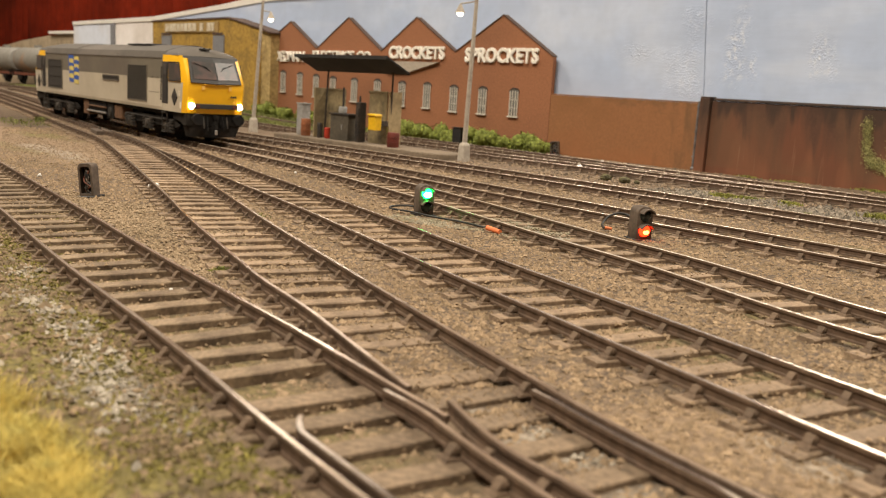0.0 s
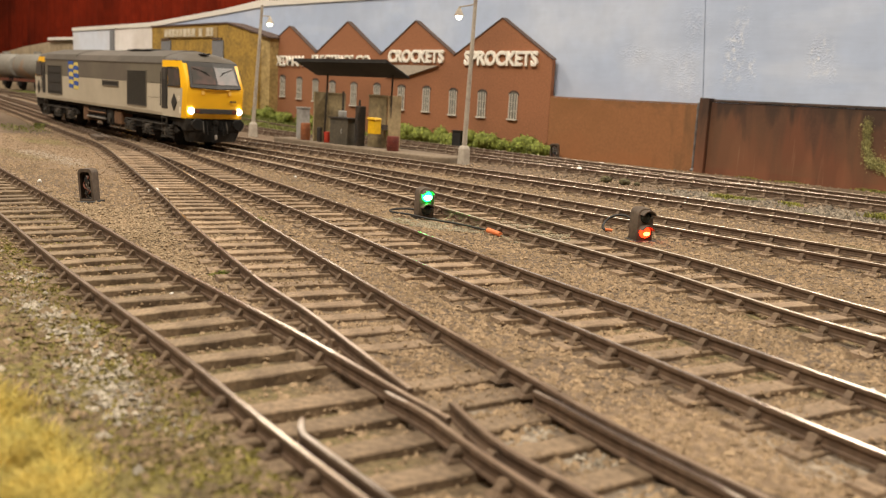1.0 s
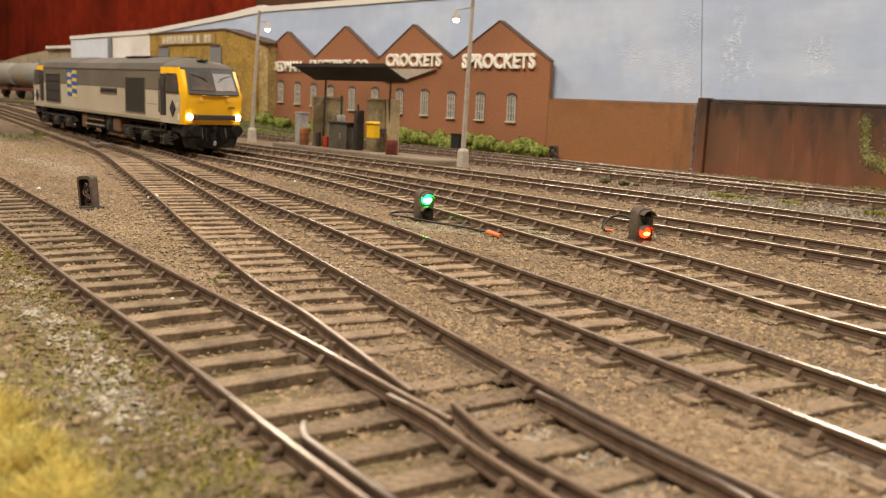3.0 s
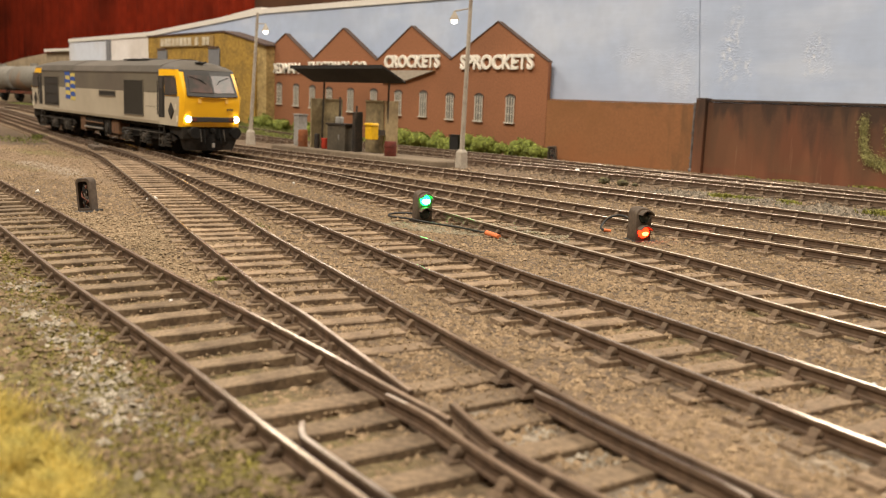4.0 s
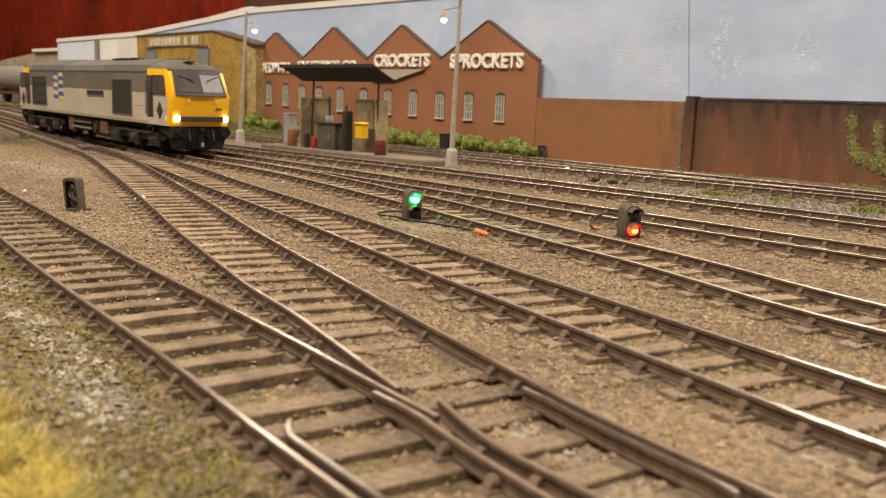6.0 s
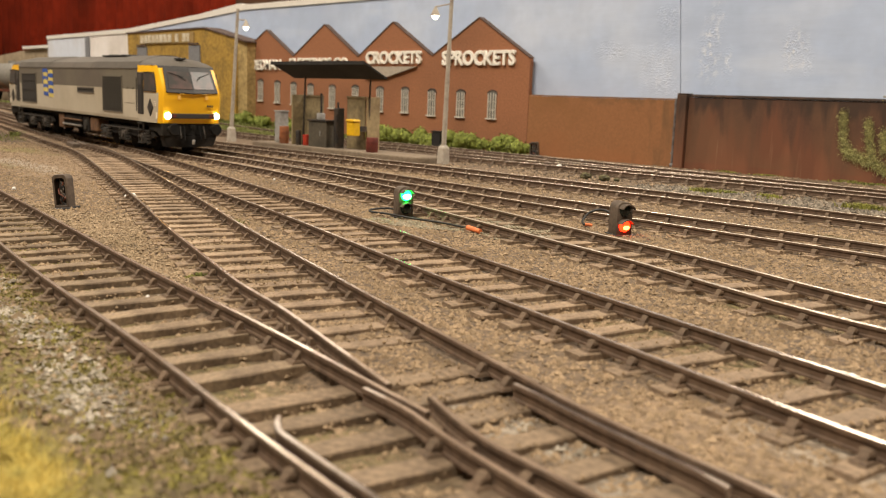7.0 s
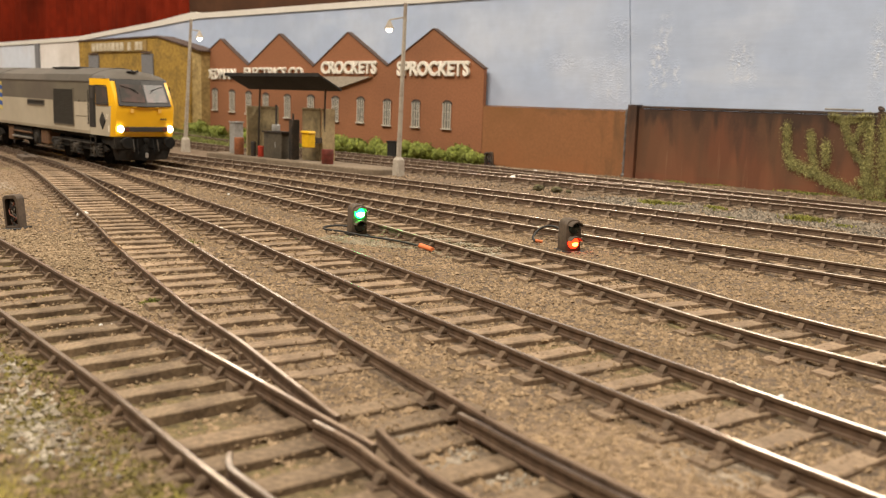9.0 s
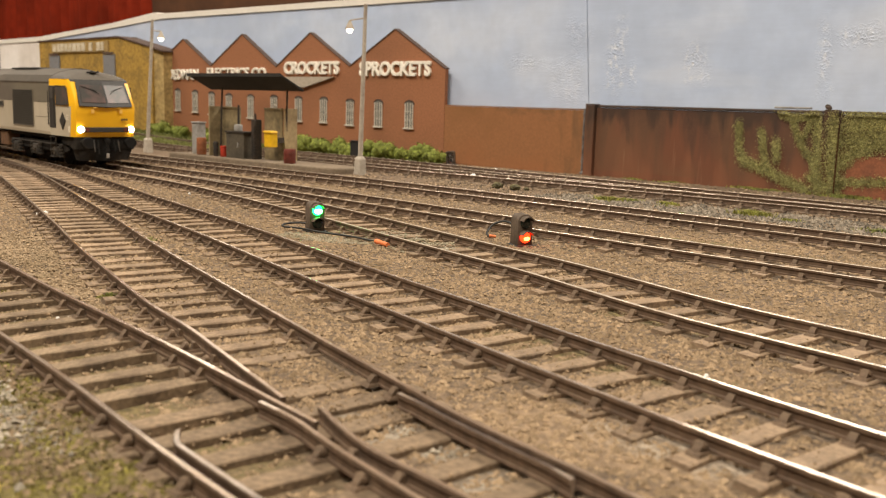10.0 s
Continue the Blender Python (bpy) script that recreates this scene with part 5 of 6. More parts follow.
def ground_signal_back(x, y, rz, w, h, label):
    """A signal seen from behind: an open-backed case with its wiring."""
    ob = thing("ground_signal", x, y, -3.4, rz, label, "ground signal", "yard ground signals")
    bm = bmesh.new()
    outer = [(-w / 2, 0.5), (w / 2, 0.5), (w / 2, h - 1.2), (w / 2 - 0.22, h - 0.45), (w / 2 - 0.9, h), (-w / 2 + 0.9, h), (-w / 2 + 0.22, h - 0.45), (-w / 2, h - 1.2)]
    k = 0.7
    inner = [(a * k, h / 2 + (b - h / 2) * (k + 0.1)) for a, b in outer]
    n = len(outer)
    for lo, hi in ((-1.9, 1.9),):
        f = [[bm.verts.new((xx, a, b)) for a, b in loop] for xx, loop in ((lo, outer), (hi, outer), (hi, inner), (lo + 1.2, inner))]
        for r, q in zip(f, f[1:]):
            for i in range(n):
                bm.faces.new((r[i], r[(i + 1) % n], q[(i + 1) % n], q[i])).material_index = 1 if q is f[3] else 0
        bm.faces.new(f[0][::-1])
        bm.faces.new(f[3]).material_index = 1
    soften(bm, 0.14, 2)
    part("case", bm, [signal_body, case_shade], ob)
    bm = bmesh.new()
    box(bm, 0.2, 0, 0.4, 6, w + 2, 0.8)
    soften(bm, 0.15, 1)
    part("base", bm, signal_black, ob)
    for i, z in enumerate((h * 0.36, h * 0.68)):
        bm = bmesh.new()
        tube(bm, (-0.5, 0.2, z), (1.2, 0.2, z), 1.1, 0.9, 10)
        part("lamp_holder", bm, signal_black, ob)
    # tangled wires in the open back
    r = random.Random(h * w)
    for wire, words in ((wire_grey, "grey wire"), (rust_wire, "rusty wire"), (wire_grey, "grey wire"), (cable_mat, "black wire")):
        bm = bmesh.new()
        last = Vector((0.6, r.uniform(-0.25, 0.25) * w, 1.2))
        for k in range(7):
            nxt = Vector((r.uniform(0.3, 1.5), r.uniform(-0.3, 0.3) * w, h * (0.16 + 0.11 * k) + r.uniform(-0.5, 0.5)))
            tube(bm, last, nxt, 0.2, sides=6)
            last = nxt
        part("wire", bm, wire, ob, words)
    ob.matrix_basis = ob.matrix_basis @ Matrix.Rotation(radians(4.5), 4, "X")


ground_signal_back(-258.5, 106, -52, 4.4, 10.2, "dark ground signal with an open back and wires inside")
ground_signal_back(-366, 449, -60, 5.8, 9.4, "black ground signal at the foot of the wall")
simple_box("relay_box", -444, 438, -3.5, 6.6, 5, 12.0, signal_black, "black relay box in front of the hedge", "relay box", 0.4, 20,
           lambda ob: part("lid", (lambda b: (box(b, 0, 0, 12.4, 7.4, 5.8, 0.8), b)[1])(bmesh.new()), signal_black, ob))


def cable(name, pts, r, mat, label, category):
    cu = bpy.data.curves.new(name, "CURVE")
    cu.dimensions, cu.bevel_depth, cu.bevel_resolution = "3D", r * MM, 2
    sp = cu.splines.new("BEZIER")
    sp.bezier_points.add(len(pts) - 1)
    for b, p in zip(sp.bezier_points, pts):
        b.co = Vector(p) * MM
        b.handle_left_type = b.handle_right_type = "AUTO"
    tmp = bpy.data.objects.new("tmp", cu)
    scene.collection.objects.link(tmp)
    me = bpy.data.meshes.new_from_object(tmp.evaluated_get(bpy.context.evaluated_depsgraph_get()))
    bpy.data.objects.remove(tmp)
    me.name = name
    me.materials.clear()
    me.materials.append(mat)
    return tagged(new(name, me), label, category)


cable("signal_cable", [(-194, 180, -2.2), (-200, 181, -1.6), (-206, 178.5, -2), (-204, 174.5, -2.2), (-196, 174.6, -2.1), (-184, 173.6, -2), (-174, 174.6, -2), (-162.0, 172.5, -1.8)], 0.32, cable_mat, "black cable looping from the green signal", "cable")
cable("signal_cable", [(-139.5, 207, -2), (-144, 213, 1.2), (-150, 213, 1.5), (-151, 209, -1.2), (-148, 206.6, -2.2)], 0.36, cable_mat, "thin black cable looping behind the red signal", "cable")


def sleeve(x, y, rz, ln, k=1.0):
    ob = thing("cable_sleeve", x, y, -2.6, rz, "short orange plastic sleeve lying on the ballast", "cable sleeve")
    bm = bmesh.new()
    tube(bm, (-ln / 2, 0, 0.9), (ln / 2, 0, 0.75), 0.74 * k, 0.62 * k, 12)
    part("tube", bm, orange_mat, ob, smooth=True)
    bm = bmesh.new()
    tube(bm, (-ln / 2 - 0.6, 0, 0.9), (-ln / 2, 0, 0.9), 0.5 * k, 0.56 * k, 10)
    part("end", bm, cable_mat, ob)


sleeve(-158.4, 171.6, -14, 6.0)
sleeve(-147.0, 206.4, 40, 2.0, 0.62)

# yellow point lever, crossing plate, dark clods, white pebbles with one painted rail glint
yellow_paint = material("yellow_lever", (0.62, 0.38, 0.015), 0.5, 0, 1.5, 0.15)
ob = thing("point_lever", -494, 279, -2.8, 0, "yellow hand point lever beside the track", "point lever")
bm = bmesh.new()
box(bm, 0, 0, 0.8, 10, 4, 1.6, 20)
soften(bm, 0.4, 2)
part("box", bm, yellow_paint, ob)
bm = bmesh.new()
tube(bm, (0, 0, 1.5), (9, 2, 13), 0.55, 0.45, 8)
part("handle", bm, yellow_paint, ob)
ob = thing("point_motor_cover", -512, 217, -2.6, 166, "flat dark steel point cover between the rails", "cover plate")
bm = bmesh.new()
box(bm, 0, 0, 1.2, 24, 9, 2.4)
soften(bm, 0.4, 2)
part("cover", bm, signal_body, ob)
part("bolt", (lambda b: (tube(b, (8, 0, 2.4), (8, 0, 3), 0.8), b)[1])(bmesh.new()), signal_black, ob)
clod = material("clod_dark", (0.11, 0.095, 0.04), 0.95, 0, 0.8, 0.4, (0.03, 0.026, 0.014), 3, bump=0.5, bump_size=1.2)
for x, y, r in ((-246.6, 341, 2.6), (-237, 342, 2.4), (-231, 343, 1.5)):
    bm = bmesh.new()
    bmesh.ops.create_icosphere(bm, subdivisions=3, radius=r)
    for v in bm.verts:
        v.co *= 1 + 0.35 * noise.noise(v.co * 0.9 + Vector((x, y, 0)))
        v.co.z *= 0.7
    o = part("moss_clump", bm, clod, None, smooth=True)
    o.matrix_basis = pose(x * MM, y * MM, (-2.9 + r * 0.4) * MM)
    tagged(o, "dark moss clump lying in the ballast", "moss clump")
pebble = material("pebble_glint_white", (0.75, 0.72, 0.66), 0.7, 0, 1, 0.1)
# the lump at -274.4, 134.4 stands in for a white glint on the rail
for x, y, r in ((-306, 418, 1.8), (-291, 378, 1.6), (-274.4, 134.4, 0.75), (-272, 131, 0.8), (-136, 71, 0.35), (-137.5, 72, 0.3), (-138.6, 70.5, 0.32), (-134.5, 70.2, 0.26), (-300, 206, 0.5), (-204, 214, 0.45), (-92, 181, 0.4), (-42, 121, 0.4), (-310, 110, 0.7)):
    bm = bmesh.new()
    bmesh.ops.create_icosphere(bm, subdivisions=2, radius=r)
    for v in bm.verts:
        v.co *= 1 + 0.3 * noise.noise(v.co * 1.4 + Vector((x, y, 0)))
    o = part("pebble", bm, pebble, None, smooth=True)
    o.matrix_basis = pose(x * MM, y * MM, (-2.7 + r * 0.45) * MM)
    tagged(o, "small white pebble or rail-glint stand-in in the ballast", "pebble")

# ---- hedge ----
leaf_mat = material("leaf_yellow_green", (0.25, 0.285, 0.048), 0.8, 0, 2, 0.3, (0.15, 0.19, 0.03), 5, island=0.5)


leaf_inner = material("leaf_inner", (0.19, 0.22, 0.04), 0.9, 0, 2, 0.3)


def foliage(name, x, y, z, rx, ry, rz_, n, seed, label):
    """A low bush: a short stem and a crown of many small leaves heaped on uneven lumps."""
    ob = thing(name, x, y, z, 0, label, "bush", "hedge along the factory")
    r = np.random.RandomState(seed)
    lumps = [(r.uniform(-rx, rx) * 0.75, r.uniform(-ry, ry) * 0.6, r.uniform(0.3, 0.8) * rz_, r.uniform(0.3, 0.5) * rz_) for k in range(9)]
    verts, faces = [], []
    for k in range(n):
        cx, cy, cz, rr = lumps[r.randint(len(lumps))]
        d = r.normal(0, 1, 3)
        d /= np.linalg.norm(d)
        p = np.array((cx, cy, cz)) + d * rr * r.uniform(0.75, 1.08)
        p[2] = max(p[2], 0.2)
        a = np.cross(d, r.normal(0, 1, 3))
        a /= np.linalg.norm(a)
        b = np.cross(d, a) + d * r.uniform(-0.6, 0.6)
        s = r.uniform(0.5, 1.15)
        i = len(verts)
        verts += [tuple(p + a * s), tuple(p + b * s * 0.7), tuple(p - a * s), tuple(p - b * s * 0.7 + d * 0.3)]
        faces += [(i, i + 1, i + 2), (i, i + 2, i + 3)]
    me = bpy.data.meshes.new("crown")
    me.from_pydata([tuple(c * MM for c in v) for v in verts], [], faces)
    me.materials.append(leaf_mat)
    o = new("crown", me)
    o.parent = ob
    bm = bmesh.new()
    for k in range(3):
        tube(bm, (r.uniform(-2, 2), 0, -0.5), (r.uniform(-3, 3), 0, rz_ * 0.6), 0.6, 0.3, 6)
    for cx, cy, cz, rr in lumps:
        bmesh.ops.create_icosphere(bm, subdivisions=2, radius=rr * 0.8, matrix=Matrix.Translation((cx, cy, max(cz, rr * 0.6))))
    part("branch", bm, leaf_inner, ob)


r_ = random.Random(77)
for i in range(15):
    x = -528 + i * 10.6
    foliage("hedge_bush", x + r_.uniform(-2, 2), 446 + r_.uniform(-1.5, 1.5), -3.4, 8.5, 5.5, r_.choice((7.0, 8.0, 9.0, 10.5, 11.5)), 700, 200 + i, "leafy yellow-green hedge bush against the factory wall")
for i in range(7):
    foliage("hedge_bush", -700 + i * 22, 440 + r_.uniform(-3, 3), 2.5 - 0.6 * i, 13, 7, r_.uniform(8, 11.5), 700, 240 + i, "green overgrown bush at the far end of the factory")

# ---- ivy on the retaining wall ----
ivy_mat = material("ivy_leaf", (0.35, 0.325, 0.12), 0.7, 0, 1.5, 0.3, (0.25, 0.23, 0.08), 4, island=0.65)
STROKES = (((-177, 31), (-176, 18), (-173, 11), 2.4), ((-174, 12), (-160, 7), (-148, 2), (-138, -2), 3.2), ((-165, 28), (-163, 16), (-161, 9), 2.3), ((-157, 23), (-156, 12), 2.6),
           ((-156, 36), (-148, 34), (-138, 36), 2.2), ((-150, 34), (-146, 24), (-139, 14), (-134, 4), 2.2), ((-140, 34), (-144, 24), 1.8), ((-138, 36), (-136, 20), (-134, -2), 3.0),
           ((-129, 36), (-128, 10), (-126, -3), 3.6), ((-124, 33), (-110, 33), (-80, 32), (-40, 33), (60, 30), 5.5), ((-124, 24), (-105, 25), (-80, 24), (-20, 24), (60, 22), 6.0), ((-124, 12), (-120, 18), (-112, 21), 3.5),
           ((-126, 4), (-110, 5), (-95, 6), (-60, 5), (60, 8), 2.6), ((-140, 6), (-128, 0), 2.5))
r = np.random.RandomState(91)
verts, faces = [], []
for *pts, wid in STROKES:
    for a, b in zip(pts, pts[1:]):
        ln = math.hypot(b[0] - a[0], b[1] - a[1])
        for k in range(int(ln * wid * 46.0)):
            t = r.rand()
            x = a[0] + (b[0] - a[0]) * t + r.normal(0, wid * 0.5)
            z = a[1] + (b[1] - a[1]) * t + r.normal(0, wid * 0.5)
            if z < -3 or z > 38.4:
                continue
            y = WALL_Y - 2.3 - r.uniform(0.1, 0.9) - (3.0 if -135.5 < x < -126.5 else 0) - (1.2 if z > 36 else 0)
            s = r.uniform(0.15, 0.29)
            g = r.uniform(0, 6.28)
            ax, az = math.cos(g) * s, math.sin(g) * s
            ty = r.uniform(-0.9, 0.9) * s
            i = len(verts)
            verts += [(x + ax, y - ty, z + az), (x - az * 0.8, y, z + ax * 0.8), (x - ax, y + ty, z - az), (x + az * 0.8, y - 0.2, z - ax * 0.8)]
            faces += [(i, i + 1, i + 2), (i, i + 2, i + 3)]
me = bpy.data.meshes.new("ivy")
me.from_pydata([(x * MM, y * MM, z * MM) for x, y, z in verts], [], faces)
me.materials.append(ivy_mat)
tagged(new("ivy", me), "small-leaved green ivy climbing the retaining wall", "ivy", kind="stuff")
slab("wall_brick_patch", -122, 420, WALL_Y - 2.6, WALL_Y - 2.05, -4, 17, brick_plain, "bare red brick low on the retaining wall", "wall", edge=0.1)
slab("board_on_wall", -160, -142, WALL_Y - 1, WALL_Y + 2, 38.7, 39.7, grey_steel, "thin grey plank lying on the wall coping", "plank", "")
bm = bmesh.new()
bmesh.ops.create_icosphere(bm, subdivisions=2, radius=1.3)
for v in bm.verts:
    v.co *= 1 + 0.6 * noise.noise(v.co * 0.8)
    v.co.x *= 1.3
o = part("debris", bm, coping_dark)
o.matrix_basis = pose(-133.5 * MM, 456 * MM, 40.0 * MM)
tagged(o, "dark lump of debris on the pier top", "debris")

# ---- locomotive on the running line ----
stone_grey = material("paint_stone_grey", (0.47, 0.41, 0.31), 0.5, 0, 6, 0.05, (0.40, 0.34, 0.25), 45)
dark_grey = material("paint_executive_grey", (0.155, 0.135, 0.10), 0.5, 0, 6, 0.06, (0.12, 0.1, 0.08), 45)
roof_grey = material("paint_roof_grey", (0.095, 0.082, 0.066), 0.6, 0, 5, 0.1, (0.125, 0.105, 0.085), 30)
warn_yellow = material("paint_warning_yellow", (0.90, 0.48, 0.010), 0.42, 0, 8, 0.04, (0.82, 0.43, 0.01), 30)
grille_black = material("grille_black", (0.03, 0.027, 0.024), 0.6, 0, 2, 0.2)
under_black = material("underframe_black", (0.011, 0.01, 0.009), 0.9, 0, 2, 0.3, (0.026, 0.021, 0.016), 12, spec=0.2)
wheel_grey = material("axlebox_grey", (0.03, 0.026, 0.021), 0.6, 0.2, 1.5, 0.3, (0.07, 0.055, 0.04), 5)
rust_orange = material("rust_orange", (0.12, 0.058, 0.024), 0.8, 0, 2, 0.3, (0.12, 0.06, 0.03), 7)
cab_glass = material("cab_glass", (0.06, 0.055, 0.05), 0.32, 0, None, 0, (0.13, 0.08, 0.07), 9, spec=0.2)
logo_blue = material("logo_blue", (0.03, 0.09, 0.36), 0.45, 0, 4, 0.05)
logo_yellow = material("logo_yellow", (0.62, 0.50, 0.14), 0.45, 0, 4, 0.05)
cream_paint = material("cream_paint", (0.75, 0.68, 0.55), 0.5)
head_glow = glow("headlight_glow", (1.0, 0.9, 0.7), 9.0)
plate_amber = material("plate_amber", (0.85, 0.50, 0.10), 0.5)
louvre_grey = material("louvre_dark", (0.055, 0.05, 0.042), 0.55, 0, 2, 0.2)
silver_pipe = material("silver_pipe", (0.5, 0.48, 0.45), 0.35, 0.8, 2, 0.2)


def ring_loft(bm, rings, mats, cap_top=None, cap_bottom=None):
    """Skin between rings of equal count; mats(level, index) gives each face's slot."""
    vs = [[bm.verts.new(p) for p in r] for r in rings]
    n = len(rings[0])
    for j in range(len(vs) - 1):
        for i in range(n):
            f = bm.faces.new((vs[j][i], vs[j][(i + 1) % n], vs[j + 1][(i + 1) % n], vs[j + 1][i]))
            f.material_index = mats(j, i)
    if cap_top is not None:
        bm.faces.new(vs[-1]).material_index = cap_top
    if cap_bottom is not None:
        bm.faces.new(vs[0][::-1]).material_index = cap_bottom


ROOF = ((17.2, 41.2), (16.95, 42.0), (15.3, 45.5), (11.5, 47.4), (7.5, 48.9), (4.0, 49.9), (0, 50.3))


def cab(ob, flip):
    """One cab end; local x runs from the nose backwards, and flip turns it for the other end."""
    m = Matrix.Translation((263 * MM, 0, 0)) @ Matrix.Rotation(math.pi, 4, "Z") if flip else Matrix.Identity(4)
    levels = ((13.4, 0.9), (16, 0.3), (20, -0.4), (25, -0.9), (28.6, -1.15), (35.5, 2.2), (42.0, 5.6), (43.4, 6.4))
    rings = []
    for z, xf in levels:
        k = 16.9 - (0.0 if z < 30 else (z - 30) * 0.06)
        rings.append([(27.5, -17.1, z), (xf + 3.4, -k, z), (xf + 0.9, -15.2, z), (xf + 0.1, -8, z), (xf, 0, z), (xf + 0.1, 8, z), (xf + 0.9, 15.2, z), (xf + 3.4, k, z), (27.5, 17.1, z)])
    bm = bmesh.new()
    ring_loft(bm, rings, lambda j, i: 2 if (3 <= i <= 4 and levels[j][0] > 28) or (2 <= i <= 5 and levels[j][0] > 40) else (0 if 1 <= i <= 6 or (i in (0, 7) and levels[j + 1][0] > 30.5) else 1), 1, 1)
    shell = part("cab", bm, [warn_yellow, stone_grey, grille_black], ob, "yellow cab end with a raked windscreen", True, at=m)
    # domed cab roof
    bm = bmesh.new()
    rr = []
    for z, xf, hw in ((43.45, 6.2, 16.4), (44.4, 7.6, 15.8), (45.9, 10.5, 14.6), (47.6, 15.5, 11.4), (49.0, 20.5, 7.6), (49.9, 26.0, 3.6)):
        rr.append([(28, -hw, z), (xf + 3.5, -hw, z), (xf + 0.8, -hw * 0.8, z), (xf, -hw * 0.35, z), (xf, hw * 0.35, z), (xf + 0.8, hw * 0.8, z), (xf + 3.5, hw, z), (28, hw, z)])
    ring_loft(bm, rr, lambda j, i: 0, 0, 0)
    part("cab_roof", bm, roof_grey, ob, "dark grey domed cab roof", True, at=m)
    # windscreen, laid on the raked front
    s = Vector((6.75, 0, 13.4)).normalized()
    nrm = Vector((-s.z, 0, s.x))
    foot = Vector((-1.15, 0, 28.6))

    def on_rake(y, v, lift):
        p = foot + s * v + nrm * lift
        return (p.x + abs(y) * 0.10 - 0.5, y, p.z)

    def raked(bm2, outline, lo, hi):
        a = [bm2.verts.new(on_rake(y, v, lo)) for y, v in outline]
        b = [bm2.verts.new(on_rake(y, v, hi)) for y, v in outline]
        bm2.faces.new(a[::-1])
        bm2.faces.new(b)
        for i in range(len(a)):
            bm2.faces.new((a[i], a[(i + 1) % len(a)], b[(i + 1) % len(a)], b[i]))

    bm = bmesh.new()
    raked(bm, [(-13.9, 0.2), (0, -0.3), (13.9, 0.2), (12.9, 15.0), (0, 15.0), (-12.9, 15.0)], -0.5, 0.95)
    sur = part("windscreen_surround", bm, grille_black, shell, "black windscreen surround")
    for sd in (-1, 1):
        bm = bmesh.new()
        raked(bm, [(sd * 0.5, 1.9), (sd * 12.3, 2.1), (sd * 11.5, 12.6), (sd * 0.5, 12.6)][::sd], 0.9, 1.1)
        part("windscreen", bm, cab_glass, shell, "dark reflecting windscreen pane")
        bm = bmesh.new()
        tube(bm, on_rake(sd * 11, 11.6, 1.4), on_rake(sd * 4, 8.6, 1.3), 0.16, sides=6)
        tube(bm, on_rake(sd * 6.5, 9.9, 1.35), on_rake(sd * 3, 6.8, 1.22), 0.13, sides=6)
        part("wiper", bm, under_black, shell)
    # lamp band
    bm = bmesh.new()
    box(bm, -0.35, 0, 17.2, 1.2, 25, 2.5)
    soften(bm, 0.2, 1)
    part("lamp_band", bm, grille_black, shell, "black recessed lamp band")
    for sd in (-1, 1):
        bm = bmesh.new()
        tube(bm, (-0.2, sd * 13.2, 17.3), (-0.95, sd * 13.2, 17.3), 1.75, 1.55, 16)
        part("headlight", bm, head_glow if not flip else cream_paint, shell, "bright lit headlight" if not flip else "unlit headlight")
        bm = bmesh.new()
        box(bm, -0.95, sd * 10, 17.3, 0.3, 1.8, 1.6)
        part("tail_light", bm, barrel_mat, shell)
        bm = bmesh.new()
        box(bm, -1.25, sd * 7.4, 26.6, 0.3, 1.6, 2.0)
        part("label_plate", bm, plate_amber, shell, "small pale warning plate")
    bm = bmesh.new()
    tube(bm, (-1.6, -7.2, 28.3), (-1.6, 7.2, 28.3), 0.22, sides=6)
    part("lamp_rail", bm, warn_yellow, shell)
    for k in range(3):
        bm = bmesh.new()
        box(bm, -0.95, -8.2 - k * 1.2, 22.4, 0.2, 0.85, 0.95)
        part("bar", bm, grille_black, shell)
    # side windows, doors, handrails, plates
    for sd in (-1, 1):
        bm = bmesh.new()
        prism(bm, [(4.6, 29.8), (19.8, 29.4), (19.8, 38.8), (7.2, 38.6)], sd * 16.7, sd * 17.25)
        part("side_window", bm, cab_glass, shell, "dark cab side window")
        bm = bmesh.new()
        for a, b in (((4.4, 29.4), (20, 29.0)), ((7.0, 39.0), (20, 39.2))):
            box(bm, (a[0] + b[0]) / 2, sd * 17.2, (a[1] + b[1]) / 2, b[0] - a[0], 0.4, 0.7)
        part("window_frame", bm, grille_black, shell)
        # door panel stands proud; the shade of its recess is its black colour
        bm = bmesh.new()
        box(bm, 24.2, sd * 16.9, 28.2, 7.4, 0.9, 22)
        soften(bm, 0.2, 1)
        door = part("door", bm, grille_black, shell, "cab door panel with its recess shade put in as black")
        bm = bmesh.new()
        box(bm, 24.4, sd * 17.35, 35, 3.6, 0.2, 5.6)
        part("door_window", bm, cab_glass, door)
        for x in (20.9, 27.7):
            bm = bmesh.new()
            tube(bm, (x, sd * 17.9, 18.5), (x, sd * 17.9, 36), 0.22, sides=6)
            part("handrail", bm, grille_black, shell)
        for k in range(6):
            bm = bmesh.new()
            box(bm, 29.6, sd * 17.25, 19 + k * 1.9, 1.7, 0.5, 0.45)
            part("step", bm, grille_black, shell)
        bm = bmesh.new()
        prism(bm, [(12, 16.6), (15.6, 21), (12, 25.4), (8.4, 21)], sd * 17.0, sd * 17.35)
        dia = part("depot_plate", bm, wheel_grey, shell, "black diamond depot plate")
        bm = bmesh.new()
        prism(bm, [(12, 17.0), (15.25, 21), (12, 25.0), (8.75, 21)], sd * 17.3, sd * 17.5)
        part("face", bm, grille_black, dia)
        bm = bmesh.new()
        box(bm, 12, sd * 17.52, 20.2, 2.8, 0.12, 0.6)
        box(bm, 12, sd * 17.52, 21.6, 1.8, 0.12, 1.2)
        part("mark", bm, wheel_grey, dia)
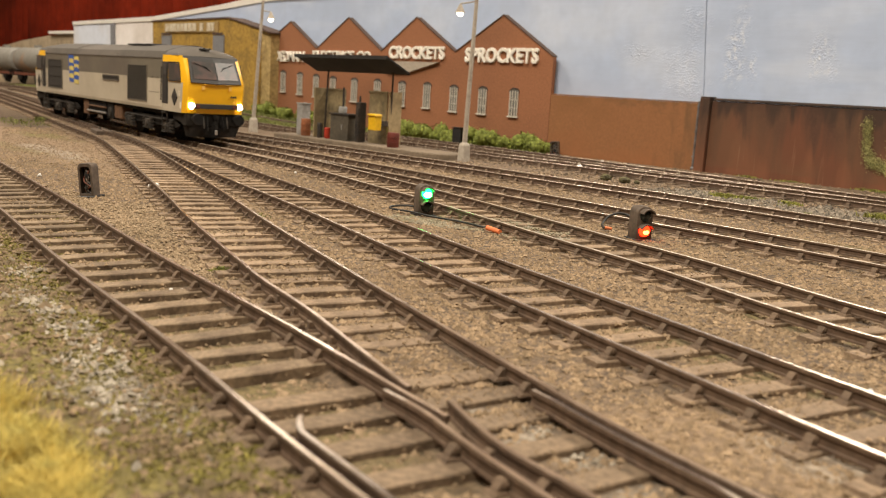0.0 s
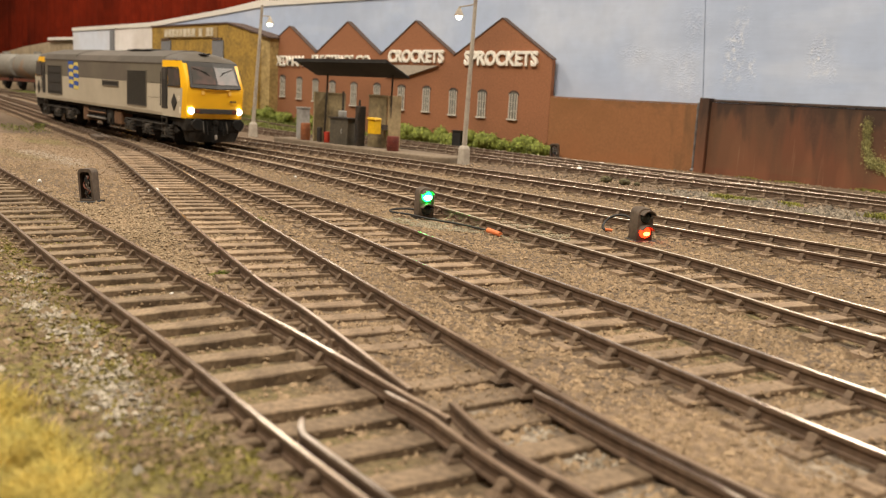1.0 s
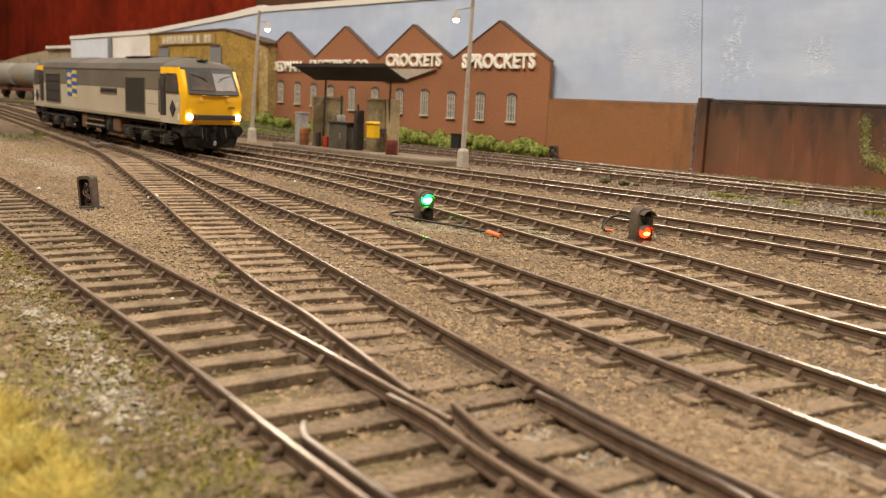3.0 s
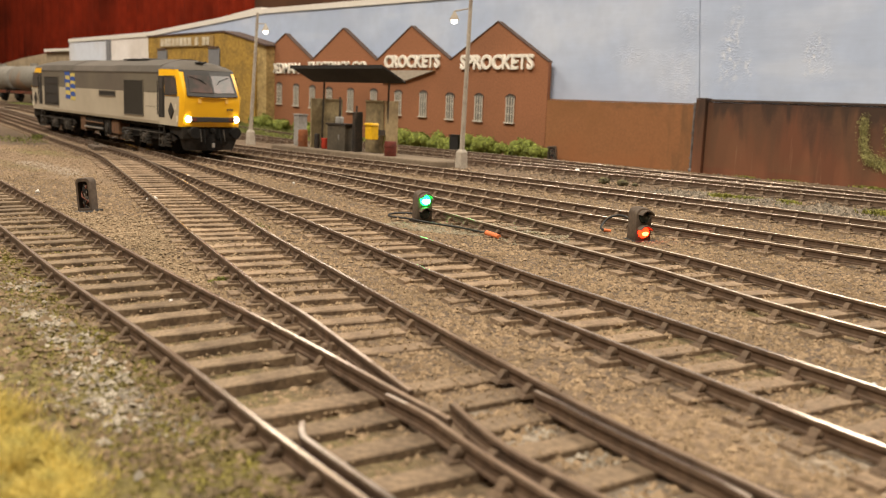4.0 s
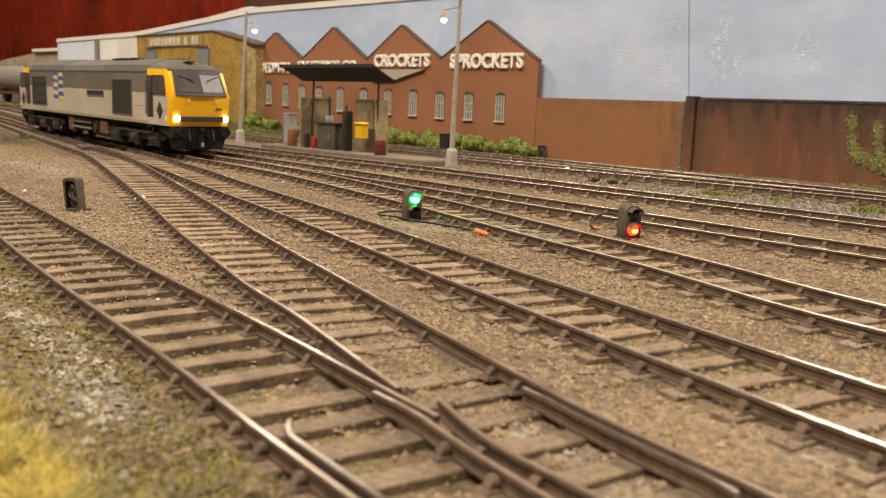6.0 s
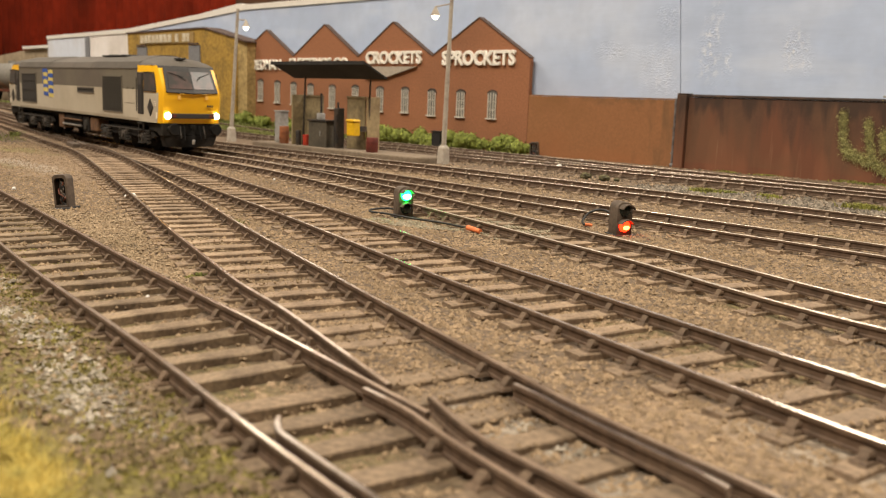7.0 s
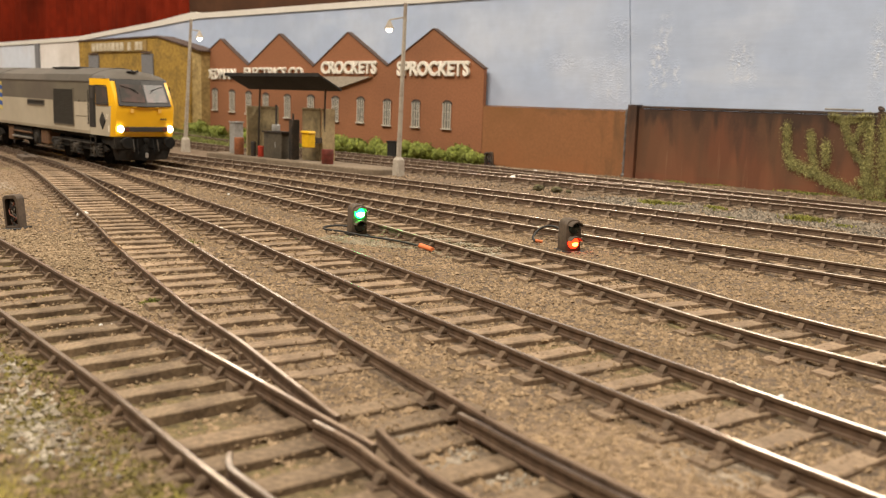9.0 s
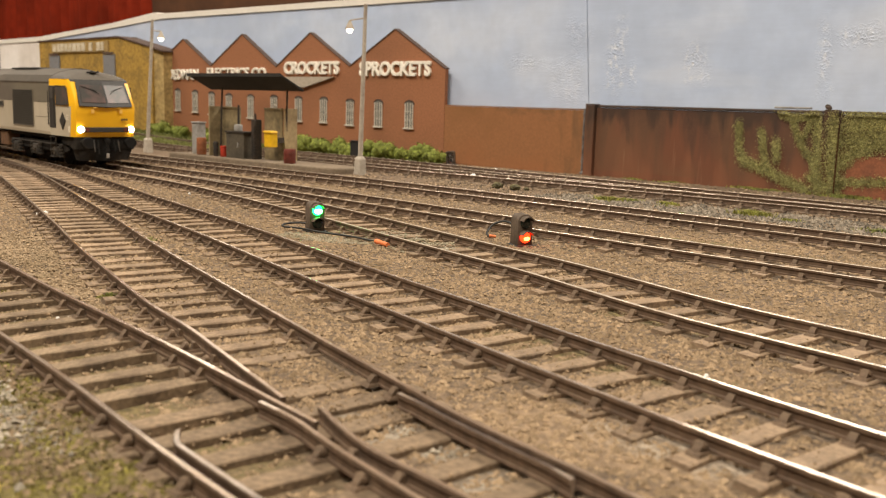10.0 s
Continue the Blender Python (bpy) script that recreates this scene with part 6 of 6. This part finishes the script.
        bm = bmesh.new()
        for k in range(3):
            box(bm, 6.4, sd * 17.05, 24.0 - k * 0.9, 2.4, 0.2, 0.4)
        box(bm, 4.6, sd * 17.05, 17.2, 1.4, 0.3, 3.2)
        part("marking", bm, cream_paint, shell)
    # horn and aerial on the roof
    bm = bmesh.new()
    box(bm, 14.5, 0, 48.2, 3.0, 5.0, 1.0)
    soften(bm, 0.4, 2)
    tube(bm, (13.5, -1.5, 48.3), (11.2, -1.5, 48.5), 0.4, 0.7, 10)
    tube(bm, (13.5, 1.5, 48.3), (11.2, 1.5, 48.5), 0.4, 0.7, 10)
    part("horn", bm, grille_black, ob, "black twin horns on the cab roof", at=m)
    # buffer beam, plough, buffers, coupling
    bm = bmesh.new()
    prism(bm, [(1.0, 7.0), (1.4, 13.3), (18, 13.3), (18, 9.5), (8, 8.5), (5, 7.0)], -15.5, 15.5)
    soften(bm, 0.4, 2)
    beam = part("buffer_beam", bm, under_black, ob, "black buffer beam with hoses", at=m)
    bm = bmesh.new()
    ring_loft(bm, [[(6, -13.5, 1.5), (2.2, -12.5, 1.5), (0.4, 0, 1.3), (2.2, 12.5, 1.5), (6, 13.5, 1.5)], [(6, -15, 6.9), (1.8, -14.5, 6.9), (0.2, 0, 6.9), (1.8, 14.5, 6.9), (6, 15, 6.9)]], lambda j, i: 0, 0, 0)
    part("snowplough", bm, under_black, beam, "dark snowplough and valance")
    for sd in (-1, 1):
        bm = bmesh.new()
        tube(bm, (2, sd * 11.4, 10.6), (-3.4, sd * 11.4, 10.6), 1.7, 1.5, 14)
        b = part("buffer", bm, under_black, beam, "round black buffer", True)
        bm = bmesh.new()
        tube(bm, (-3.4, sd * 11.4, 10.6), (-4.4, sd * 11.4, 10.6), 3.1, 2.7, 18)
        part("buffer_head", bm, under_black, b)
        for k in range(2):
            bm = bmesh.new()
            tube(bm, (0.6, sd * (4.2 + k * 2.2), 12), (-1.2, sd * (4.4 + k * 2.2), 5 + k), 0.42, 0.35, 8)
            part("hose", bm, wheel_grey if k else under_black, beam)
    bm = bmesh.new()
    box(bm, -0.6, 0, 11.6, 4, 1.6, 2.2)
    soften(bm, 0.4, 2)
    hook = part("coupling_hook", bm, under_black, beam)
    for k in range(3):
        bm = bmesh.new()
        bmesh.ops.create_cube(bm, size=1, matrix=Matrix.Translation((-1.2, 0, 9.2 - 2.6 * k)) @ Matrix.Diagonal((0.6, 1.6 + 0.3 * (k % 2), 2.4, 1)))
        soften(bm, 0.25, 2)
        part("link", bm, silver_pipe if k == 2 else under_black, hook)
    # ladders
    for sd in (-1, 1):
        bm = bmesh.new()
        for x in (23, 29):
            box(bm, x, sd * 16.4, 7.6, 0.6, 0.6, 11.4)
        for k in range(4):
            box(bm, 26, sd * 16.6, 2.2 + k * 3.4, 6, 1.4, 0.5)
        part("ladder", bm, wheel_grey, ob, "cab steps of dark steel", at=m)
    return shell


def bogie(ob, cx, drop=0.0):
    frame_ = new("bogie")
    frame_.parent = ob
    frame_.empty_display_size = 0.01
    frame_.matrix_basis = pose(cx * MM, 0, -drop * MM)
    for sd in (-1, 1):
        bm = bmesh.new()
        prism(bm, [(-40, 8.2), (-36, 11), (-20, 11.6), (20, 11.6), (36, 11), (40, 8.2), (36, 6.8), (-36, 6.8)], sd * 13.2, sd * 14.6)
        soften(bm, 0.3, 1)
        part("side_frame", bm, under_black, frame_)
        for x in (-27, 0, 27):
            bm = bmesh.new()
            box(bm, x, sd * 15.2, 6.8, 6.4, 2.6, 5.4)
            soften(bm, 0.6, 2)
            tube(bm, (x, sd * 16, 6.9), (x, sd * 17.1, 6.9), 1.7, 1.4, 12)
            part("axlebox", bm, wheel_grey, frame_, "grey axlebox")
            for dx in (-5, 5):
                bm = bmesh.new()
                for k in range(4):
                    tube(bm, (x + dx, sd * 15.2, 4.2 + k * 1.7), (x + dx, sd * 15.2, 5.2 + k * 1.7), 1.5, 1.5, 10)
                part("spring", bm, wheel_grey, frame_)
        bm = bmesh.new()
        tube(bm, (-34, sd * 15.6, 10.6), (34, sd * 15.6, 10.6), 0.35, sides=6)
        part("brake_pipe", bm, wheel_grey, frame_)
    for x in (-27, 0, 27):
        for sd in (-1, 1):
            bm = bmesh.new()
            tube(bm, (x, sd * 7.3, 7.0), (x, sd * 9.6, 7.0), 7.0, 7.0, 28)
            tube(bm, (x, sd * 6.9, 7.0), (x, sd * 7.3, 7.0), 7.6, 7.6, 28)
            tube(bm, (x, sd * 9.6, 7.0), (x, sd * 10.2, 7.0), 2.2, 1.8, 14)
            part("wheel", bm, under_black, frame_, smooth=True)
        bm = bmesh.new()
        tube(bm, (x, -9, 7.0), (x, 9, 7.0), 1.2, sides=10)
        part("axle", bm, under_black, frame_)


def grille(ob, x0, x1, z0, z1, sd, n):
    bm = bmesh.new()
    box(bm, (x0 + x1) / 2, sd * 17.05, (z0 + z1) / 2, x1 - x0, 0.5, z1 - z0)
    g = part("grille", bm, grille_black, ob, "dark louvred radiator grille")
    bm = bmesh.new()
    for k in range(n):
        z = z0 + (k + 0.5) * (z1 - z0) / n
        box(bm, (x0 + x1) / 2, sd * 17.38, z, x1 - x0 - 1.2, 0.5, (z1 - z0) / n * 0.5)
    part("louvre", bm, louvre_grey if n > 4 else grille_black, g)
    bm = bmesh.new()
    for z in (z0, z1):
        box(bm, (x0 + x1) / 2, sd * 17.35, z, x1 - x0 + 0.6, 0.5, 0.6)
    for x in (x0, x1):
        box(bm, x, sd * 17.35, (z0 + z1) / 2, 0.6, 0.5, z1 - z0)
    part("rim", bm, dark_grey, g)


def locomotive():
    ob = thing("diesel_locomotive", -413.6, 234.1, 1.69, 175.64, "grey diesel locomotive with yellow cab ends and lit headlights", "locomotive")
    ob.matrix_basis = pose(-413.6 * MM, 234.1 * MM, 1.69 * MM, 0, -0.385, 175.64)
    bm = bmesh.new()
    prof = [(-16.8, 13.4), (16.8, 13.4), (17.2, 15), (17.2, 29.8), (17.2, 41.2), (-17.2, 41.2), (-17.2, 29.8), (-17.2, 15)]
    vs = [[bm.verts.new((x, y, z)) for y, z in prof] for x in (27.6, 235.4)]
    n = len(prof)
    for i in range(n):
        f = bm.faces.new((vs[0][i], vs[0][(i + 1) % n], vs[1][(i + 1) % n], vs[1][i]))
        f.material_index = 1 if i in (3, 5) else 0
    bm.faces.new(vs[0])
    bm.faces.new(vs[1][::-1])
    body = part("body", bm, [stone_grey, dark_grey], ob, "stone grey body side with a dark grey upper band")
    half = list(ROOF)
    prof = half + [(-y, z) for y, z in half[-2::-1]]
    for k, (x0, x1, up) in enumerate(((27.7, 95, 0.25), (95.4, 170, 0.0), (170.4, 235.3, 0.25))):
        bm = bmesh.new()
        prism(bm, [(y, z + 0.05 + up * (z > 45)) for y, z in prof], x0, x1, "x")
        part("roof", bm, roof_grey, ob, "dark grey curved roof section", True)
    bm = bmesh.new()
    for sd in (-1, 1):
        box(bm, 131.5, sd * 17.25, 41.4, 206, 0.5, 0.5)
    part("cantrail", bm, roof_grey, body)
    for x0, x1 in ((68, 104),):
        bm = bmesh.new()
        box(bm, (x0 + x1) / 2, 0, 50.3, x1 - x0, 15, 1.0)
        soften(bm, 0.4, 2)
        rg = part("roof_grille", bm, grille_black, ob, "raised roof vent with a dark fan opening")
        for k in (-0.25, 0.25):
            bm = bmesh.new()
            tube(bm, ((x0 + x1) / 2 + k * (x1 - x0), 0, 50.9), ((x0 + x1) / 2 + k * (x1 - x0), 0, 51.2), 6.2, 6.0, 24)
            part("fan", bm, grille_black, rg)
    for sd in (-1, 1):
        grille(body, 48.7, 77, 17, 36.3, sd, 20)
        grille(body, 197, 228.5, 17.4, 36.6, sd, 3)
        grille(body, 91.5, 118, 26.4, 29.2, sd, 2)
        # block logo of blue and yellow chevrons
        bm = bmesh.new()
        prism(bm, [(183.6, 40.6), (175, 40.6), (173, 39.2), (173, 30), (183.6, 30)], sd * 17.15, sd * 17.32)
        part("logo_field", bm, logo_blue, body)
        for col, x in enumerate((177.5, 167.6)):
            for k in range(7):
                z = 40.2 - k * 2.45 - (0.7 if col else 0)
                bm = bmesh.new()
                prism(bm, [(x + 4.4, z - 0.3), (x + 4.4, z - 2.6), (x - 4.4, z - 3.0), (x - 4.4, z - 0.5), (x - 1, z + 0.3)], sd * 17.15, sd * (17.42 + 0.02 * (k % 2)))
                part("logo_block", bm, logo_yellow if k % 2 == 1 - col and (k or col) else logo_blue, body)
        bm = bmesh.new()
        for x in (34, 42):
            box(bm, x, sd * 17.3, 30.4, 2.2, 0.5, 0.8)
        box(bm, 39, sd * 17.22, 22.4, 14, 0.15, 0.25)
        part("hinge", bm, dark_grey, body)
        # fuel tank and boxes under the body
        for x0, x1, z0, z1, m in ((92, 104, 4, 12, rust_orange), (106, 116, 3.2, 12.5, under_black), (118, 150, 4.6, 12.4, under_black), (150, 160, 3.4, 12, rust_orange)):
            bm = bmesh.new()
            box(bm, (x0 + x1) / 2, sd * 12, (z0 + z1) / 2, x1 - x0, 7, z1 - z0)
            soften(bm, 0.7, 2)
            part("equipment_box", bm, m, ob, "rust-stained underframe box" if m is rust_orange else "")
        for z in (6.2, 9.4):
            bm = bmesh.new()
            tube(bm, (117, sd * 16, z), (150, sd * 16, z), 0.55, sides=8)
            part("pipe", bm, silver_pipe if z < 8 else rust_orange, ob)
        bm = bmesh.new()
        tube(bm, (110.5, sd * 12, 7.4), (110.5, sd * 16.2, 7.4), 3.0, 2.6, 16)
        part("air_tank", bm, wheel_grey, ob)
    bm = bmesh.new()
    box(bm, 131, 0, 8.6, 74, 20, 9.5)
    soften(bm, 0.8, 2)
    part("fuel_tank", bm, under_black, ob, "black fuel tank")
    bm = bmesh.new()
    box(bm, 131.5, 0, 12.2, 226, 27, 2.3)
    part("underframe", bm, under_black, ob)
    cab(ob, False)
    cab(ob, True)
    bogie(ob, 51, 2.0)
    bogie(ob, 212, 1.8)
    # the roof of this model sits low over the waist
    for o in list(ob.children) + [c for k in ob.children for c in k.children]:
        if o.type == "MESH":
            for v in o.data.vertices:
                v.co.z = min(v.co.z, 36 * MM + (v.co.z - 36 * MM) * 0.83)
    ob.scale = (0.988, 0.981, 0.981)
    return ob


locomotive()


# ---- second locomotive and a tank wagon on the far siding ----
freight_grey = material("paint_freight_grey", (0.17, 0.16, 0.14), 0.55, 0, 6, 0.1, (0.13, 0.12, 0.1), 40)
sill_red = material("paint_sill_red", (0.42, 0.07, 0.02), 0.55, 0, 4, 0.15, (0.3, 0.08, 0.03), 15)
tank_grey = material("tank_grey", (0.215, 0.2, 0.17), 0.6, 0, 5, 0.15, (0.30, 0.175, 0.10), 32, (0.57, 0.74))
sole_red = material("sole_bar_red_brown", (0.15, 0.04, 0.018), 0.65, 0, 4, 0.2, (0.07, 0.03, 0.018), 15)


def parked_locomotive():
    x0 = -928
    ob = thing("diesel_locomotive", x0, 440, rise(x0 - 80) + 0.1, 180, "grey diesel locomotive with a round yellow nose and red sill", "locomotive")
    for a, b, lab in ((21, 222, False),):
        bm = bmesh.new()
        prism(bm, [(-16.8, 12), (16.8, 12), (17, 16), (17, 38), (16, 42), (12.5, 46), (7, 48.6), (0, 49.4), (-7, 48.6), (-12.5, 46), (-16, 42), (-17, 38), (-17, 16)], a, b, "x")
        part("body", bm, freight_grey, ob, "weathered grey body", True)
    bm = bmesh.new()
    for sd in (-1, 1):
        box(bm, 122, sd * 17.1, 14.2, 236, 0.6, 4.4)
    part("sill", bm, sill_red, ob, "red sill stripe")
    for flip in (False, True):
        m = Matrix.Translation((244 * MM, 0, 0)) @ Matrix.Rotation(math.pi, 4, "Z") if flip else Matrix.Identity(4)
        rings = []
        for z, xf, hw in ((11.8, 1.6, 15.6), (16, 0.4, 16.6), (24, 0.0, 16.8), (30.5, 0.6, 16.8), (31, 1.6, 16.6), (40, 5.0, 15.6), (44.5, 8.5, 13), (47.5, 13, 9), (48.8, 19, 5)):
            rings.append([(21, -hw, z), (xf + 5, -hw, z), (xf + 1.4, -hw * 0.78, z), (xf, -hw * 0.35, z), (xf, hw * 0.35, z), (xf + 1.4, hw * 0.78, z), (xf + 5, hw, z), (21, hw, z)])
        bm = bmesh.new()
        ring_loft(bm, rings, lambda j, i: (0 if j < 6 else 1) if i < 7 else 1, 1, 1)
        c = part("cab", bm, [warn_yellow, freight_grey], ob, "bright yellow rounded cab front", True, at=m)
        for sd in (-1, 1):
            bm = bmesh.new()
            prism(bm, [(sd * 1.0, 32.2), (sd * 12.4, 32.2), (sd * 11.8, 39.2), (sd * 1.0, 39.8)][::sd], -0.2, 4.6, "x")
            part("windscreen", bm, cab_glass, c)
            bm = bmesh.new()
            prism(bm, [(7, 32), (17, 32), (17, 39.6), (9, 39.6)], sd * 15.6, sd * 16.95)
            part("side_window", bm, cab_glass, c)
            bm = bmesh.new()
            tube(bm, (9.0, sd * 5.2, 43.6), (5.8, sd * 5.2, 43.4), 2.3, 2.1, 14)
            part("marker_light", bm, glow("marker_warm", (1.0, 0.75, 0.4), 2.0) if not flip else grille_black, c, "warm lit marker light" if not flip else "")
            bm = bmesh.new()
            tube(bm, (2, sd * 11.4, 10), (-4.5, sd * 11.4, 10), 1.7, 2.8, 14)
            part("buffer", bm, under_black, c)
            bm = bmesh.new()
            box(bm, 10, sd * 17.0, 25, 13, 0.3, 12)
            part("door", bm, warn_yellow, c)
        bm = bmesh.new()
        box(bm, 5, 0, 43.6, 4, 15, 4.0)
        soften(bm, 0.4, 1)
        part("headcode_panel", bm, grille_black, c)
        bm = bmesh.new()
        box(bm, 6, 0, 9.4, 9, 30, 4.6)
        soften(bm, 0.5, 1)
        part("buffer_beam", bm, under_black, ob, at=m)
    for sd in (-1, 1):
        bm = bmesh.new()
        prism(bm, [(52, 26), (57, 26), (61, 31), (66, 31), (66, 33), (60, 33), (56, 28), (52, 28)], sd * 17.0, sd * 17.3)
        prism(bm, [(52, 32), (57, 32), (63, 26), (66, 26), (66, 24), (61, 24), (56, 30), (52, 30)], sd * 17.0, sd * 17.25)
        part("emblem", bm, cream_paint, ob, "pale emblem of crossed bars")
        for x0_, x1_ in ((90, 120), (150, 190)):
            bm = bmesh.new()
            box(bm, (x0_ + x1_) / 2, sd * 17.0, 33, x1_ - x0_, 0.5, 7)
            part("grille", bm, grille_black, ob)
    bogie(ob, 46)
    bogie(ob, 198)
    bm = bmesh.new()
    box(bm, 122, 0, 8, 60, 26, 8)
    soften(bm, 0.8, 2)
    part("fuel_tank", bm, under_black, ob)


parked_locomotive()


def tank_wagon(x0, label):
    ob = thing("tank_wagon", x0, 440, 10.05, 180, label, "tank wagon")
    bm = bmesh.new()
    rings = []
    for x, k in ((4, 0.55), (5.5, 0.86), (9, 1.0), (101, 1.0), (104.5, 0.86), (106, 0.55)):
        rings.append([(x, 16.5 * k * math.cos(2 * math.pi * i / 24), 31 + 16.5 * k * math.sin(2 * math.pi * i / 24)) for i in range(24)])
    ring_loft(bm, rings, lambda j, i: 0, 0, 0)
    part("barrel", bm, tank_grey, ob, "grey tank barrel with orange rust", True)
    bm = bmesh.new()
    for sd in (-1, 1):
        box(bm, 55, sd * 13, 13, 112, 1.6, 3.4)
    part("sole_bar", bm, sole_red, ob, "dull red-brown sole bar")
    bm = bmesh.new()
    tube(bm, (55, 0, 46), (55, 0, 50.5), 5, 5, 16)
    part("hatch", bm, tank_grey, ob)
    for x in (25, 85):
        for sd in (-1, 1):
            bm = bmesh.new()
            tube(bm, (x, sd * 7, 6.6), (x, sd * 9.6, 6.6), 6.6, 6.6, 24)
            part("wheel", bm, under_black, ob)
            bm = bmesh.new()
            box(bm, x, sd * 13.4, 8, 12, 2, 6)
            soften(bm, 0.4, 1)
            part("axle_guard", bm, under_black, ob)
    for x in (0, 110):
        bm = bmesh.new()
        box(bm, x + (1 if x == 0 else -1), 0, 12.5, 2, 30, 5)
        part("buffer_beam", bm, under_black, ob)
    for x in (12, 98):
        bm = bmesh.new()
        box(bm, x, 0, 15.5, 5, 26, 3)
        part("saddle", bm, under_black, ob)


tank_wagon(-1180, "rust-streaked grey tank wagon behind the parked locomotive")
tank_wagon(-1298, "dirty grey tank wagon on the far siding")

# ---- unseen hall shell round the layout, added to close it and bounce light ----
hall_paint = material("hall_cream_paint", (0.62, 0.56, 0.47), 0.8, 0, 60, 0.05, (0.56, 0.5, 0.42), 900)
hall_floor = material("hall_wood_floor", (0.26, 0.16, 0.085), 0.45, 0, 30, 0.15, (0.2, 0.12, 0.06), 300)
board_ply = material("baseboard_ply", (0.42, 0.30, 0.17), 0.7, 0, 12, 0.12, (0.36, 0.25, 0.14), 120)
slab("floor", -4600, 3600, -3600, 2600, -1060, -1000, hall_floor, "brown wooden floor of the exhibition hall", "floor")
slab("ceiling", -4600, 3600, -3600, 2600, 2100, 2160, hall_paint, "cream ceiling of the hall", "ceiling")
# added dark surface that dims what the rail heads mirror between lamps
unseen_wall_dark = material("unseen_wall_maroon", (0.10, 0.035, 0.022), 0.95, 0, 60, 0.15, (0.07, 0.026, 0.018), 500)
slab("wall_north", -4600, 3600, 2500, 2600, -1000, 2100, unseen_wall_dark, "unseen hall wall, darkened so the rail heads reflect brown", "wall")
slab("wall_south", -4600, 3600, -3600, -3500, -1000, 2100, hall_paint, "cream hall wall", "wall")
slab("wall_west", -4600, -4500, -3500, 2500, -1000, 2100, hall_paint, "cream hall wall", "wall")
slab("wall_east", 3500, 3600, -3500, 2500, -1000, 2100, hall_paint, "cream hall wall", "wall")
table = thing("baseboard", 0, 0, 0, 0, "plywood baseboard of the layout on trestle legs", "baseboard")
bm = bmesh.new()
box(bm, -750, 130, -65, 2296, 696, 110)
part("deck", bm, board_ply, table)
for x in (-1850, -1100, -400, 350):
    for y in (-190, 450):
        bm = bmesh.new()
        box(bm, x, y, -560, 44, 44, 880)
        part("leg", bm, board_ply, table)
# housings and hangers made up to carry the added lamps
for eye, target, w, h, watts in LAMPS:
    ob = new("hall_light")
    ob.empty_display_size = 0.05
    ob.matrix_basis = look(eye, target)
    tagged(ob, "plain white housing and hanger added behind an unseen lamp", "hall lamp")
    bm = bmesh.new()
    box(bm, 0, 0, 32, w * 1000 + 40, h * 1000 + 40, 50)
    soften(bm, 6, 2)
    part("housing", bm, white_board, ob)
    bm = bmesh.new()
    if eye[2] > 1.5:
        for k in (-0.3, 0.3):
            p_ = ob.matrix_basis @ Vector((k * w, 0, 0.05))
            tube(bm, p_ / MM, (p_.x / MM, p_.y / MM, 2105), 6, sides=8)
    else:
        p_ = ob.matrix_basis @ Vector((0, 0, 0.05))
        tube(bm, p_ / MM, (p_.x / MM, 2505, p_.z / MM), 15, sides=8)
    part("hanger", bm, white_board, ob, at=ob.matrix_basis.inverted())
